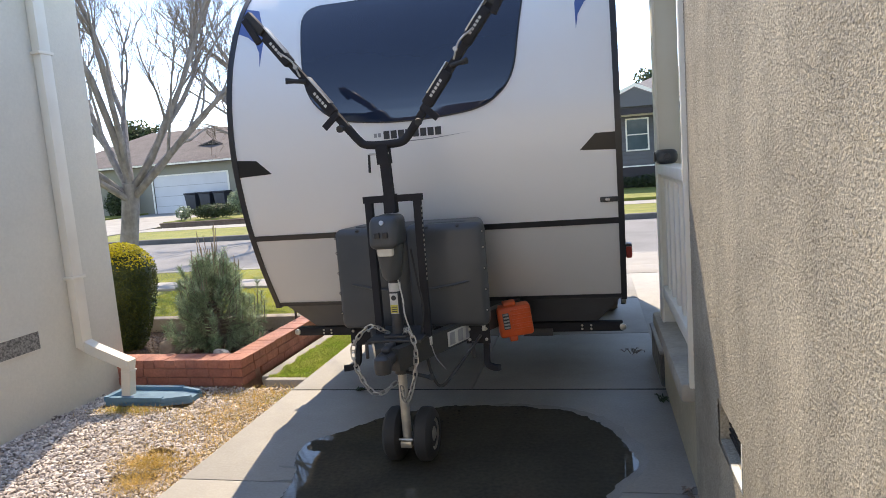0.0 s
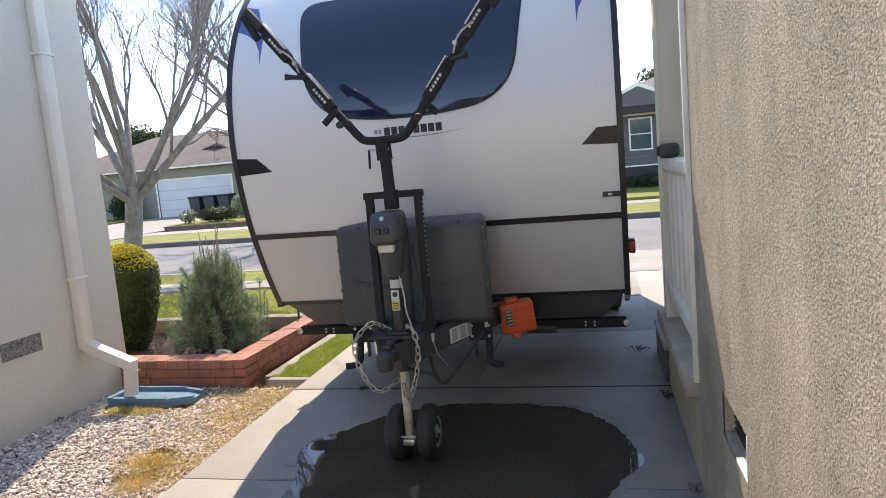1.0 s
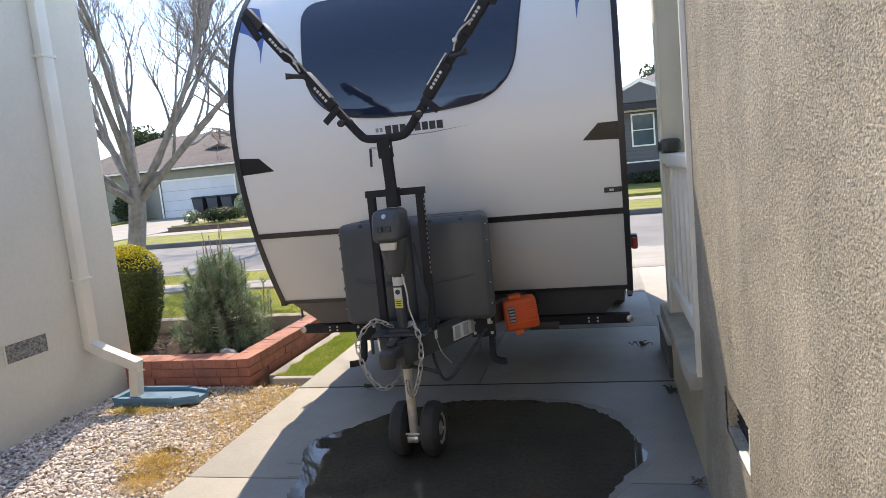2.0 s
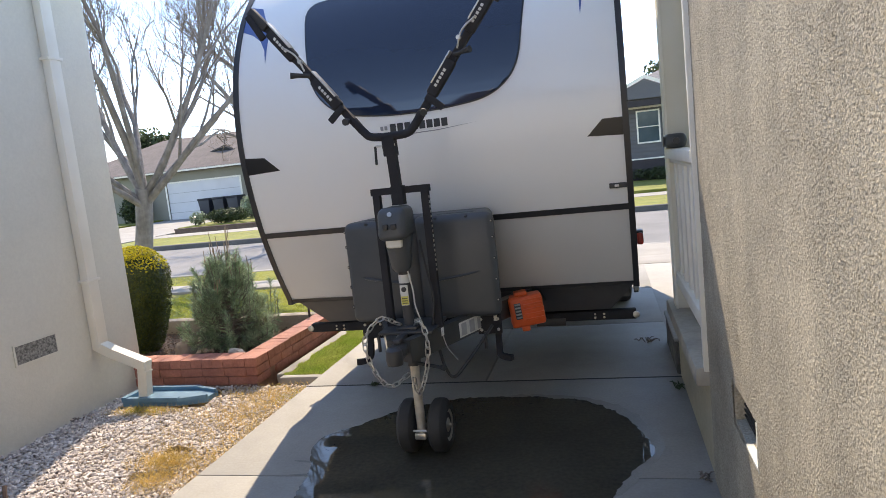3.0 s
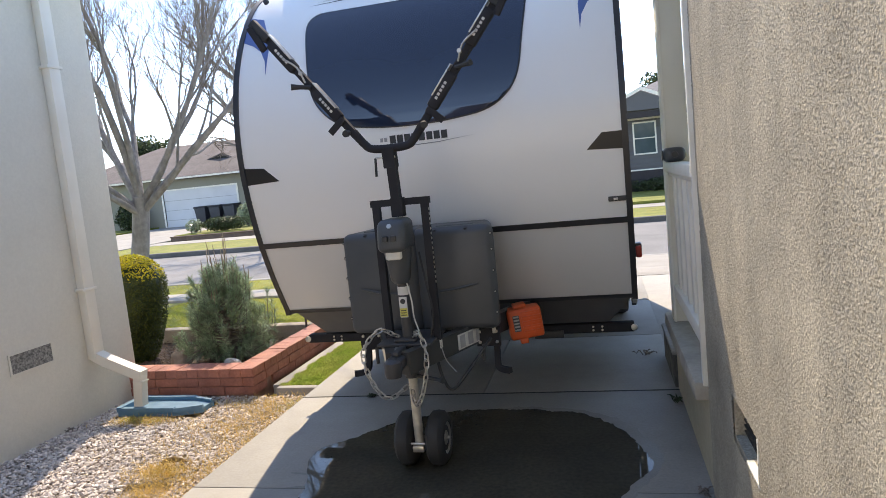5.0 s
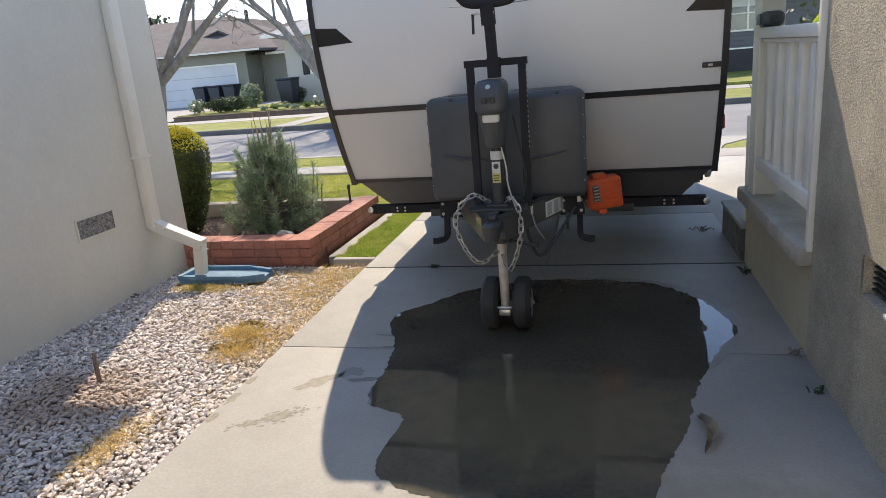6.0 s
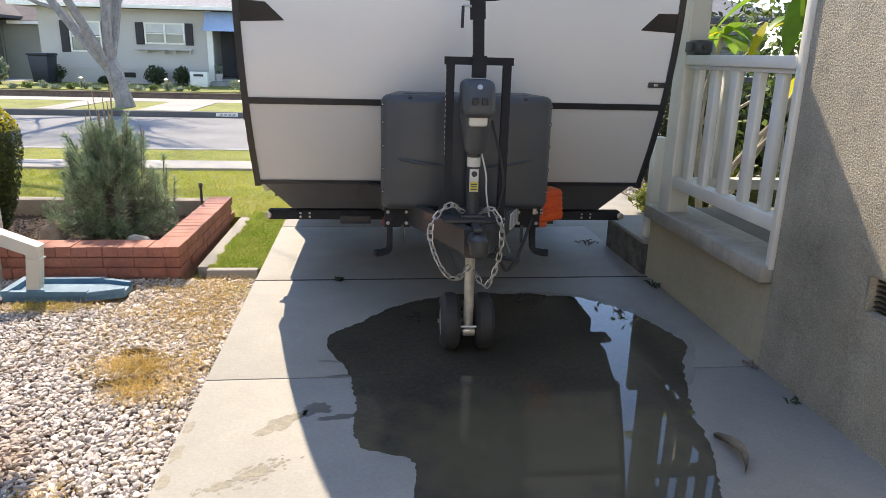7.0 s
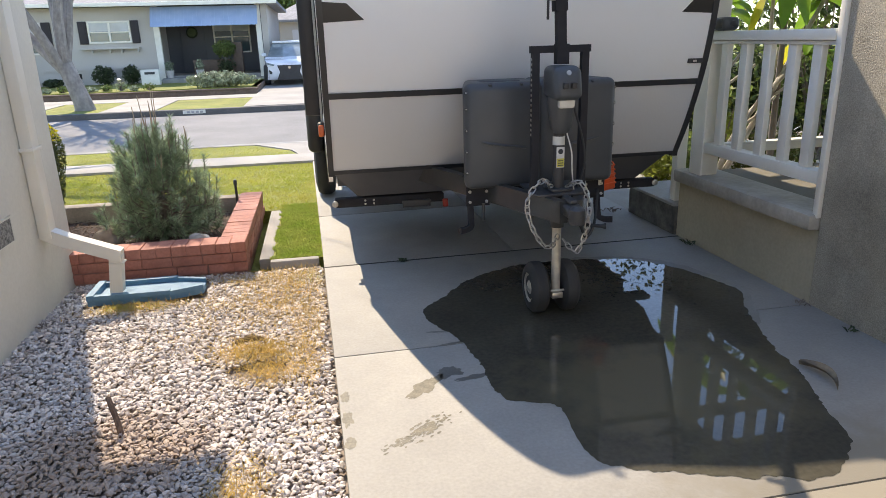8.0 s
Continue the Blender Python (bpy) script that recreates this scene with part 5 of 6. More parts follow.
# clipped round bush
def clipped_bush(at, r, h, seed):
    rg = fresh(seed)
    ob = thing("clipped_bush", at, "tall clipped bush at a house corner, top coloured yellow for sun", "bush")
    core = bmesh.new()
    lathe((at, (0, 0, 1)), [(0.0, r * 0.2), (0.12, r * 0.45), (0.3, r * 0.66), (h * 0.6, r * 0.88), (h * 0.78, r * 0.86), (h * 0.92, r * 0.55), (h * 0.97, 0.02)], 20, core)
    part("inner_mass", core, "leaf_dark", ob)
    def surf(u, a):
        z = u * h
        k = 0.30 + 0.72 * min(u / 0.6, 1) ** 0.55
        if u > 0.72:
            k *= math.sqrt(max(1 - ((u - 0.72) / 0.28) ** 2, 0.0))
        return z, r * k
    C, D, C2, D2 = [], [], [], []
    for i in range(11000):
        u, a = rg.random() ** 0.9, rg.uniform(0, 6.283)
        z, rr = surf(u, a)
        k = rg.uniform(0.90, 1.03) * (1 + 0.05 * noise.noise(Vector((math.cos(a) * 3, math.sin(a) * 3, z * 6))))
        c = (at[0] + math.cos(a) * rr * k, at[1] + math.sin(a) * rr * k, at[2] + z * (0.98 + 0.02 * k))
        d = Vector((math.cos(a), math.sin(a), 0.2 + 2.0 * max(u - 0.7, 0)))
        # top leaves yellow for sun, lower ones dark for shade, by colour
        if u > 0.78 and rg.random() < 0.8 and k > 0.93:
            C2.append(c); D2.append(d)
        else:
            C.append(c); D.append(d)
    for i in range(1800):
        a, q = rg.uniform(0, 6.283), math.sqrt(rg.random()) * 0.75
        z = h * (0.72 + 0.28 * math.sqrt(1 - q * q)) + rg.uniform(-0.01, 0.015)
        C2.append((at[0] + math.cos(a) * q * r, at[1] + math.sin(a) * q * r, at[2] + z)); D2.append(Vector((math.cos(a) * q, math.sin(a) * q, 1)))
    hang(new("foliage", leaves("foliage", C, D, 0.013, "hedge_leaf", rg)), ob)
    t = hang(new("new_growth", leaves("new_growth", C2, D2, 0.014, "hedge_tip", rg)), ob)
    t["label"] = "top leaves coloured yellow for sunlight"


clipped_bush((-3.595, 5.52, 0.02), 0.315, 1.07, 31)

# downspout and splash block
ds = thing("downspout", (-3.0, 4.28, 0.4), "cream painted metal downspout with an elbow at its foot", "downspout")
part("pipe", box((-3.048, 4.225, 0.40), (-2.975, 4.335, 3.60), 0.008), "cream_paint", ds)
bm = bmesh.new()
prism([(-3.045, 0.44), (-2.975, 0.45), (-2.885, 0.405), (-2.585, 0.285), (-2.60, 0.215), (-2.67, 0.235), (-2.92, 0.335), (-3.0, 0.375), (-3.045, 0.40)], "y", 4.235, 4.325, bm)
part("elbow", bm, "cream_paint", ds)
bm = prism([(-2.668, 4.245), (-2.588, 4.245), (-2.588, 4.315), (-2.668, 4.315)], "z", 0.0, 0.245)
for v in bm.verts:
    if v.co.z < 0.1:
        v.co.x -= 0.03
part("outlet", bm, "cream_paint", ds)
for z in (0.965, 2.70):
    part("strap", box((-3.05, 4.205, z - 0.012), (-2.968, 4.355, z + 0.012), 0.004), "cream_paint", ds)
part("joint_band", box((-2.674, 4.240, 0.195), (-2.582, 4.320, 0.205), 0.002), "cream_paint", ds)

sb = thing("splash_block", (-2.55, 4.37, -0.07), "blue plastic splash block under the downspout", "splash block")
bm = bmesh.new()
prism([(-2.84, 4.225), (-2.32, 4.225), (-2.12, 4.30), (-2.12, 4.46), (-2.32, 4.515), (-2.84, 4.515)], "z", -0.075, -0.035, bm)
part("tray", bm, "blue_plastic", sb)
for poly in ([(-2.84, 4.215), (-2.32, 4.215), (-2.32, 4.255), (-2.84, 4.255)], [(-2.84, 4.485), (-2.32, 4.485), (-2.32, 4.525), (-2.84, 4.525)],
             [(-2.841, 4.2145), (-2.795, 4.2145), (-2.795, 4.5255), (-2.841, 4.5255)]):
    part("raised_edge", prism(poly, "z", -0.036, 0.002 if poly[0][0] < -2.8405 else -0.004), "blue_plastic", sb)
for y0, y1, y2, y3 in ((4.215, 4.255, 4.32, 4.295), (4.525, 4.485, 4.42, 4.445)):
    part("raised_lip", prism([(-2.319, y0), (-2.319, y1), (-2.12, y2), (-2.12, y3)], "z", -0.036, -0.010), "blue_plastic", sb)

# white pebbles
rg = fresh(5)
ICO = bmesh.new()
bmesh.ops.create_icosphere(ICO, subdivisions=1, radius=1.0)
ICO.verts.ensure_lookup_table()
IV = np.array([v.co[:] for v in ICO.verts])
IF = np.array([[v.index for v in f.verts] for f in ICO.faces])
ICO.free()


def pebble_field(name, x0, x1, y0, y1, step, size, z, material, label, skip=None):
    VV, FF, k = [], [], 0
    ys = np.arange(y0, y1, step)
    for y in ys:
        for x in np.arange(x0, x1, step):
            px, py = x + rg.uniform(-0.5, 0.5) * step, y + rg.uniform(-0.5, 0.5) * step
            if skip and skip(px, py):
                continue
            s = size * rg.uniform(0.55, 1.35)
            sc = np.array([s * rg.uniform(0.8, 1.5), s * rg.uniform(0.6, 1.0), s * rg.uniform(0.4, 0.75)])
            e = Euler((rg.normal(0, 0.3), rg.normal(0, 0.3), rg.uniform(0, 6.28))).to_matrix()
            pts = (IV * (1 + rg.normal(0, 0.2, (len(IV), 1)))) * sc
            VV.append(pts @ np.array(e).T + np.array([px, py, z + rg.uniform(-0.006, 0.014)]))
            FF.append(IF + k)
            k += len(IV)
    return tagged(new(name, raw(name, np.concatenate(VV).tolist(), np.concatenate(FF).tolist(), material)), label, "gravel", "", "stuff")


def in_hole(x, y):
    return x > edge(y) - 0.012 or (x + 1.67) ** 2 / 0.026 + (y - 3.05) ** 2 / 0.009 < 1 or (x > -2.87 and x < -2.1 and y > 4.18 and y < 4.58)


pebble_field("pebbles", -3.05, -1.19, 0.6, 4.66, 0.0185, 0.0128, -0.080, "pebble", "white and pinkish landscaping pebbles beside the driveway", in_hole)
pebble_field("pebbles", -3.05, -1.20, -1.2, 0.6, 0.05, 0.03, -0.078, "pebble", "white landscaping pebbles along the driveway")
pebble_field("yard_pebbles", 2.4, 4.5, 5.6, 9.3, 0.10, 0.035, 0.005, "pebble", "pale gravel between front garden plants")


def tufts(name, spots, n, length, material, label, category, spread, width=0.0022, flat=0.4, seed=3):
    rg = fresh(seed)
    V, F = [], []
    for _ in range(n):
        c = spots[rg.integers(len(spots))]
        x, y = c[0] + rg.normal(0, c[3]), c[1] + rg.normal(0, c[4])
        if x > edge(y) - 0.01 or x < -3.04 or y > 4.66:
            continue
        a = rg.uniform(0, 6.283)
        L = length * rg.uniform(0.4, 1.3)
        lean = rg.uniform(flat, 1.0)
        d = np.array([math.cos(a) * lean, math.sin(a) * lean, rg.uniform(0.15, 0.7)])
        s = np.array([-math.sin(a), math.cos(a), 0]) * width
        p = np.array([x, y, c[2] + rg.uniform(0, 0.012)])
        k = len(V)
        V += [tuple(p - s), tuple(p + s), tuple(p + d * L)]
        F.append((k, k + 1, k + 2))
    return tagged(new(name, raw(name, V, F, material)), label, category, "", "stuff")


DRY = [(-1.5, 4.35, -0.055, 0.14, 0.22), (-1.75, 4.45, -0.065, 0.2, 0.12), (-1.62, 3.19, -0.055, 0.13, 0.08), (-1.72, 3.24, -0.055, 0.10, 0.06), (-1.6, 2.97, -0.055, 0.08, 0.08), (-1.5, 3.9, -0.065, 0.12, 0.25),
       (-1.85, 3.6, -0.065, 0.25, 0.25), (-2.5, 4.08, -0.065, 0.16, 0.05), (-1.66, 1.95, -0.065, 0.07, 0.14), (-1.40, 3.3, -0.065, 0.05, 0.4), (-1.75, 4.05, -0.065, 0.2, 0.15)]
tufts("dry_grass", DRY, 9800, 0.042, "straw", "dry straw-yellow grass growing through the pebbles", "dry grass", 1)
tufts("green_tufts", [(-2.5, 4.08, -0.065, 0.12, 0.04), (-2.62, 4.1, -0.065, 0.05, 0.03), (-1.4, 4.4, -0.065, 0.06, 0.1)], 420, 0.05, "blade", "small green weeds at the splash block", "weeds", 1, seed=8)
bm = bmesh.new()
bmesh.ops.create_grid(bm, x_segments=26, y_segments=16, size=1.0)
for v in bm.verts:
    r = math.hypot(v.co.x, v.co.y)
    z = 0.045 * math.exp(-((v.co.y - 0.35) / 0.25) ** 2) * max(0, 1 - abs(v.co.x)) - 0.035 * math.exp(-((v.co.y + 0.15) / 0.3) ** 2 - (v.co.x / 0.5) ** 2)
    z += 0.012 * noise.noise(v.co * 5) - 0.02 * r * r
    v.co = Vector((-1.735 + v.co.x * 0.18, 3.37 + v.co.y * 0.105, -0.072 + z))
solo("dirt_mound", bm, "dirt", "dug-up yellow dirt mound with a small burrow", "dirt mound")
sk = thing("broken_stake", (-2.22, 2.56, -0.08), "short broken wooden stake sticking out of pebbles", "stake")
part("rod", tube([(-2.215, 2.555, -0.09), (-2.225, 2.565, -0.01), (-2.258, 2.605, 0.085)], [0.013, 0.013, 0.012], seg=7), "wood_stick", sk)

# grass blades on the lawns
def grass(name, zones, material, label, seed):
    rg = fresh(seed)
    V, F = [], []
    for n, x0, x1, y0, y1, L, w in zones:
        for _ in range(n):
            x, y = rg.uniform(x0, x1), rg.uniform(y0, y1)
            if y < 9.4 and x > edge(y) + 0.015:
                continue
            if y > 9.7 and x > -1.75 - max(0, (y - 10.1)):
                continue
            tuft = 0.55 + 0.9 * (0.5 + noise.noise(Vector((x * 7, y * 7, seed))))
            out = min(x - x0, x1 - x, y - y0)
            if out < 0.03 and noise.noise(Vector((x * 11, y * 11, 3.0))) < 0.02:
                continue
            a, l = rg.uniform(0, 6.283), L * tuft * rg.uniform(0.6, 1.3)
            d = (math.cos(a) * l * 0.7, math.sin(a) * l * 0.7, l)
            z = -0.036 if y < 9.4 else -0.016
            k = len(V)
            V += [(x - math.sin(a) * w, y + math.cos(a) * w, z), (x + math.sin(a) * w, y - math.cos(a) * w, z), (x + d[0], y + d[1], z + d[2])]
            F.append((k, k + 1, k + 2))
    return tagged(new(name, raw(name, V, F, material)), label, "grass", "", "stuff")


grass("grass", [(90000, -5.6, -1.30, 6.40, 9.03, 0.020, 0.0020), (14000, -7.0, -1.7, 9.72, 10.82, 0.018, 0.0020)], "blade", "short green and yellowish lawn grass in the sun", 9)
grass("grass_strip", [(30000, -1.70, -1.285, 4.78, 6.60, 0.019, 0.0032)], "green_blade", "ragged bright green grass strip beside the driveway", 10)

# small things lying on the driveway
bm = bmesh.new()
rows = []
for i in range(13):
    t = i / 12
    w = 0.024 * math.sin(math.pi * (0.08 + 0.9 * t)) ** 0.8
    c = Vector((0.925 + 0.055 * math.sin(t * 2.6) - 0.03 * t, 2.335 - 0.26 * t, 0.004 + 0.03 * t * (1 - t) * 2))
    rows.append([bm.verts.new(c + Vector((dx * w, dx * w * 0.5, abs(dx) * 0.022 + dz))) for dx, dz in ((-1, 0.003), (0, 0.005), (1, 0.003), (0, 0.0))])
for a, b in zip(rows, rows[1:]):
    for j in range(4):
        bm.faces.new((a[j], a[(j + 1) % 4], b[(j + 1) % 4], b[j]))
bm.faces.new(rows[0]); bm.faces.new(rows[-1])
bmesh.ops.recalc_face_normals(bm, faces=bm.faces)
solo("dead_leaf", bm, "brown_leaf", "long curled brown dead leaf on the driveway", "leaf")


def litter(name, at, n, size, material, label, seed):
    rg = fresh(seed)
    bm = bmesh.new()
    for _ in range(n):
        a = rg.uniform(0, 6.28)
        p = Vector(at) + Vector((rg.normal(0, size * 0.6), rg.normal(0, size * 0.6), 0.004))
        q = p + Vector((math.cos(a) * size, math.sin(a) * size, rg.uniform(0.0, size * 0.9)))
        tube([p, (p + q) / 2 + Vector((0, 0, size * 0.25)), q], [0.003, 0.005, 0.001], bm, 4)
    return solo(name, bm, material, label, "litter")


litter("dry_twigs", (1.27, 5.33, 0.0), 16, 0.045, "twig", "dry twigs and leaves blown against the step", 3)
litter("joint_weed", (-0.74, 4.41, 0.0), 60, 0.018, "leaf_dark", "small dark weed growing in a concrete joint", 5)
litter("wall_weed", (1.43, 3.0, 0.0), 10, 0.03, "twig", "small dry leaves at the foot of the wall", 6)
litter("wall_weed", (1.42, 4.25, 0.0), 16, 0.04, "leaf_dark", "small dark weeds at the foot of the porch", 7)
litter("wall_weed", (1.43, 2.62, 0.0), 8, 0.03, "leaf_dark", "small dark weeds at the foot of the wall", 8)
litter("wall_litter", (-3.0, 3.9, -0.06), 10, 0.03, "twig", "dry bits at the foot of the cream wall", 9)

# ---- porch-side plants ----
def broad_leaf(bm, base, d, L, w, droop, rg):
    d = Vector(d).normalized()
    s = d.cross(Vector((0, 0, 1))).normalized()
    rows = []
    n = 9
    for i in range(n + 1):
        t = i / n
        c = Vector(base) + d * L * t + Vector((0, 0, -droop * t * t * L))
        ww = w * math.sin(math.pi * min(0.06 + 0.92 * t, 0.99)) ** 0.75
        rows.append([bm.verts.new(c + s * k * ww + Vector((0, 0, 0.25 * abs(k) * ww + 0.03 * ww * math.sin(t * 14 + k * 3)))) for k in (-1, -0.5, 0, 0.5, 1)])
    for a, b in zip(rows, rows[1:]):
        for j in range(4):
            bm.faces.new((a[j], a[j + 1], b[j + 1], b[j]))


def frangipani(at, seed, tops):
    rg = fresh(seed)
    ob = thing("frangipani", at, "pale-stemmed frangipani with broad green and yellow leaves", "shrub")
    stems = bmesh.new()
    for top in tops:
        mid = Vector(at).lerp(Vector(top), 0.5) + Vector(rg.normal(0, 0.12, 3))
        tube(curve_pts([at, mid, top], 5), [0.032 - 0.014 * i / 10 for i in range(11)], stems, 8)
        for _ in range(2):
            b = mid + Vector((rg.normal(0, 0.3), rg.normal(0, 0.2), rg.uniform(0.2, 0.5)))
            tube([mid, mid.lerp(b, 0.5) + Vector((0, 0, -0.03)), b], [0.018, 0.015, 0.012], stems, 7)
    part("stem", stems, "pale_stem", ob)
    for top in tops:
        for k in range(9):
            a = rg.uniform(0, 6.283)
            bm = bmesh.new()
            broad_leaf(bm, Vector(top) + Vector((0, 0, rg.uniform(-0.06, 0.03))), (math.cos(a), math.sin(a), rg.uniform(-0.2, 0.9)), rg.uniform(0.25, 0.45), rg.uniform(0.05, 0.085), rg.uniform(0.3, 1.1), rg)
            part("leaf", bm, "big_leaf_yellow" if rg.random() < 0.22 else "big_leaf", ob)


frangipani((2.35, 5.55, 0.0), 41, [(2.98, 5.25, 1.34), (2.30, 5.5, 1.72), (3.15, 5.3, 1.80)])
frangipani((3.7, 6.6, 0.0), 43, [(3.4, 6.4, 1.9), (4.1, 6.8, 2.3)])
bl = thing("banana_plant", (2.75, 5.25, 0.0), "young banana plant with broad hanging green and yellow leaves", "plant")
part("stem", tube(curve_pts([(2.85, 5.40, 0.0), (2.83, 5.38, 1.0), (2.78, 5.30, 1.9)], 4), [0.035 - 0.002 * i for i in range(9)], seg=8), "twig", bl)
rgl = fresh(44)
for base, d, L, w, droop, m in (((2.78, 5.28, 2.05), (-0.25, -0.25, -0.9), 0.50, 0.075, 0.1, "big_leaf"), ((2.80, 5.26, 2.05), (0.05, -0.3, -0.8), 0.48, 0.085, 0.1, "big_leaf"),
                                ((2.50, 5.22, 1.80), (-0.4, -0.1, -0.8), 0.30, 0.05, 0.2, "big_leaf_yellow"), ((2.80, 5.3, 1.95), (0.9, -0.2, 0.3), 0.75, 0.10, 0.9, "big_leaf"),
                                ((2.78, 5.3, 1.95), (-0.6, 0.5, 0.5), 0.7, 0.10, 0.8, "big_leaf"), ((1.98, 5.32, 1.72), (-0.8, -0.2, 0.5), 0.36, 0.035, 0.5, "big_leaf_yellow"), ((2.0, 5.34, 1.80), (-0.75, 0.1, 0.75), 0.34, 0.03, 0.6, "big_leaf")):
    bm = bmesh.new()
    broad_leaf(bm, base, d, L, w, droop, rgl)
    part("leaf", bm, m, bl)


def shrub(name, at, radii, n, size, material, label, seed, category="shrub", shell=0.45):
    rg = fresh(seed)
    ob = thing(name, at, label, category)
    stems = bmesh.new()
    for _ in range(9):
        a = rg.uniform(0, 6.28)
        tube([at, (at[0] + math.cos(a) * radii[0] * 0.5, at[1] + math.sin(a) * radii[1] * 0.5, at[2] + radii[2] * rg.uniform(0.7, 1.5))], [0.02, 0.006], stems, 5)
    part("stem", stems, "twig", ob)
    C, D = clump(rg, n, (at[0], at[1], at[2] + radii[2] * 0.95), radii, shell)
    C = [(x, y, max(z, at[2] + 0.01)) for x, y, z in C]
    hang(new("foliage", leaves("foliage", C, D, size, material, rg)), ob)
    return ob


shrub("leafy_shrub", (4.5, 8.0, 0), (1.3, 0.7, 0.72), 6000, 0.05, "leaf_dark", "dense dark green shrub behind the porch", 51)
shrub("leafy_shrub", (3.1, 7.7, 0), (0.9, 0.6, 0.66), 5000, 0.045, "leaf_dark", "dense dark green shrub in the front bed", 52)
shrub("leafy_shrub", (2.6, 6.3, 0), (0.3, 0.3, 0.28), 1600, 0.03, "leaf_mid", "low bright green plant beside the step", 53)
shrub("leafy_shrub", (3.2, 5.9, 0), (0.5, 0.35, 0.3), 1800, 0.03, "hedge_leaf", "low yellow-green plant beside the porch", 54)
shrub("leafy_shrub", (2.75, 6.15, 0), (0.30, 0.24, 0.52), 520, 0.045, "bright_leaf", "loose yellow-green plant in sun beside the porch", 57)
shrub("leafy_shrub", (2.28, 6.45, 0), (0.22, 0.3, 0.16), 700, 0.035, "bright_leaf", "low yellow-green plant in sun at the bed edge", 58)
shrub("leafy_shrub", (2.75, 7.8, 0), (0.75, 0.5, 0.98), 700, 0.05, "leaf_dark", "tall loose dark green shrub in the front bed", 59)
shrub("leafy_shrub", (3.9, 8.0, 0), (1.0, 0.6, 1.25), 1000, 0.05, "leaf_dark", "tall loose dark green shrub behind the porch", 60)
shrub("leafy_shrub", (4.6, 7.0, 0), (1.5, 0.7, 1.75), 3000, 0.06, "leaf_mid", "tall sunlit shrub rising behind the porch", 61)
shrub("leafy_shrub", (6.2, 7.4, 0), (1.5, 1.0, 1.6), 6000, 0.055, "leaf_dark", "large dark green shrub at the house front", 55)

# ---- trees ----
def bare_tree(name, at, trunk_r, fork, height, spread, seed, label, limbs=9, lean=(0, 0), levels=4, stout=1.0):
    rg = fresh(seed)
    ob = thing(name, at, label, "tree")
    at = Vector(at)
    top = at + Vector((lean[0], lean[1], fork))
    trunk = bmesh.new()
    tube(curve_pts([at - Vector((0, 0, 0.1)), at + Vector((0, 0, 0.12)), at.lerp(top, 0.55) + Vector((0.02, 0, 0)), top], 4),
         [trunk_r * k for k in (1.5, 1.4, 1.3, 1.22, 1.15, 1.1, 1.06, 1.03, 1.0, 0.99, 0.98, 0.97, 0.96)], trunk, 14)
    small = bmesh.new()

    def grow(p, d, L, r, level, big):
        pts, rs = [p], [r]
        n = 5
        for i in range(n):
            d = (d + Vector(rg.normal(0, 0.13 if level else 0.10, 3)) + Vector((0, 0, 0.055))).normalized()
            pts.append(pts[-1] + d * L / n)
            rs.append(r * (1 - 0.62 * (i + 1) / n))
        tube(pts, rs, big if level < 2 else small, 8 if level == 0 else 5 if level == 1 else 3, caps=level == 0)
        if level >= levels:
            return
        kids = (7, 6, 5, 4)[level]
        for j in range(kids):
            t = rg.uniform(0.25, 1.0)
            k = min(int(t * n), n - 1)
            q = pts[k].lerp(pts[k + 1], t * n - k)
            side = Vector(rg.normal(0, 1, 3)).normalized()
            dd = (d * 0.9 + side * rg.uniform(0.45, 0.85) + Vector((0, 0, 0.25))).normalized()
            grow(q, dd, L * rg.uniform(0.38, 0.60), max(rs[k] * 0.48, 0.0035), level + 1, big)

    for i in range(limbs):
        a = 2 * math.pi * i / limbs + rg.uniform(-0.3, 0.3)
        out = rg.uniform(0.2, 1.0) * spread
        d = Vector((math.cos(a) * out, math.sin(a) * out, 1)).normalized()
        p = top - Vector((0, 0, rg.uniform(0.0, 0.35)))
        bl = bmesh.new()
        grow(p, d, (height - fork) * rg.uniform(0.55, 0.8), trunk_r * stout * rg.uniform(0.34, 0.5), 0, bl)
        part("limb", bl, "bark", ob)
    part("trunk", trunk, "bark", ob, "pale grey bark")
    tagged(part("twig", small, "twig", ob), kind="stuff")
    return ob


bare_tree("street_tree", (-7.45, 10.35, -0.02), 0.150, 1.72, 8.2, 1.25, 62, "bare pale-barked tree with upswept limbs on the grass strip", 12, (0.33, 0.0), 4, 1.05)
bare_tree("street_tree", (-7.11, 18.62, 0.0), 0.20, 1.15, 8.5, 0.62, 67, "large bare pale-barked tree beyond the street", 6, (-0.28, 0.0), 4, 1.4)


def leafy_tree(at, h, r, seed, label, material="leaf_dark", size=0.16, n=5000):
    rg = fresh(seed)
    ob = thing("leafy_tree", at, label, "tree")
    trunk = bmesh.new()
    top = Vector(at) + Vector((0, 0, h * 0.55))
    tube([at, Vector(at).lerp(top, 0.5) + Vector((0.1, 0, 0)), top], [0.28, 0.22, 0.15], trunk, 8)
    C, D = [], []
    for k in range(9):
        a = rg.uniform(0, 6.28)
        c = (at[0] + math.cos(a) * r * 0.6 * rg.random(), at[1] + math.sin(a) * r * 0.6, at[2] + h * rg.uniform(0.55, 0.9))
        tube([top, c], [0.12, 0.04], trunk, 6)
        c2, d2 = clump(rg, n // 9, c, (r * 0.5, r * 0.5, h * 0.17), 0.2)
        C += c2; D += d2
    part("trunk", trunk, "twig", ob)
    hang(new("crown", leaves("crown", C, D, size, material, rg)), ob)


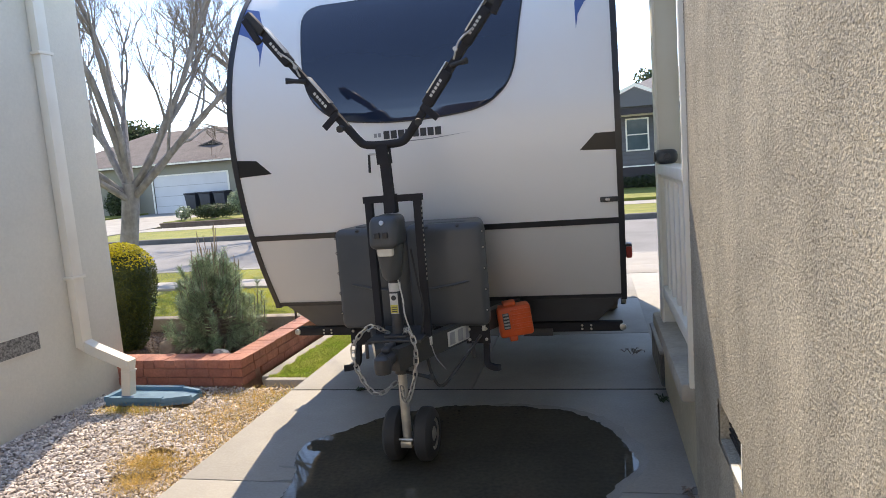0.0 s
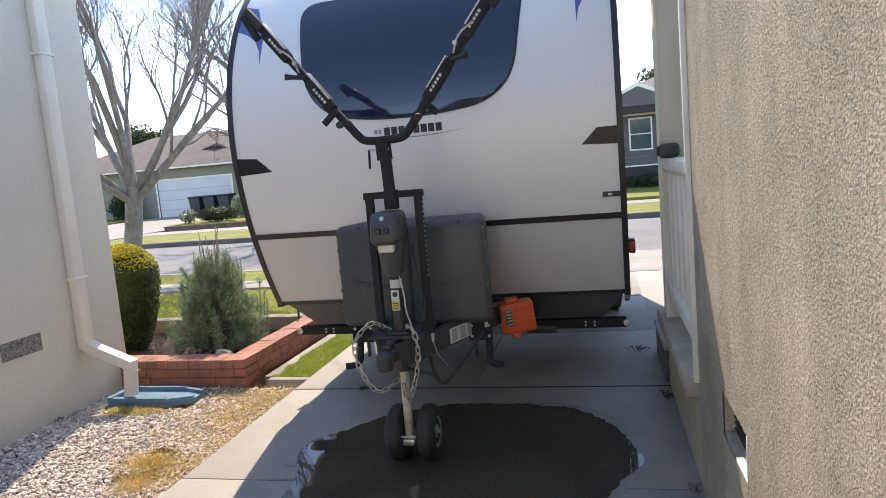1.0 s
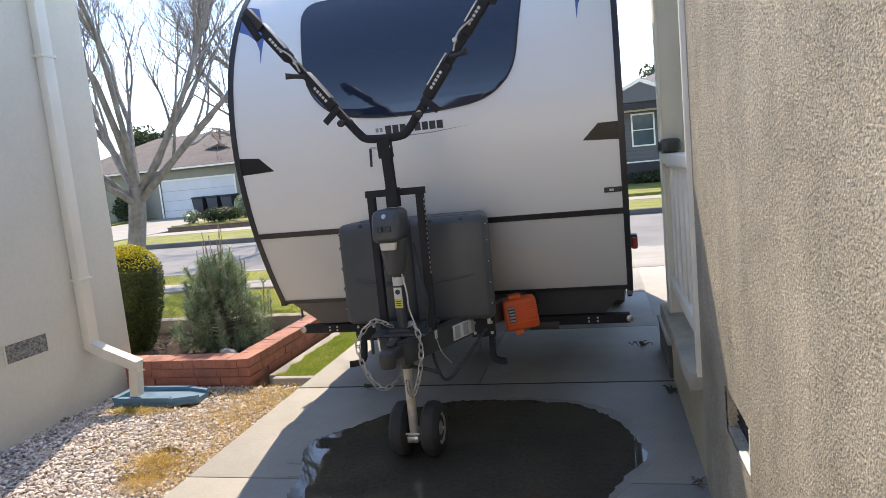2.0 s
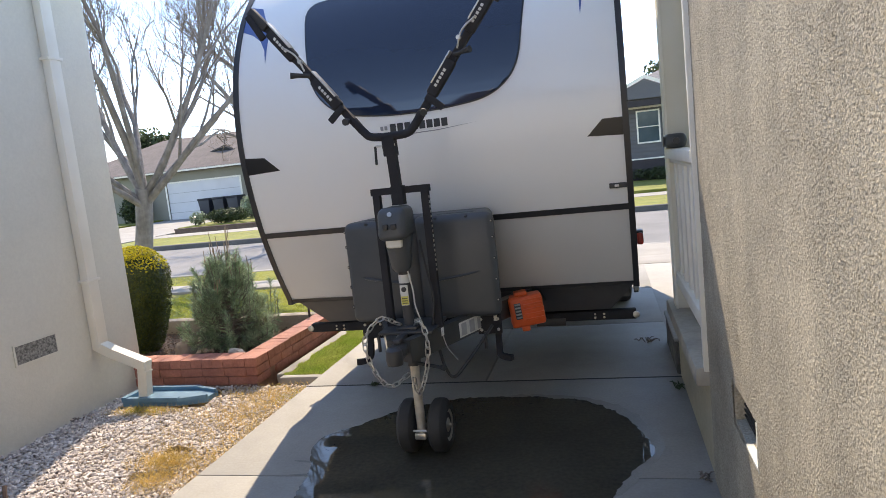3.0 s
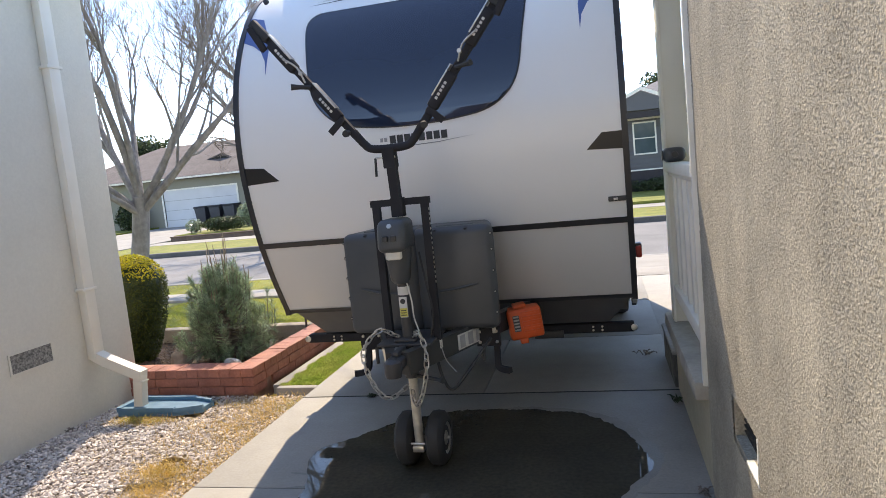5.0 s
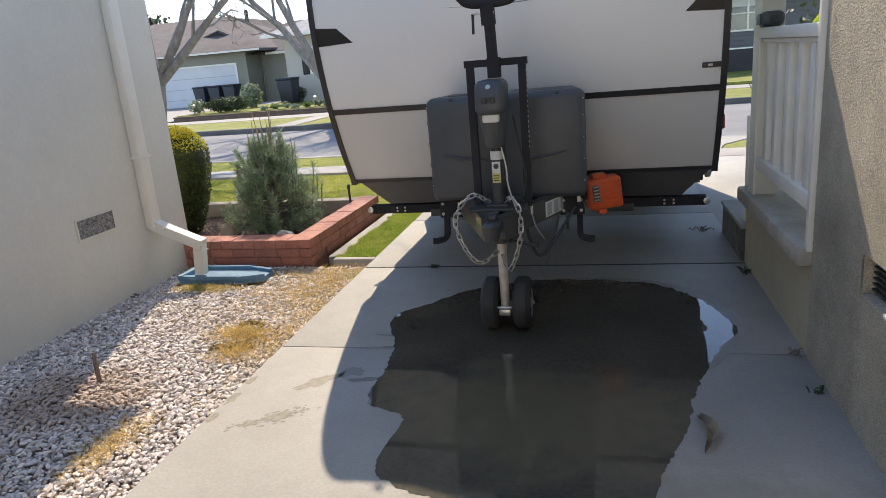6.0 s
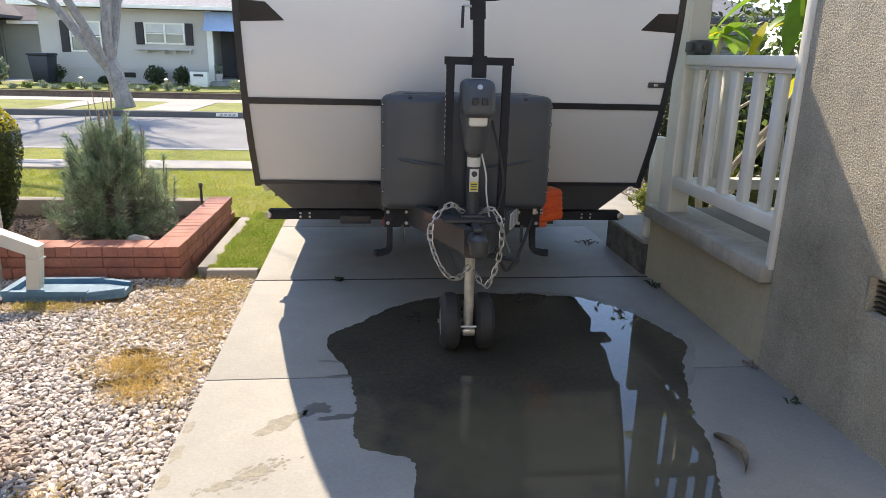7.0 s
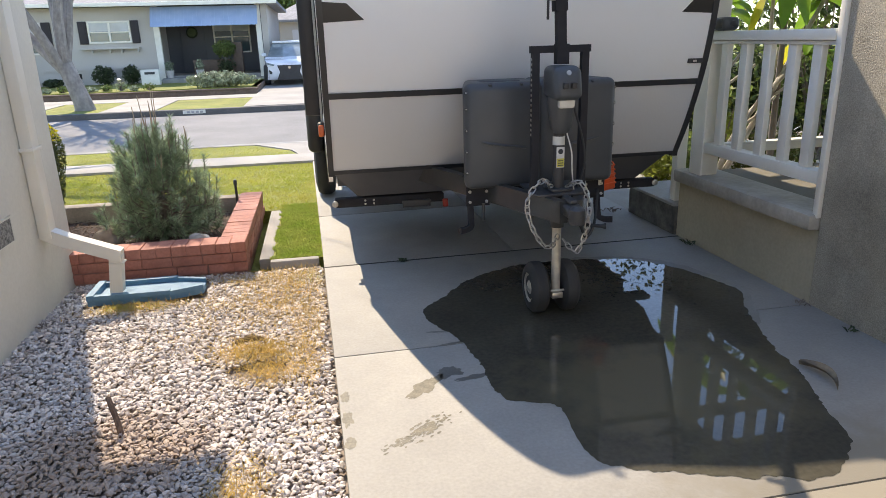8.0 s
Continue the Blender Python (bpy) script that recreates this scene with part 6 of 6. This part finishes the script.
leafy_tree((-15.5, 44, 0), 8.0, 3.6, 71, "leafy evergreen tree behind the far houses", "leaf_dark")
leafy_tree((-30, 42, 0), 6.0, 2.5, 72, "dark evergreen tree behind the olive house")
leafy_tree((5.0, 46, 0), 6.4, 2.6, 73, "dark evergreen tree behind the grey house")
leafy_tree((-2.5, 50, 0), 6.0, 4.0, 74, "leafy tree behind a far garage", "leaf_mid")
leafy_tree((-8, 52, 0), 6.5, 4.0, 76, "leafy tree behind the white house", "leaf_mid")

# ---- houses across the street ----
def window_unit(x0, x1, z0, z1, y, parent, mull=1, blind=0.0):
    """A framed sash window on a wall that faces -y."""
    w = part("window", box((x0, y - 0.03, z0), (x1, y - 0.004, z1)), "far_glass", parent)
    f = 0.06
    for lo, hi in (((x0 - f, z0 - f), (x1 + f, z0)), ((x0 - f, z1), (x1 + f, z1 + f)), ((x0 - f, z0), (x0, z1)), ((x1, z0), (x1 + f, z1))):
        part("frame", box((lo[0], y - 0.07, lo[1]), (hi[0], y - 0.002, hi[1]), 0.004), "white_paint", w)
    for i in range(mull):
        x = x0 + (x1 - x0) * (i + 1) / (mull + 1)
        part("mullion", box((x - 0.035, y - 0.065, z0), (x + 0.035, y - 0.031, z1), 0.003), "white_paint", w)
    zm = (z0 + z1) / 2
    part("sash_bar", box((x0, y - 0.055, zm - 0.02), (x1, y - 0.032, zm + 0.02), 0.003), "white_paint", w)
    if blind:
        part("blind", box((x0, y - 0.036, z1 - (z1 - z0) * blind), (x1, y - 0.031, z1)), "blind", w)
    return w


def roof_hip(x0, x1, y0, y1, z, ridge, inset, thick=0.12):
    """A hipped roof with an eave board's thickness."""
    bm = bmesh.new()
    ym = (y0 + y1) / 2
    e = [bm.verts.new(p) for p in ((x0, y0, z), (x1, y0, z), (x1, y1, z), (x0, y1, z))]
    g = [bm.verts.new(p) for p in ((x0, y0, z + thick), (x1, y0, z + thick), (x1, y1, z + thick), (x0, y1, z + thick))]
    r = [bm.verts.new((x0 + inset, ym, ridge)), bm.verts.new((x1 - inset, ym, ridge))]
    bm.faces.new(e[::-1])
    for i in range(4):
        bm.faces.new((e[i], e[(i + 1) % 4], g[(i + 1) % 4], g[i]))
    bm.faces.new((g[0], g[1], r[1], r[0])); bm.faces.new((g[2], g[3], r[0], r[1]))
    bm.faces.new((g[1], g[2], r[1])); bm.faces.new((g[3], g[0], r[0]))
    bmesh.ops.recalc_face_normals(bm, faces=bm.faces)
    return bm


# olive house with garage
oh = thing("olive_house", (-20, 36, 0), "olive stucco house with brown hipped roof and white garage door", "house")
part("garage_wall", box((-29.3, 33, 0), (-22.35, 33.25, 2.78)), "olive_wall", oh)
part("garage_wall", box((-17.65, 33, 0), (-17.0, 33.25, 2.78)), "olive_wall", oh)
part("garage_header", box((-22.35, 33, 2.26), (-17.65, 33.25, 2.78)), "olive_wall", oh)
gd = part("garage_door", box((-22.3, 33.06, 0.04), (-17.7, 33.12, 2.2)), "garage_paint", oh, "white garage door")
for z in (0.56, 1.1, 1.64):
    part("panel_groove", box((-22.3, 33.05, z - 0.012), (-17.7, 33.058, z + 0.012)), "grey_mark", gd)
for x0, x1, z0, z1 in ((-22.4, -22.3, 0.03, 2.28), (-17.7, -17.6, 0.03, 2.28), (-22.3, -17.7, 2.2, 2.28)):
    part("door_trim", box((x0, 32.98, z0), (x1, 33.0, z1)), "white_paint", oh)
part("garage_side", box((-17.25, 33.25, 0), (-17.0, 35.0, 2.62)), "olive_wall", oh)
part("side_wing", box((-17.0, 34.6, 0), (-13.6, 42, 2.58)), "olive_wall", oh)
part("body", box((-29.3, 33.25, 0), (-17.26, 42, 2.76)), "olive_wall", oh)
part("garage_roof", roof_hip(-29.6, -15.9, 32.5, 42.5, 2.78, 4.98, 4.3), "shingle", oh, "brown shingle roof")
part("wing_roof", roof_hip(-19.5, -13.3, 34.2, 43.0, 2.60, 4.45, 2.6), "shingle", oh)
part("fascia", box((-29.62, 32.46, 2.80), (-15.88, 32.50, 2.89)), "cream_paint", oh)
part("fascia", box((-16.46, 34.16, 2.56), (-13.28, 34.20, 2.70)), "cream_paint", oh)
gb = part("upper_gable", prism([(-21.8, 3.9), (-19.4, 3.9), (-20.4, 4.84)], "y", 39.0, 44.0), "white_wall", oh, "pale gable end with a louvre")
part("louvre", box((-20.55, 38.97, 4.2), (-20.2, 39.0, 4.5)), "grey_wall", gb)
part("gable_roof", prism([(-25.5, 4.42), (-20.4, 4.95), (-19.2, 3.98), (-19.2, 3.88), (-20.4, 4.84), (-25.5, 4.32)], "y", 38.7, 44.2), "shingle", oh)
dm = part("roof_vent", prism([(-20.5, 3.72), (-18.5, 3.72), (-19.3, 4.08)], "y", 34.6, 36.5), "shingle", oh)
part("vent_louvre", prism([(-20.2, 3.74), (-18.8, 3.74), (-19.35, 4.0)], "y", 34.58, 34.61), "dark_hollow", dm)
part("chimney", tube([(-19.6, 38.5, 4.5), (-19.6, 38.5, 5.3)], 0.12), "dark_hollow", oh)
part("downpipe", box((-16.95, 34.5, 0.05), (-16.87, 34.58, 2.55)), "olive_wall", oh)

oh.matrix_basis = Matrix.Translation((-1.05, 0, -0.15)) @ oh.matrix_basis

# white house with blue awning
wh = thing("white_house", (-8, 30, 0), "warm white stucco house with dark shutters and blue awning", "house")
part("front_wall", box((-12.35, 27.0, 0), (-6.42, 27.25, 2.85)), "white_wall", wh)
part("left_wall", box((-12.35, 27.25, 0), (-12.1, 36, 2.85)), "white_wall", wh)
part("porch_back_wall", box((-6.42, 29.2, 0), (-2.55, 29.4, 2.85)), "grey_wall", wh)
part("porch_side_wall", box((-6.65, 27.25, 0), (-6.42, 29.2, 2.85)), "white_wall", wh)
part("right_wall", box((-2.62, 27.05, 0), (-2.4, 36, 2.85)), "white_wall", wh)
part("back_wall", box((-12.35, 35.8, 0), (-2.4, 36, 2.85)), "white_wall", wh)
part("porch_floor", box((-6.42, 27.0, 0), (-2.62, 29.2, 0.42)), "kerb", wh)
part("plinth_trim", box((-12.37, 26.96, 0.70), (-6.42, 27.0, 0.78)), "white_wall", wh)
part("porch_post", box((-6.42, 26.96, 0.3), (-6.22, 27.12, 2.85)), "white_paint", wh)
part("porch_post", box((-2.82, 26.96, 0.3), (-2.64, 27.12, 2.85)), "white_paint", wh)
part("roof", roof_hip(-13.0, -2.0, 26.4, 36.5, 2.86, 4.7, 4.0), "shingle_white", wh, "pale shingle roof")
part("gutter", box((-13.02, 26.3, 2.84), (-1.98, 26.4, 2.97), 0.01), "white_paint", wh)
aw = part("awning", prism([(26.45, 2.14), (26.48, 2.14), (26.92, 2.80), (26.88, 2.82)], "x", -6.42, -2.72), "awning", wh, "blue slatted awning")
for i in range(24):
    x = -6.40 + i * 0.1540
    part("awning_rib", prism([(26.435, 2.13), (26.45, 2.14), (26.88, 2.82), (26.865, 2.82)], "x", x, x + 0.045), "awning", aw)
window_unit(-11.22, -10.22, 1.36, 2.33, 27.0, wh, 1, 0.45)
window_unit(-8.58, -7.26, 1.69, 2.33, 27.0, wh, 1, 0.45)
for x0, x1, z0, z1 in ((-11.60, -11.29, 1.28, 2.39), (-10.15, -9.85, 1.28, 2.39), (-8.95, -8.66, 1.61, 2.39), (-7.18, -6.91, 1.61, 2.39)):
    sh = part("shutter", box((x0, 26.94, z0), (x1, 26.998, z1), 0.006), "shutter", wh, "dark shutter")
    for i in range(int((z1 - z0) / 0.09)):
        part("slat", box((x0 + 0.04, 26.925, z0 + 0.04 + 0.09 * i), (x1 - 0.04, 26.939, z0 + 0.10 + 0.09 * i)), "shutter", sh)
fb = part("flower_shelf", box((-8.95, 26.75, 1.42), (-6.95, 26.99, 1.48), 0.008), "white_wall", wh)
for x in (-8.6, -8.0, -7.6, -7.05):
    part("bracket", box((x, 26.8, 1.30), (x + 0.05, 26.99, 1.42)), "white_wall", fb)
part("front_door", box((-5.9, 29.14, 0.43), (-5.0, 29.196, 2.45), 0.01), "grey_wall", wh)
part("wreath", lathe(((-5.45, 29.1, 1.95), (0, -1, 0)), [(0, 0.22), (0.06, 0.16)], 16), "leaf_dark", wh)
window_unit(-4.6, -3.3, 1.2, 2.3, 29.2, wh, 1, 0.3)
part("brick_pillar", box((-3.75, 27.0, 0.3), (-3.42, 27.40, 1.55), 0.01), "retaining", wh)
part("porch_low_wall", box((-5.2, 27.0, 0.3), (-3.752, 27.2, 0.95), 0.01), "retaining", wh)
part("step", box((-6.2, 26.2, 0.2), (-5.2, 27.0, 0.36)), "kerb", wh)
part("foundation_vent", box((-9.5, 26.975, 0.42), (-9.1, 26.996, 0.6)), "dark_hollow", wh)
wh.matrix_basis = Matrix.Translation((-0.5, 0, 0)) @ wh.matrix_basis
ps = thing("address_stone", (-6.95, 25.6, 0.2), "pale stone block with a dark plate in front of a house", "stone block")
part("block", box((-7.25, 25.5, 0.19), (-6.65, 25.8, 0.72), 0.02), "white_paint", ps)
part("plate", box((-7.12, 25.488, 0.56), (-6.78, 25.5, 0.64)), "ink", ps)
for x in (-6.5, -5.45):
    pt = thing("flower_pot", (x, 26.7, 0.36), "pale pot with a small plant at the porch step", "flower pot", "porch pots")
    part("pot", lathe(((x, 26.7, 0.36), (0, 0, 1)), [(0, 0.10), (0.22, 0.14), (0.26, 0.15)], 14), "terracotta", pt)
    rgp = fresh(int(-x * 10))
    c, d = clump(rgp, 160, (x, 26.7, 0.78), (0.16, 0.16, 0.22))
    hang(new("plant", leaves("plant", c, d, 0.05, "leaf_grey", rgp)), pt)
topiary = thing("porch_shrub", (-4.5, 26.7, 0.26), "yellow-green rounded shrub on a short stem by the porch", "shrub")
part("stem", tube([(-4.5, 26.7, 0.2), (-4.5, 26.7, 1.2)], [0.04, 0.03]), "twig", topiary)
rgp = fresh(81)
c, d = clump(rgp, 1500, (-4.5, 26.7, 1.33), (0.42, 0.36, 0.30), 0.5)
hang(new("foliage", leaves("foliage", c, d, 0.05, "leaf_mid", rgp)), topiary)
c, d = clump(rgp, 500, (-4.5, 26.75, 0.7), (0.34, 0.3, 0.36), 0.3)
hang(new("undergrowth", leaves("undergrowth", c, d, 0.05, "leaf_dark", rgp)), topiary)
for i, (x, r, h) in enumerate(((-12.3, 0.50, 0.36), (-8.7, 0.42, 0.37), (-7.78, 0.30, 0.35), (-10.4, 0.35, 0.14))):
    shrub("clipped_shrub", (x, 26.4, 0.2), (r, 0.35, h), 1100, 0.05, "leaf_dark", "dark clipped shrub under the house windows", 82 + i)
shrub("silver_hedge", (-4.25, 22.95, 0.18), (1.15, 0.4, 0.26), 2200, 0.055, "leaf_grey", "low silvery hedge behind the brown wall", 90)
shrub("leafy_shrub", (-25.0, 32.2, 0.05), (0.95, 0.6, 0.78), 2200, 0.09, "leaf_dark", "dark green shrub beside a garage door", 96)
shrub("clipped_hedge", (-13.6, 23.2, 0.20), (1.0, 0.4, 0.30), 2400, 0.05, "leaf_dark", "clipped dark hedge beside a driveway", 91)
shrub("flower_clump", (-14.9, 23.2, 0.20), (0.4, 0.3, 0.28), 700, 0.05, "leaf_grey", "brownish flowering clump behind the wall", 92)
shrub("palm_tuft", (-13.6, 25.0, 0.2), (0.45, 0.4, 0.5), 900, 0.09, "leaf_grey", "spiky grey-green shrub on the lawn", 93)
for i in range(14):
    x = -11.9 + i * 0.42
    shrub("border_plant", (x, 22.75 + 0.1 * (i % 3), 0.18), (0.17 + 0.05 * (i % 2), 0.14, 0.09 + 0.03 * (i % 3)), 160, 0.04, ("leaf_grey", "leaf_mid", "leaf_grey")[i % 3], "small border plant along the brown wall", 100 + i)
for x, y in ((-9.9, 22.9), (-7.3, 22.9), (-5.0, 22.9), (-14.9, 22.95)):
    gl = thing("garden_light", (x, y, 0.2), "small metal solar garden light on a spike", "garden light", "garden lights")
    part("spike", tube([(x, y, 0.1), (x, y, 0.44)], 0.012), "steel_black", gl)
    part("cap", lathe(((x, y, 0.44), (0, 0, 1)), [(0, 0.05), (0.08, 0.06), (0.1, 0.08), (0.13, 0.02)], 12), "zinc", gl)

# wheeled bins
def wheeled_bin(at, label):
    ob = thing("wheeled_bin", at, label, "bin", "wheeled bins")
    x, y, z = at
    bm = box((x - 0.33, y - 0.38, z + 0.05), (x + 0.33, y + 0.38, z + 0.95), 0.03)
    for v in bm.verts:
        if v.co.z < z + 0.5:
            v.co.x, v.co.y = x + (v.co.x - x) * 0.8, y + (v.co.y - y) * 0.8
    part("tub", bm, "bin", ob)
    part("lid", box((x - 0.36, y - 0.42, z + 0.95), (x + 0.36, y + 0.42, z + 1.04), 0.035), "bin", ob)
    for s in (-1, 1):
        part("wheel", lathe(((x + s * 0.28, y + 0.34, z + 0.12), (s, 0, 0)), [(0, 0.12), (0.06, 0.12)], 14), "rubber", ob)


for x in (-20.45, -19.58, -18.72):
    wheeled_bin((x, 32.3, 0.03), "dark blue wheeled bin before a garage door")
wheeled_bin((-12.35, 25.9, 0.2), "dark wheeled bin beside a house corner")

# grey house
gh = thing("grey_house", (6, 31, 0), "grey sided house with a front gable and white window", "house")
part("front_wall", box((1.8, 28.0, 0), (16, 28.25, 3.2)), "grey_wall", gh)
part("side_wall", box((1.8, 28.25, 0), (2.05, 38, 3.2)), "grey_wall", gh)
for i in range(13):
    part("siding_board", box((1.78, 27.975, 0.95 + i * 0.17), (16, 27.998, 1.10 + i * 0.17), 0.004), "grey_wall", gh)
part("roof", roof_hip(1.0, 17, 27.2, 39, 3.2, 5.3, 4.5), "shingle_grey", gh, "grey shingle roof")
part("gable", prism([(1.65, 3.3), (4.85, 3.3), (3.25, 4.02)], "y", 27.0, 30.0), "grey_wall", gh)
for a, b in (((1.45, 3.24), (3.25, 4.04)), ((3.25, 4.04), (5.05, 3.24))):
    part("barge_board", prism([a, (a[0], a[1] + 0.13), (b[0], b[1] + 0.13), b], "y", 26.93, 26.99), "white_paint", gh)
part("eave_band", box((1.0, 27.1, 3.02), (17, 27.2, 3.24)), "shutter", gh)
part("eave_trim", box((1.8, 27.90, 2.98), (16, 27.97, 3.06)), "white_paint", gh)
window_unit(2.95, 3.72, 1.68, 2.84, 27.97, gh, 0, 0.0)
window_unit(5.4, 7.2, 1.68, 2.84, 27.97, gh, 1, 0.3)
part("plinth", box((1.75, 27.92, 0), (16, 27.97, 1.0)), "shutter", gh, "dark plinth")
part("plinth_trim", box((1.75, 27.90, 1.0), (16, 27.97, 1.05)), "white_paint", gh)
gh.matrix_basis = Matrix.Translation((-0.98, 0, -0.10)) @ gh.matrix_basis
shrub("low_hedge", (3.0, 27.4, 0.05), (1.6, 0.35, 0.3), 1800, 0.06, "leaf_dark", "dark low hedge before the grey house", 95)
dg = thing("detached_garage", (-0.8, 42, 0), "pale detached garage at the end of a driveway", "garage")
part("wall_shell", box((-3.4, 40, 0), (2.2, 46, 2.5)), "white_wall", dg)
part("door", box((-2.4, 39.94, 0.03), (1.4, 39.995, 2.1)), "garage_paint", dg)
part("roof", roof_hip(-3.8, 2.6, 39.5, 46.5, 2.5, 4.0, 2.6), "shingle_white", dg)
nh = thing("neighbour_house", (-36, 36, 0), "plain house at the end of the row", "house")
part("wall_shell", box((-46, 32, 0), (-33.5, 42, 2.7)), "white_wall", nh)
part("roof", roof_hip(-46.6, -32.9, 31.4, 42.6, 2.7, 4.7, 5), "shingle_grey", nh)
window_unit(-37, -35, 1.0, 2.1, 32.0, nh)


# parked cars
def car(at, label):
    ob = thing("parked_car", at, label, "car", "parked cars")
    x, y, z = at
    L, Hw = 4.6, 0.93
    # outlines in (along, height), front at 0
    low = [(0.06, 0.20), (0.0, 0.50), (0.04, 0.76), (0.25, 0.88), (1.05, 0.98), (4.45, 1.06), (4.6, 0.92), (4.58, 0.45), (4.4, 0.30)]
    bm = prism([(y + a, z + h) for a, h in smooth_poly(low, 0.12, 3)], "x", x - Hw, x + Hw)
    for v in bm.verts:
        k = (v.co.y - y) / L
        nar = 0.80 + 0.20 * min(k / 0.12, 1) if k < 0.12 else 1.0
        if v.co.z > z + 0.9:
            nar *= 0.95
        v.co.x = x + (v.co.x - x) * nar
    bmesh.ops.bevel(bm, geom=[e for e in bm.edges if abs(e.verts[0].co.x - e.verts[1].co.x) < 0.01 and abs(e.verts[0].co.x - x) > 0.5], offset=0.05, segments=2, affect="EDGES")
    body = part("body", bm, "car_paint", ob, "glossy white body")
    cab = [(0.95, 0.95), (1.8, 1.42), (2.4, 1.48), (3.7, 1.44), (4.4, 1.0)]
    bm = prism([(y + a, z + h) for a, h in cab], "x", x - 0.80, x + 0.80)
    for v in bm.verts:
        if v.co.z > z + 1.2:
            v.co.x = x + (v.co.x - x) * 0.80
    part("cabin", bm, "car_glass", ob, "glass cabin, sky reflection put into its pale colour")
    part("roof", box((x - 0.63, y + 1.8, z + 1.43), (x + 0.63, y + 3.7, z + 1.515), 0.04), "car_paint", ob)
    gr = part("grille", prism([(x - 0.42, z + 0.70), (x + 0.42, z + 0.70), (x + 0.34, z + 0.47), (x + 0.46, z + 0.20), (x - 0.46, z + 0.20), (x - 0.34, z + 0.47)], "y", y - 0.03, y + 0.05), "trim_black", ob, "black spindle grille")
    part("emblem", lathe(((x, y - 0.03, z + 0.62), (0, -1, 0)), [(0, 0.055), (0.01, 0.05)], 14), "chrome", gr)
    for s in (-1, 1):
        hl = part("headlight", prism([(x + s * 0.50, z + 0.72), (x + s * 0.82, z + 0.82), (x + s * 0.80, z + 0.74), (x + s * 0.55, z + 0.68)], "y", y + 0.0, y + 0.12), "car_glass", ob)
        part("light_strip", prism([(x + s * 0.54, z + 0.66), (x + s * 0.78, z + 0.70), (x + s * 0.78, z + 0.68), (x + s * 0.56, z + 0.64)], "y", y - 0.012, y + 0.0), "lens_white", hl)
        part("fog_vent", prism([(x + s * 0.60, z + 0.48), (x + s * 0.72, z + 0.56), (x + s * 0.70, z + 0.42), (x + s * 0.62, z + 0.40)], "y", y + 0.0, y + 0.1), "trim_black", ob)
        part("mirror", box((x + s * 0.93 - 0.09, y + 1.35, z + 0.98), (x + s * 0.93 + 0.09, y + 1.5, z + 1.10), 0.03), "car_paint", ob)
        for yy in (0.9, 3.6):
            wl = part("wheel", lathe(((x + s * 0.74, y + yy, z + 0.35), (s, 0, 0)), [(0, 0.35), (0.16, 0.35), (0.2, 0.32), (0.2, 0.22)], 22), "rubber", ob)
            part("rim", lathe(((x + s * 0.93, y + yy, z + 0.35), (s, 0, 0)), [(0, 0.22), (0.012, 0.2), (0.0, 0.05)], 16), "chrome", wl)
    return ob


c1 = car((-2.17, 25.0, 0.03), "white sport utility car parked on a driveway")
copy_thing(c1, Matrix.Translation((-2.0, 31.4, 0.03)))

# ---- driveway slabs ----
SL = {}
def slab(x0, x1, y0, y1):
    key = (round(x1 - x0, 3), round(y1 - y0, 3))
    if key not in SL:
        SL[key] = mesh_of("slab", box((-key[0] / 2, -key[1] / 2, -0.1), (key[0] / 2, key[1] / 2, 0), 0.004, seg=2), "concrete")
    at_piece("slab", SL[key], driveway, (x0 + x1) / 2, (y0 + y1) / 2, 0)


Y = [-9.0, -7.6, -6.1, -4.6, -3.1, -1.6, -0.1, 1.46, 2.94, 4.41, 5.91, 7.41, 8.96]
for a, b in zip(Y, Y[1:]):
    if a < 4.4:
        slab(-1.30, 1.463, a + (0.0035 if a > 1 else 0.007), b - (0.007 if b < 1 or b > 4 else 0.0035))
    else:
        slab(-1.30, 0.106, a + 0.007, b - 0.007)
        slab(0.112, 1.463, a + 0.007, b - 0.007)
JOINT = mesh_of("joint_strip", box((-1.38, -0.0069, -0.06), (1.38, 0.0069, -0.004)), "joint_felt")
for y in Y[6:9] + Y[10:12]:
    at_piece("joint_strip", JOINT, driveway, 0.08, y, 0)
DIRT = mesh_of("joint_dirt", box((-1.38, -0.0095, -0.06), (1.38, 0.0095, 0.0012)), "joint_felt")
at_piece("joint_dirt", DIRT, driveway, 0.08, 4.41, 0)
askew((driveway,), -1.302, 4.4)
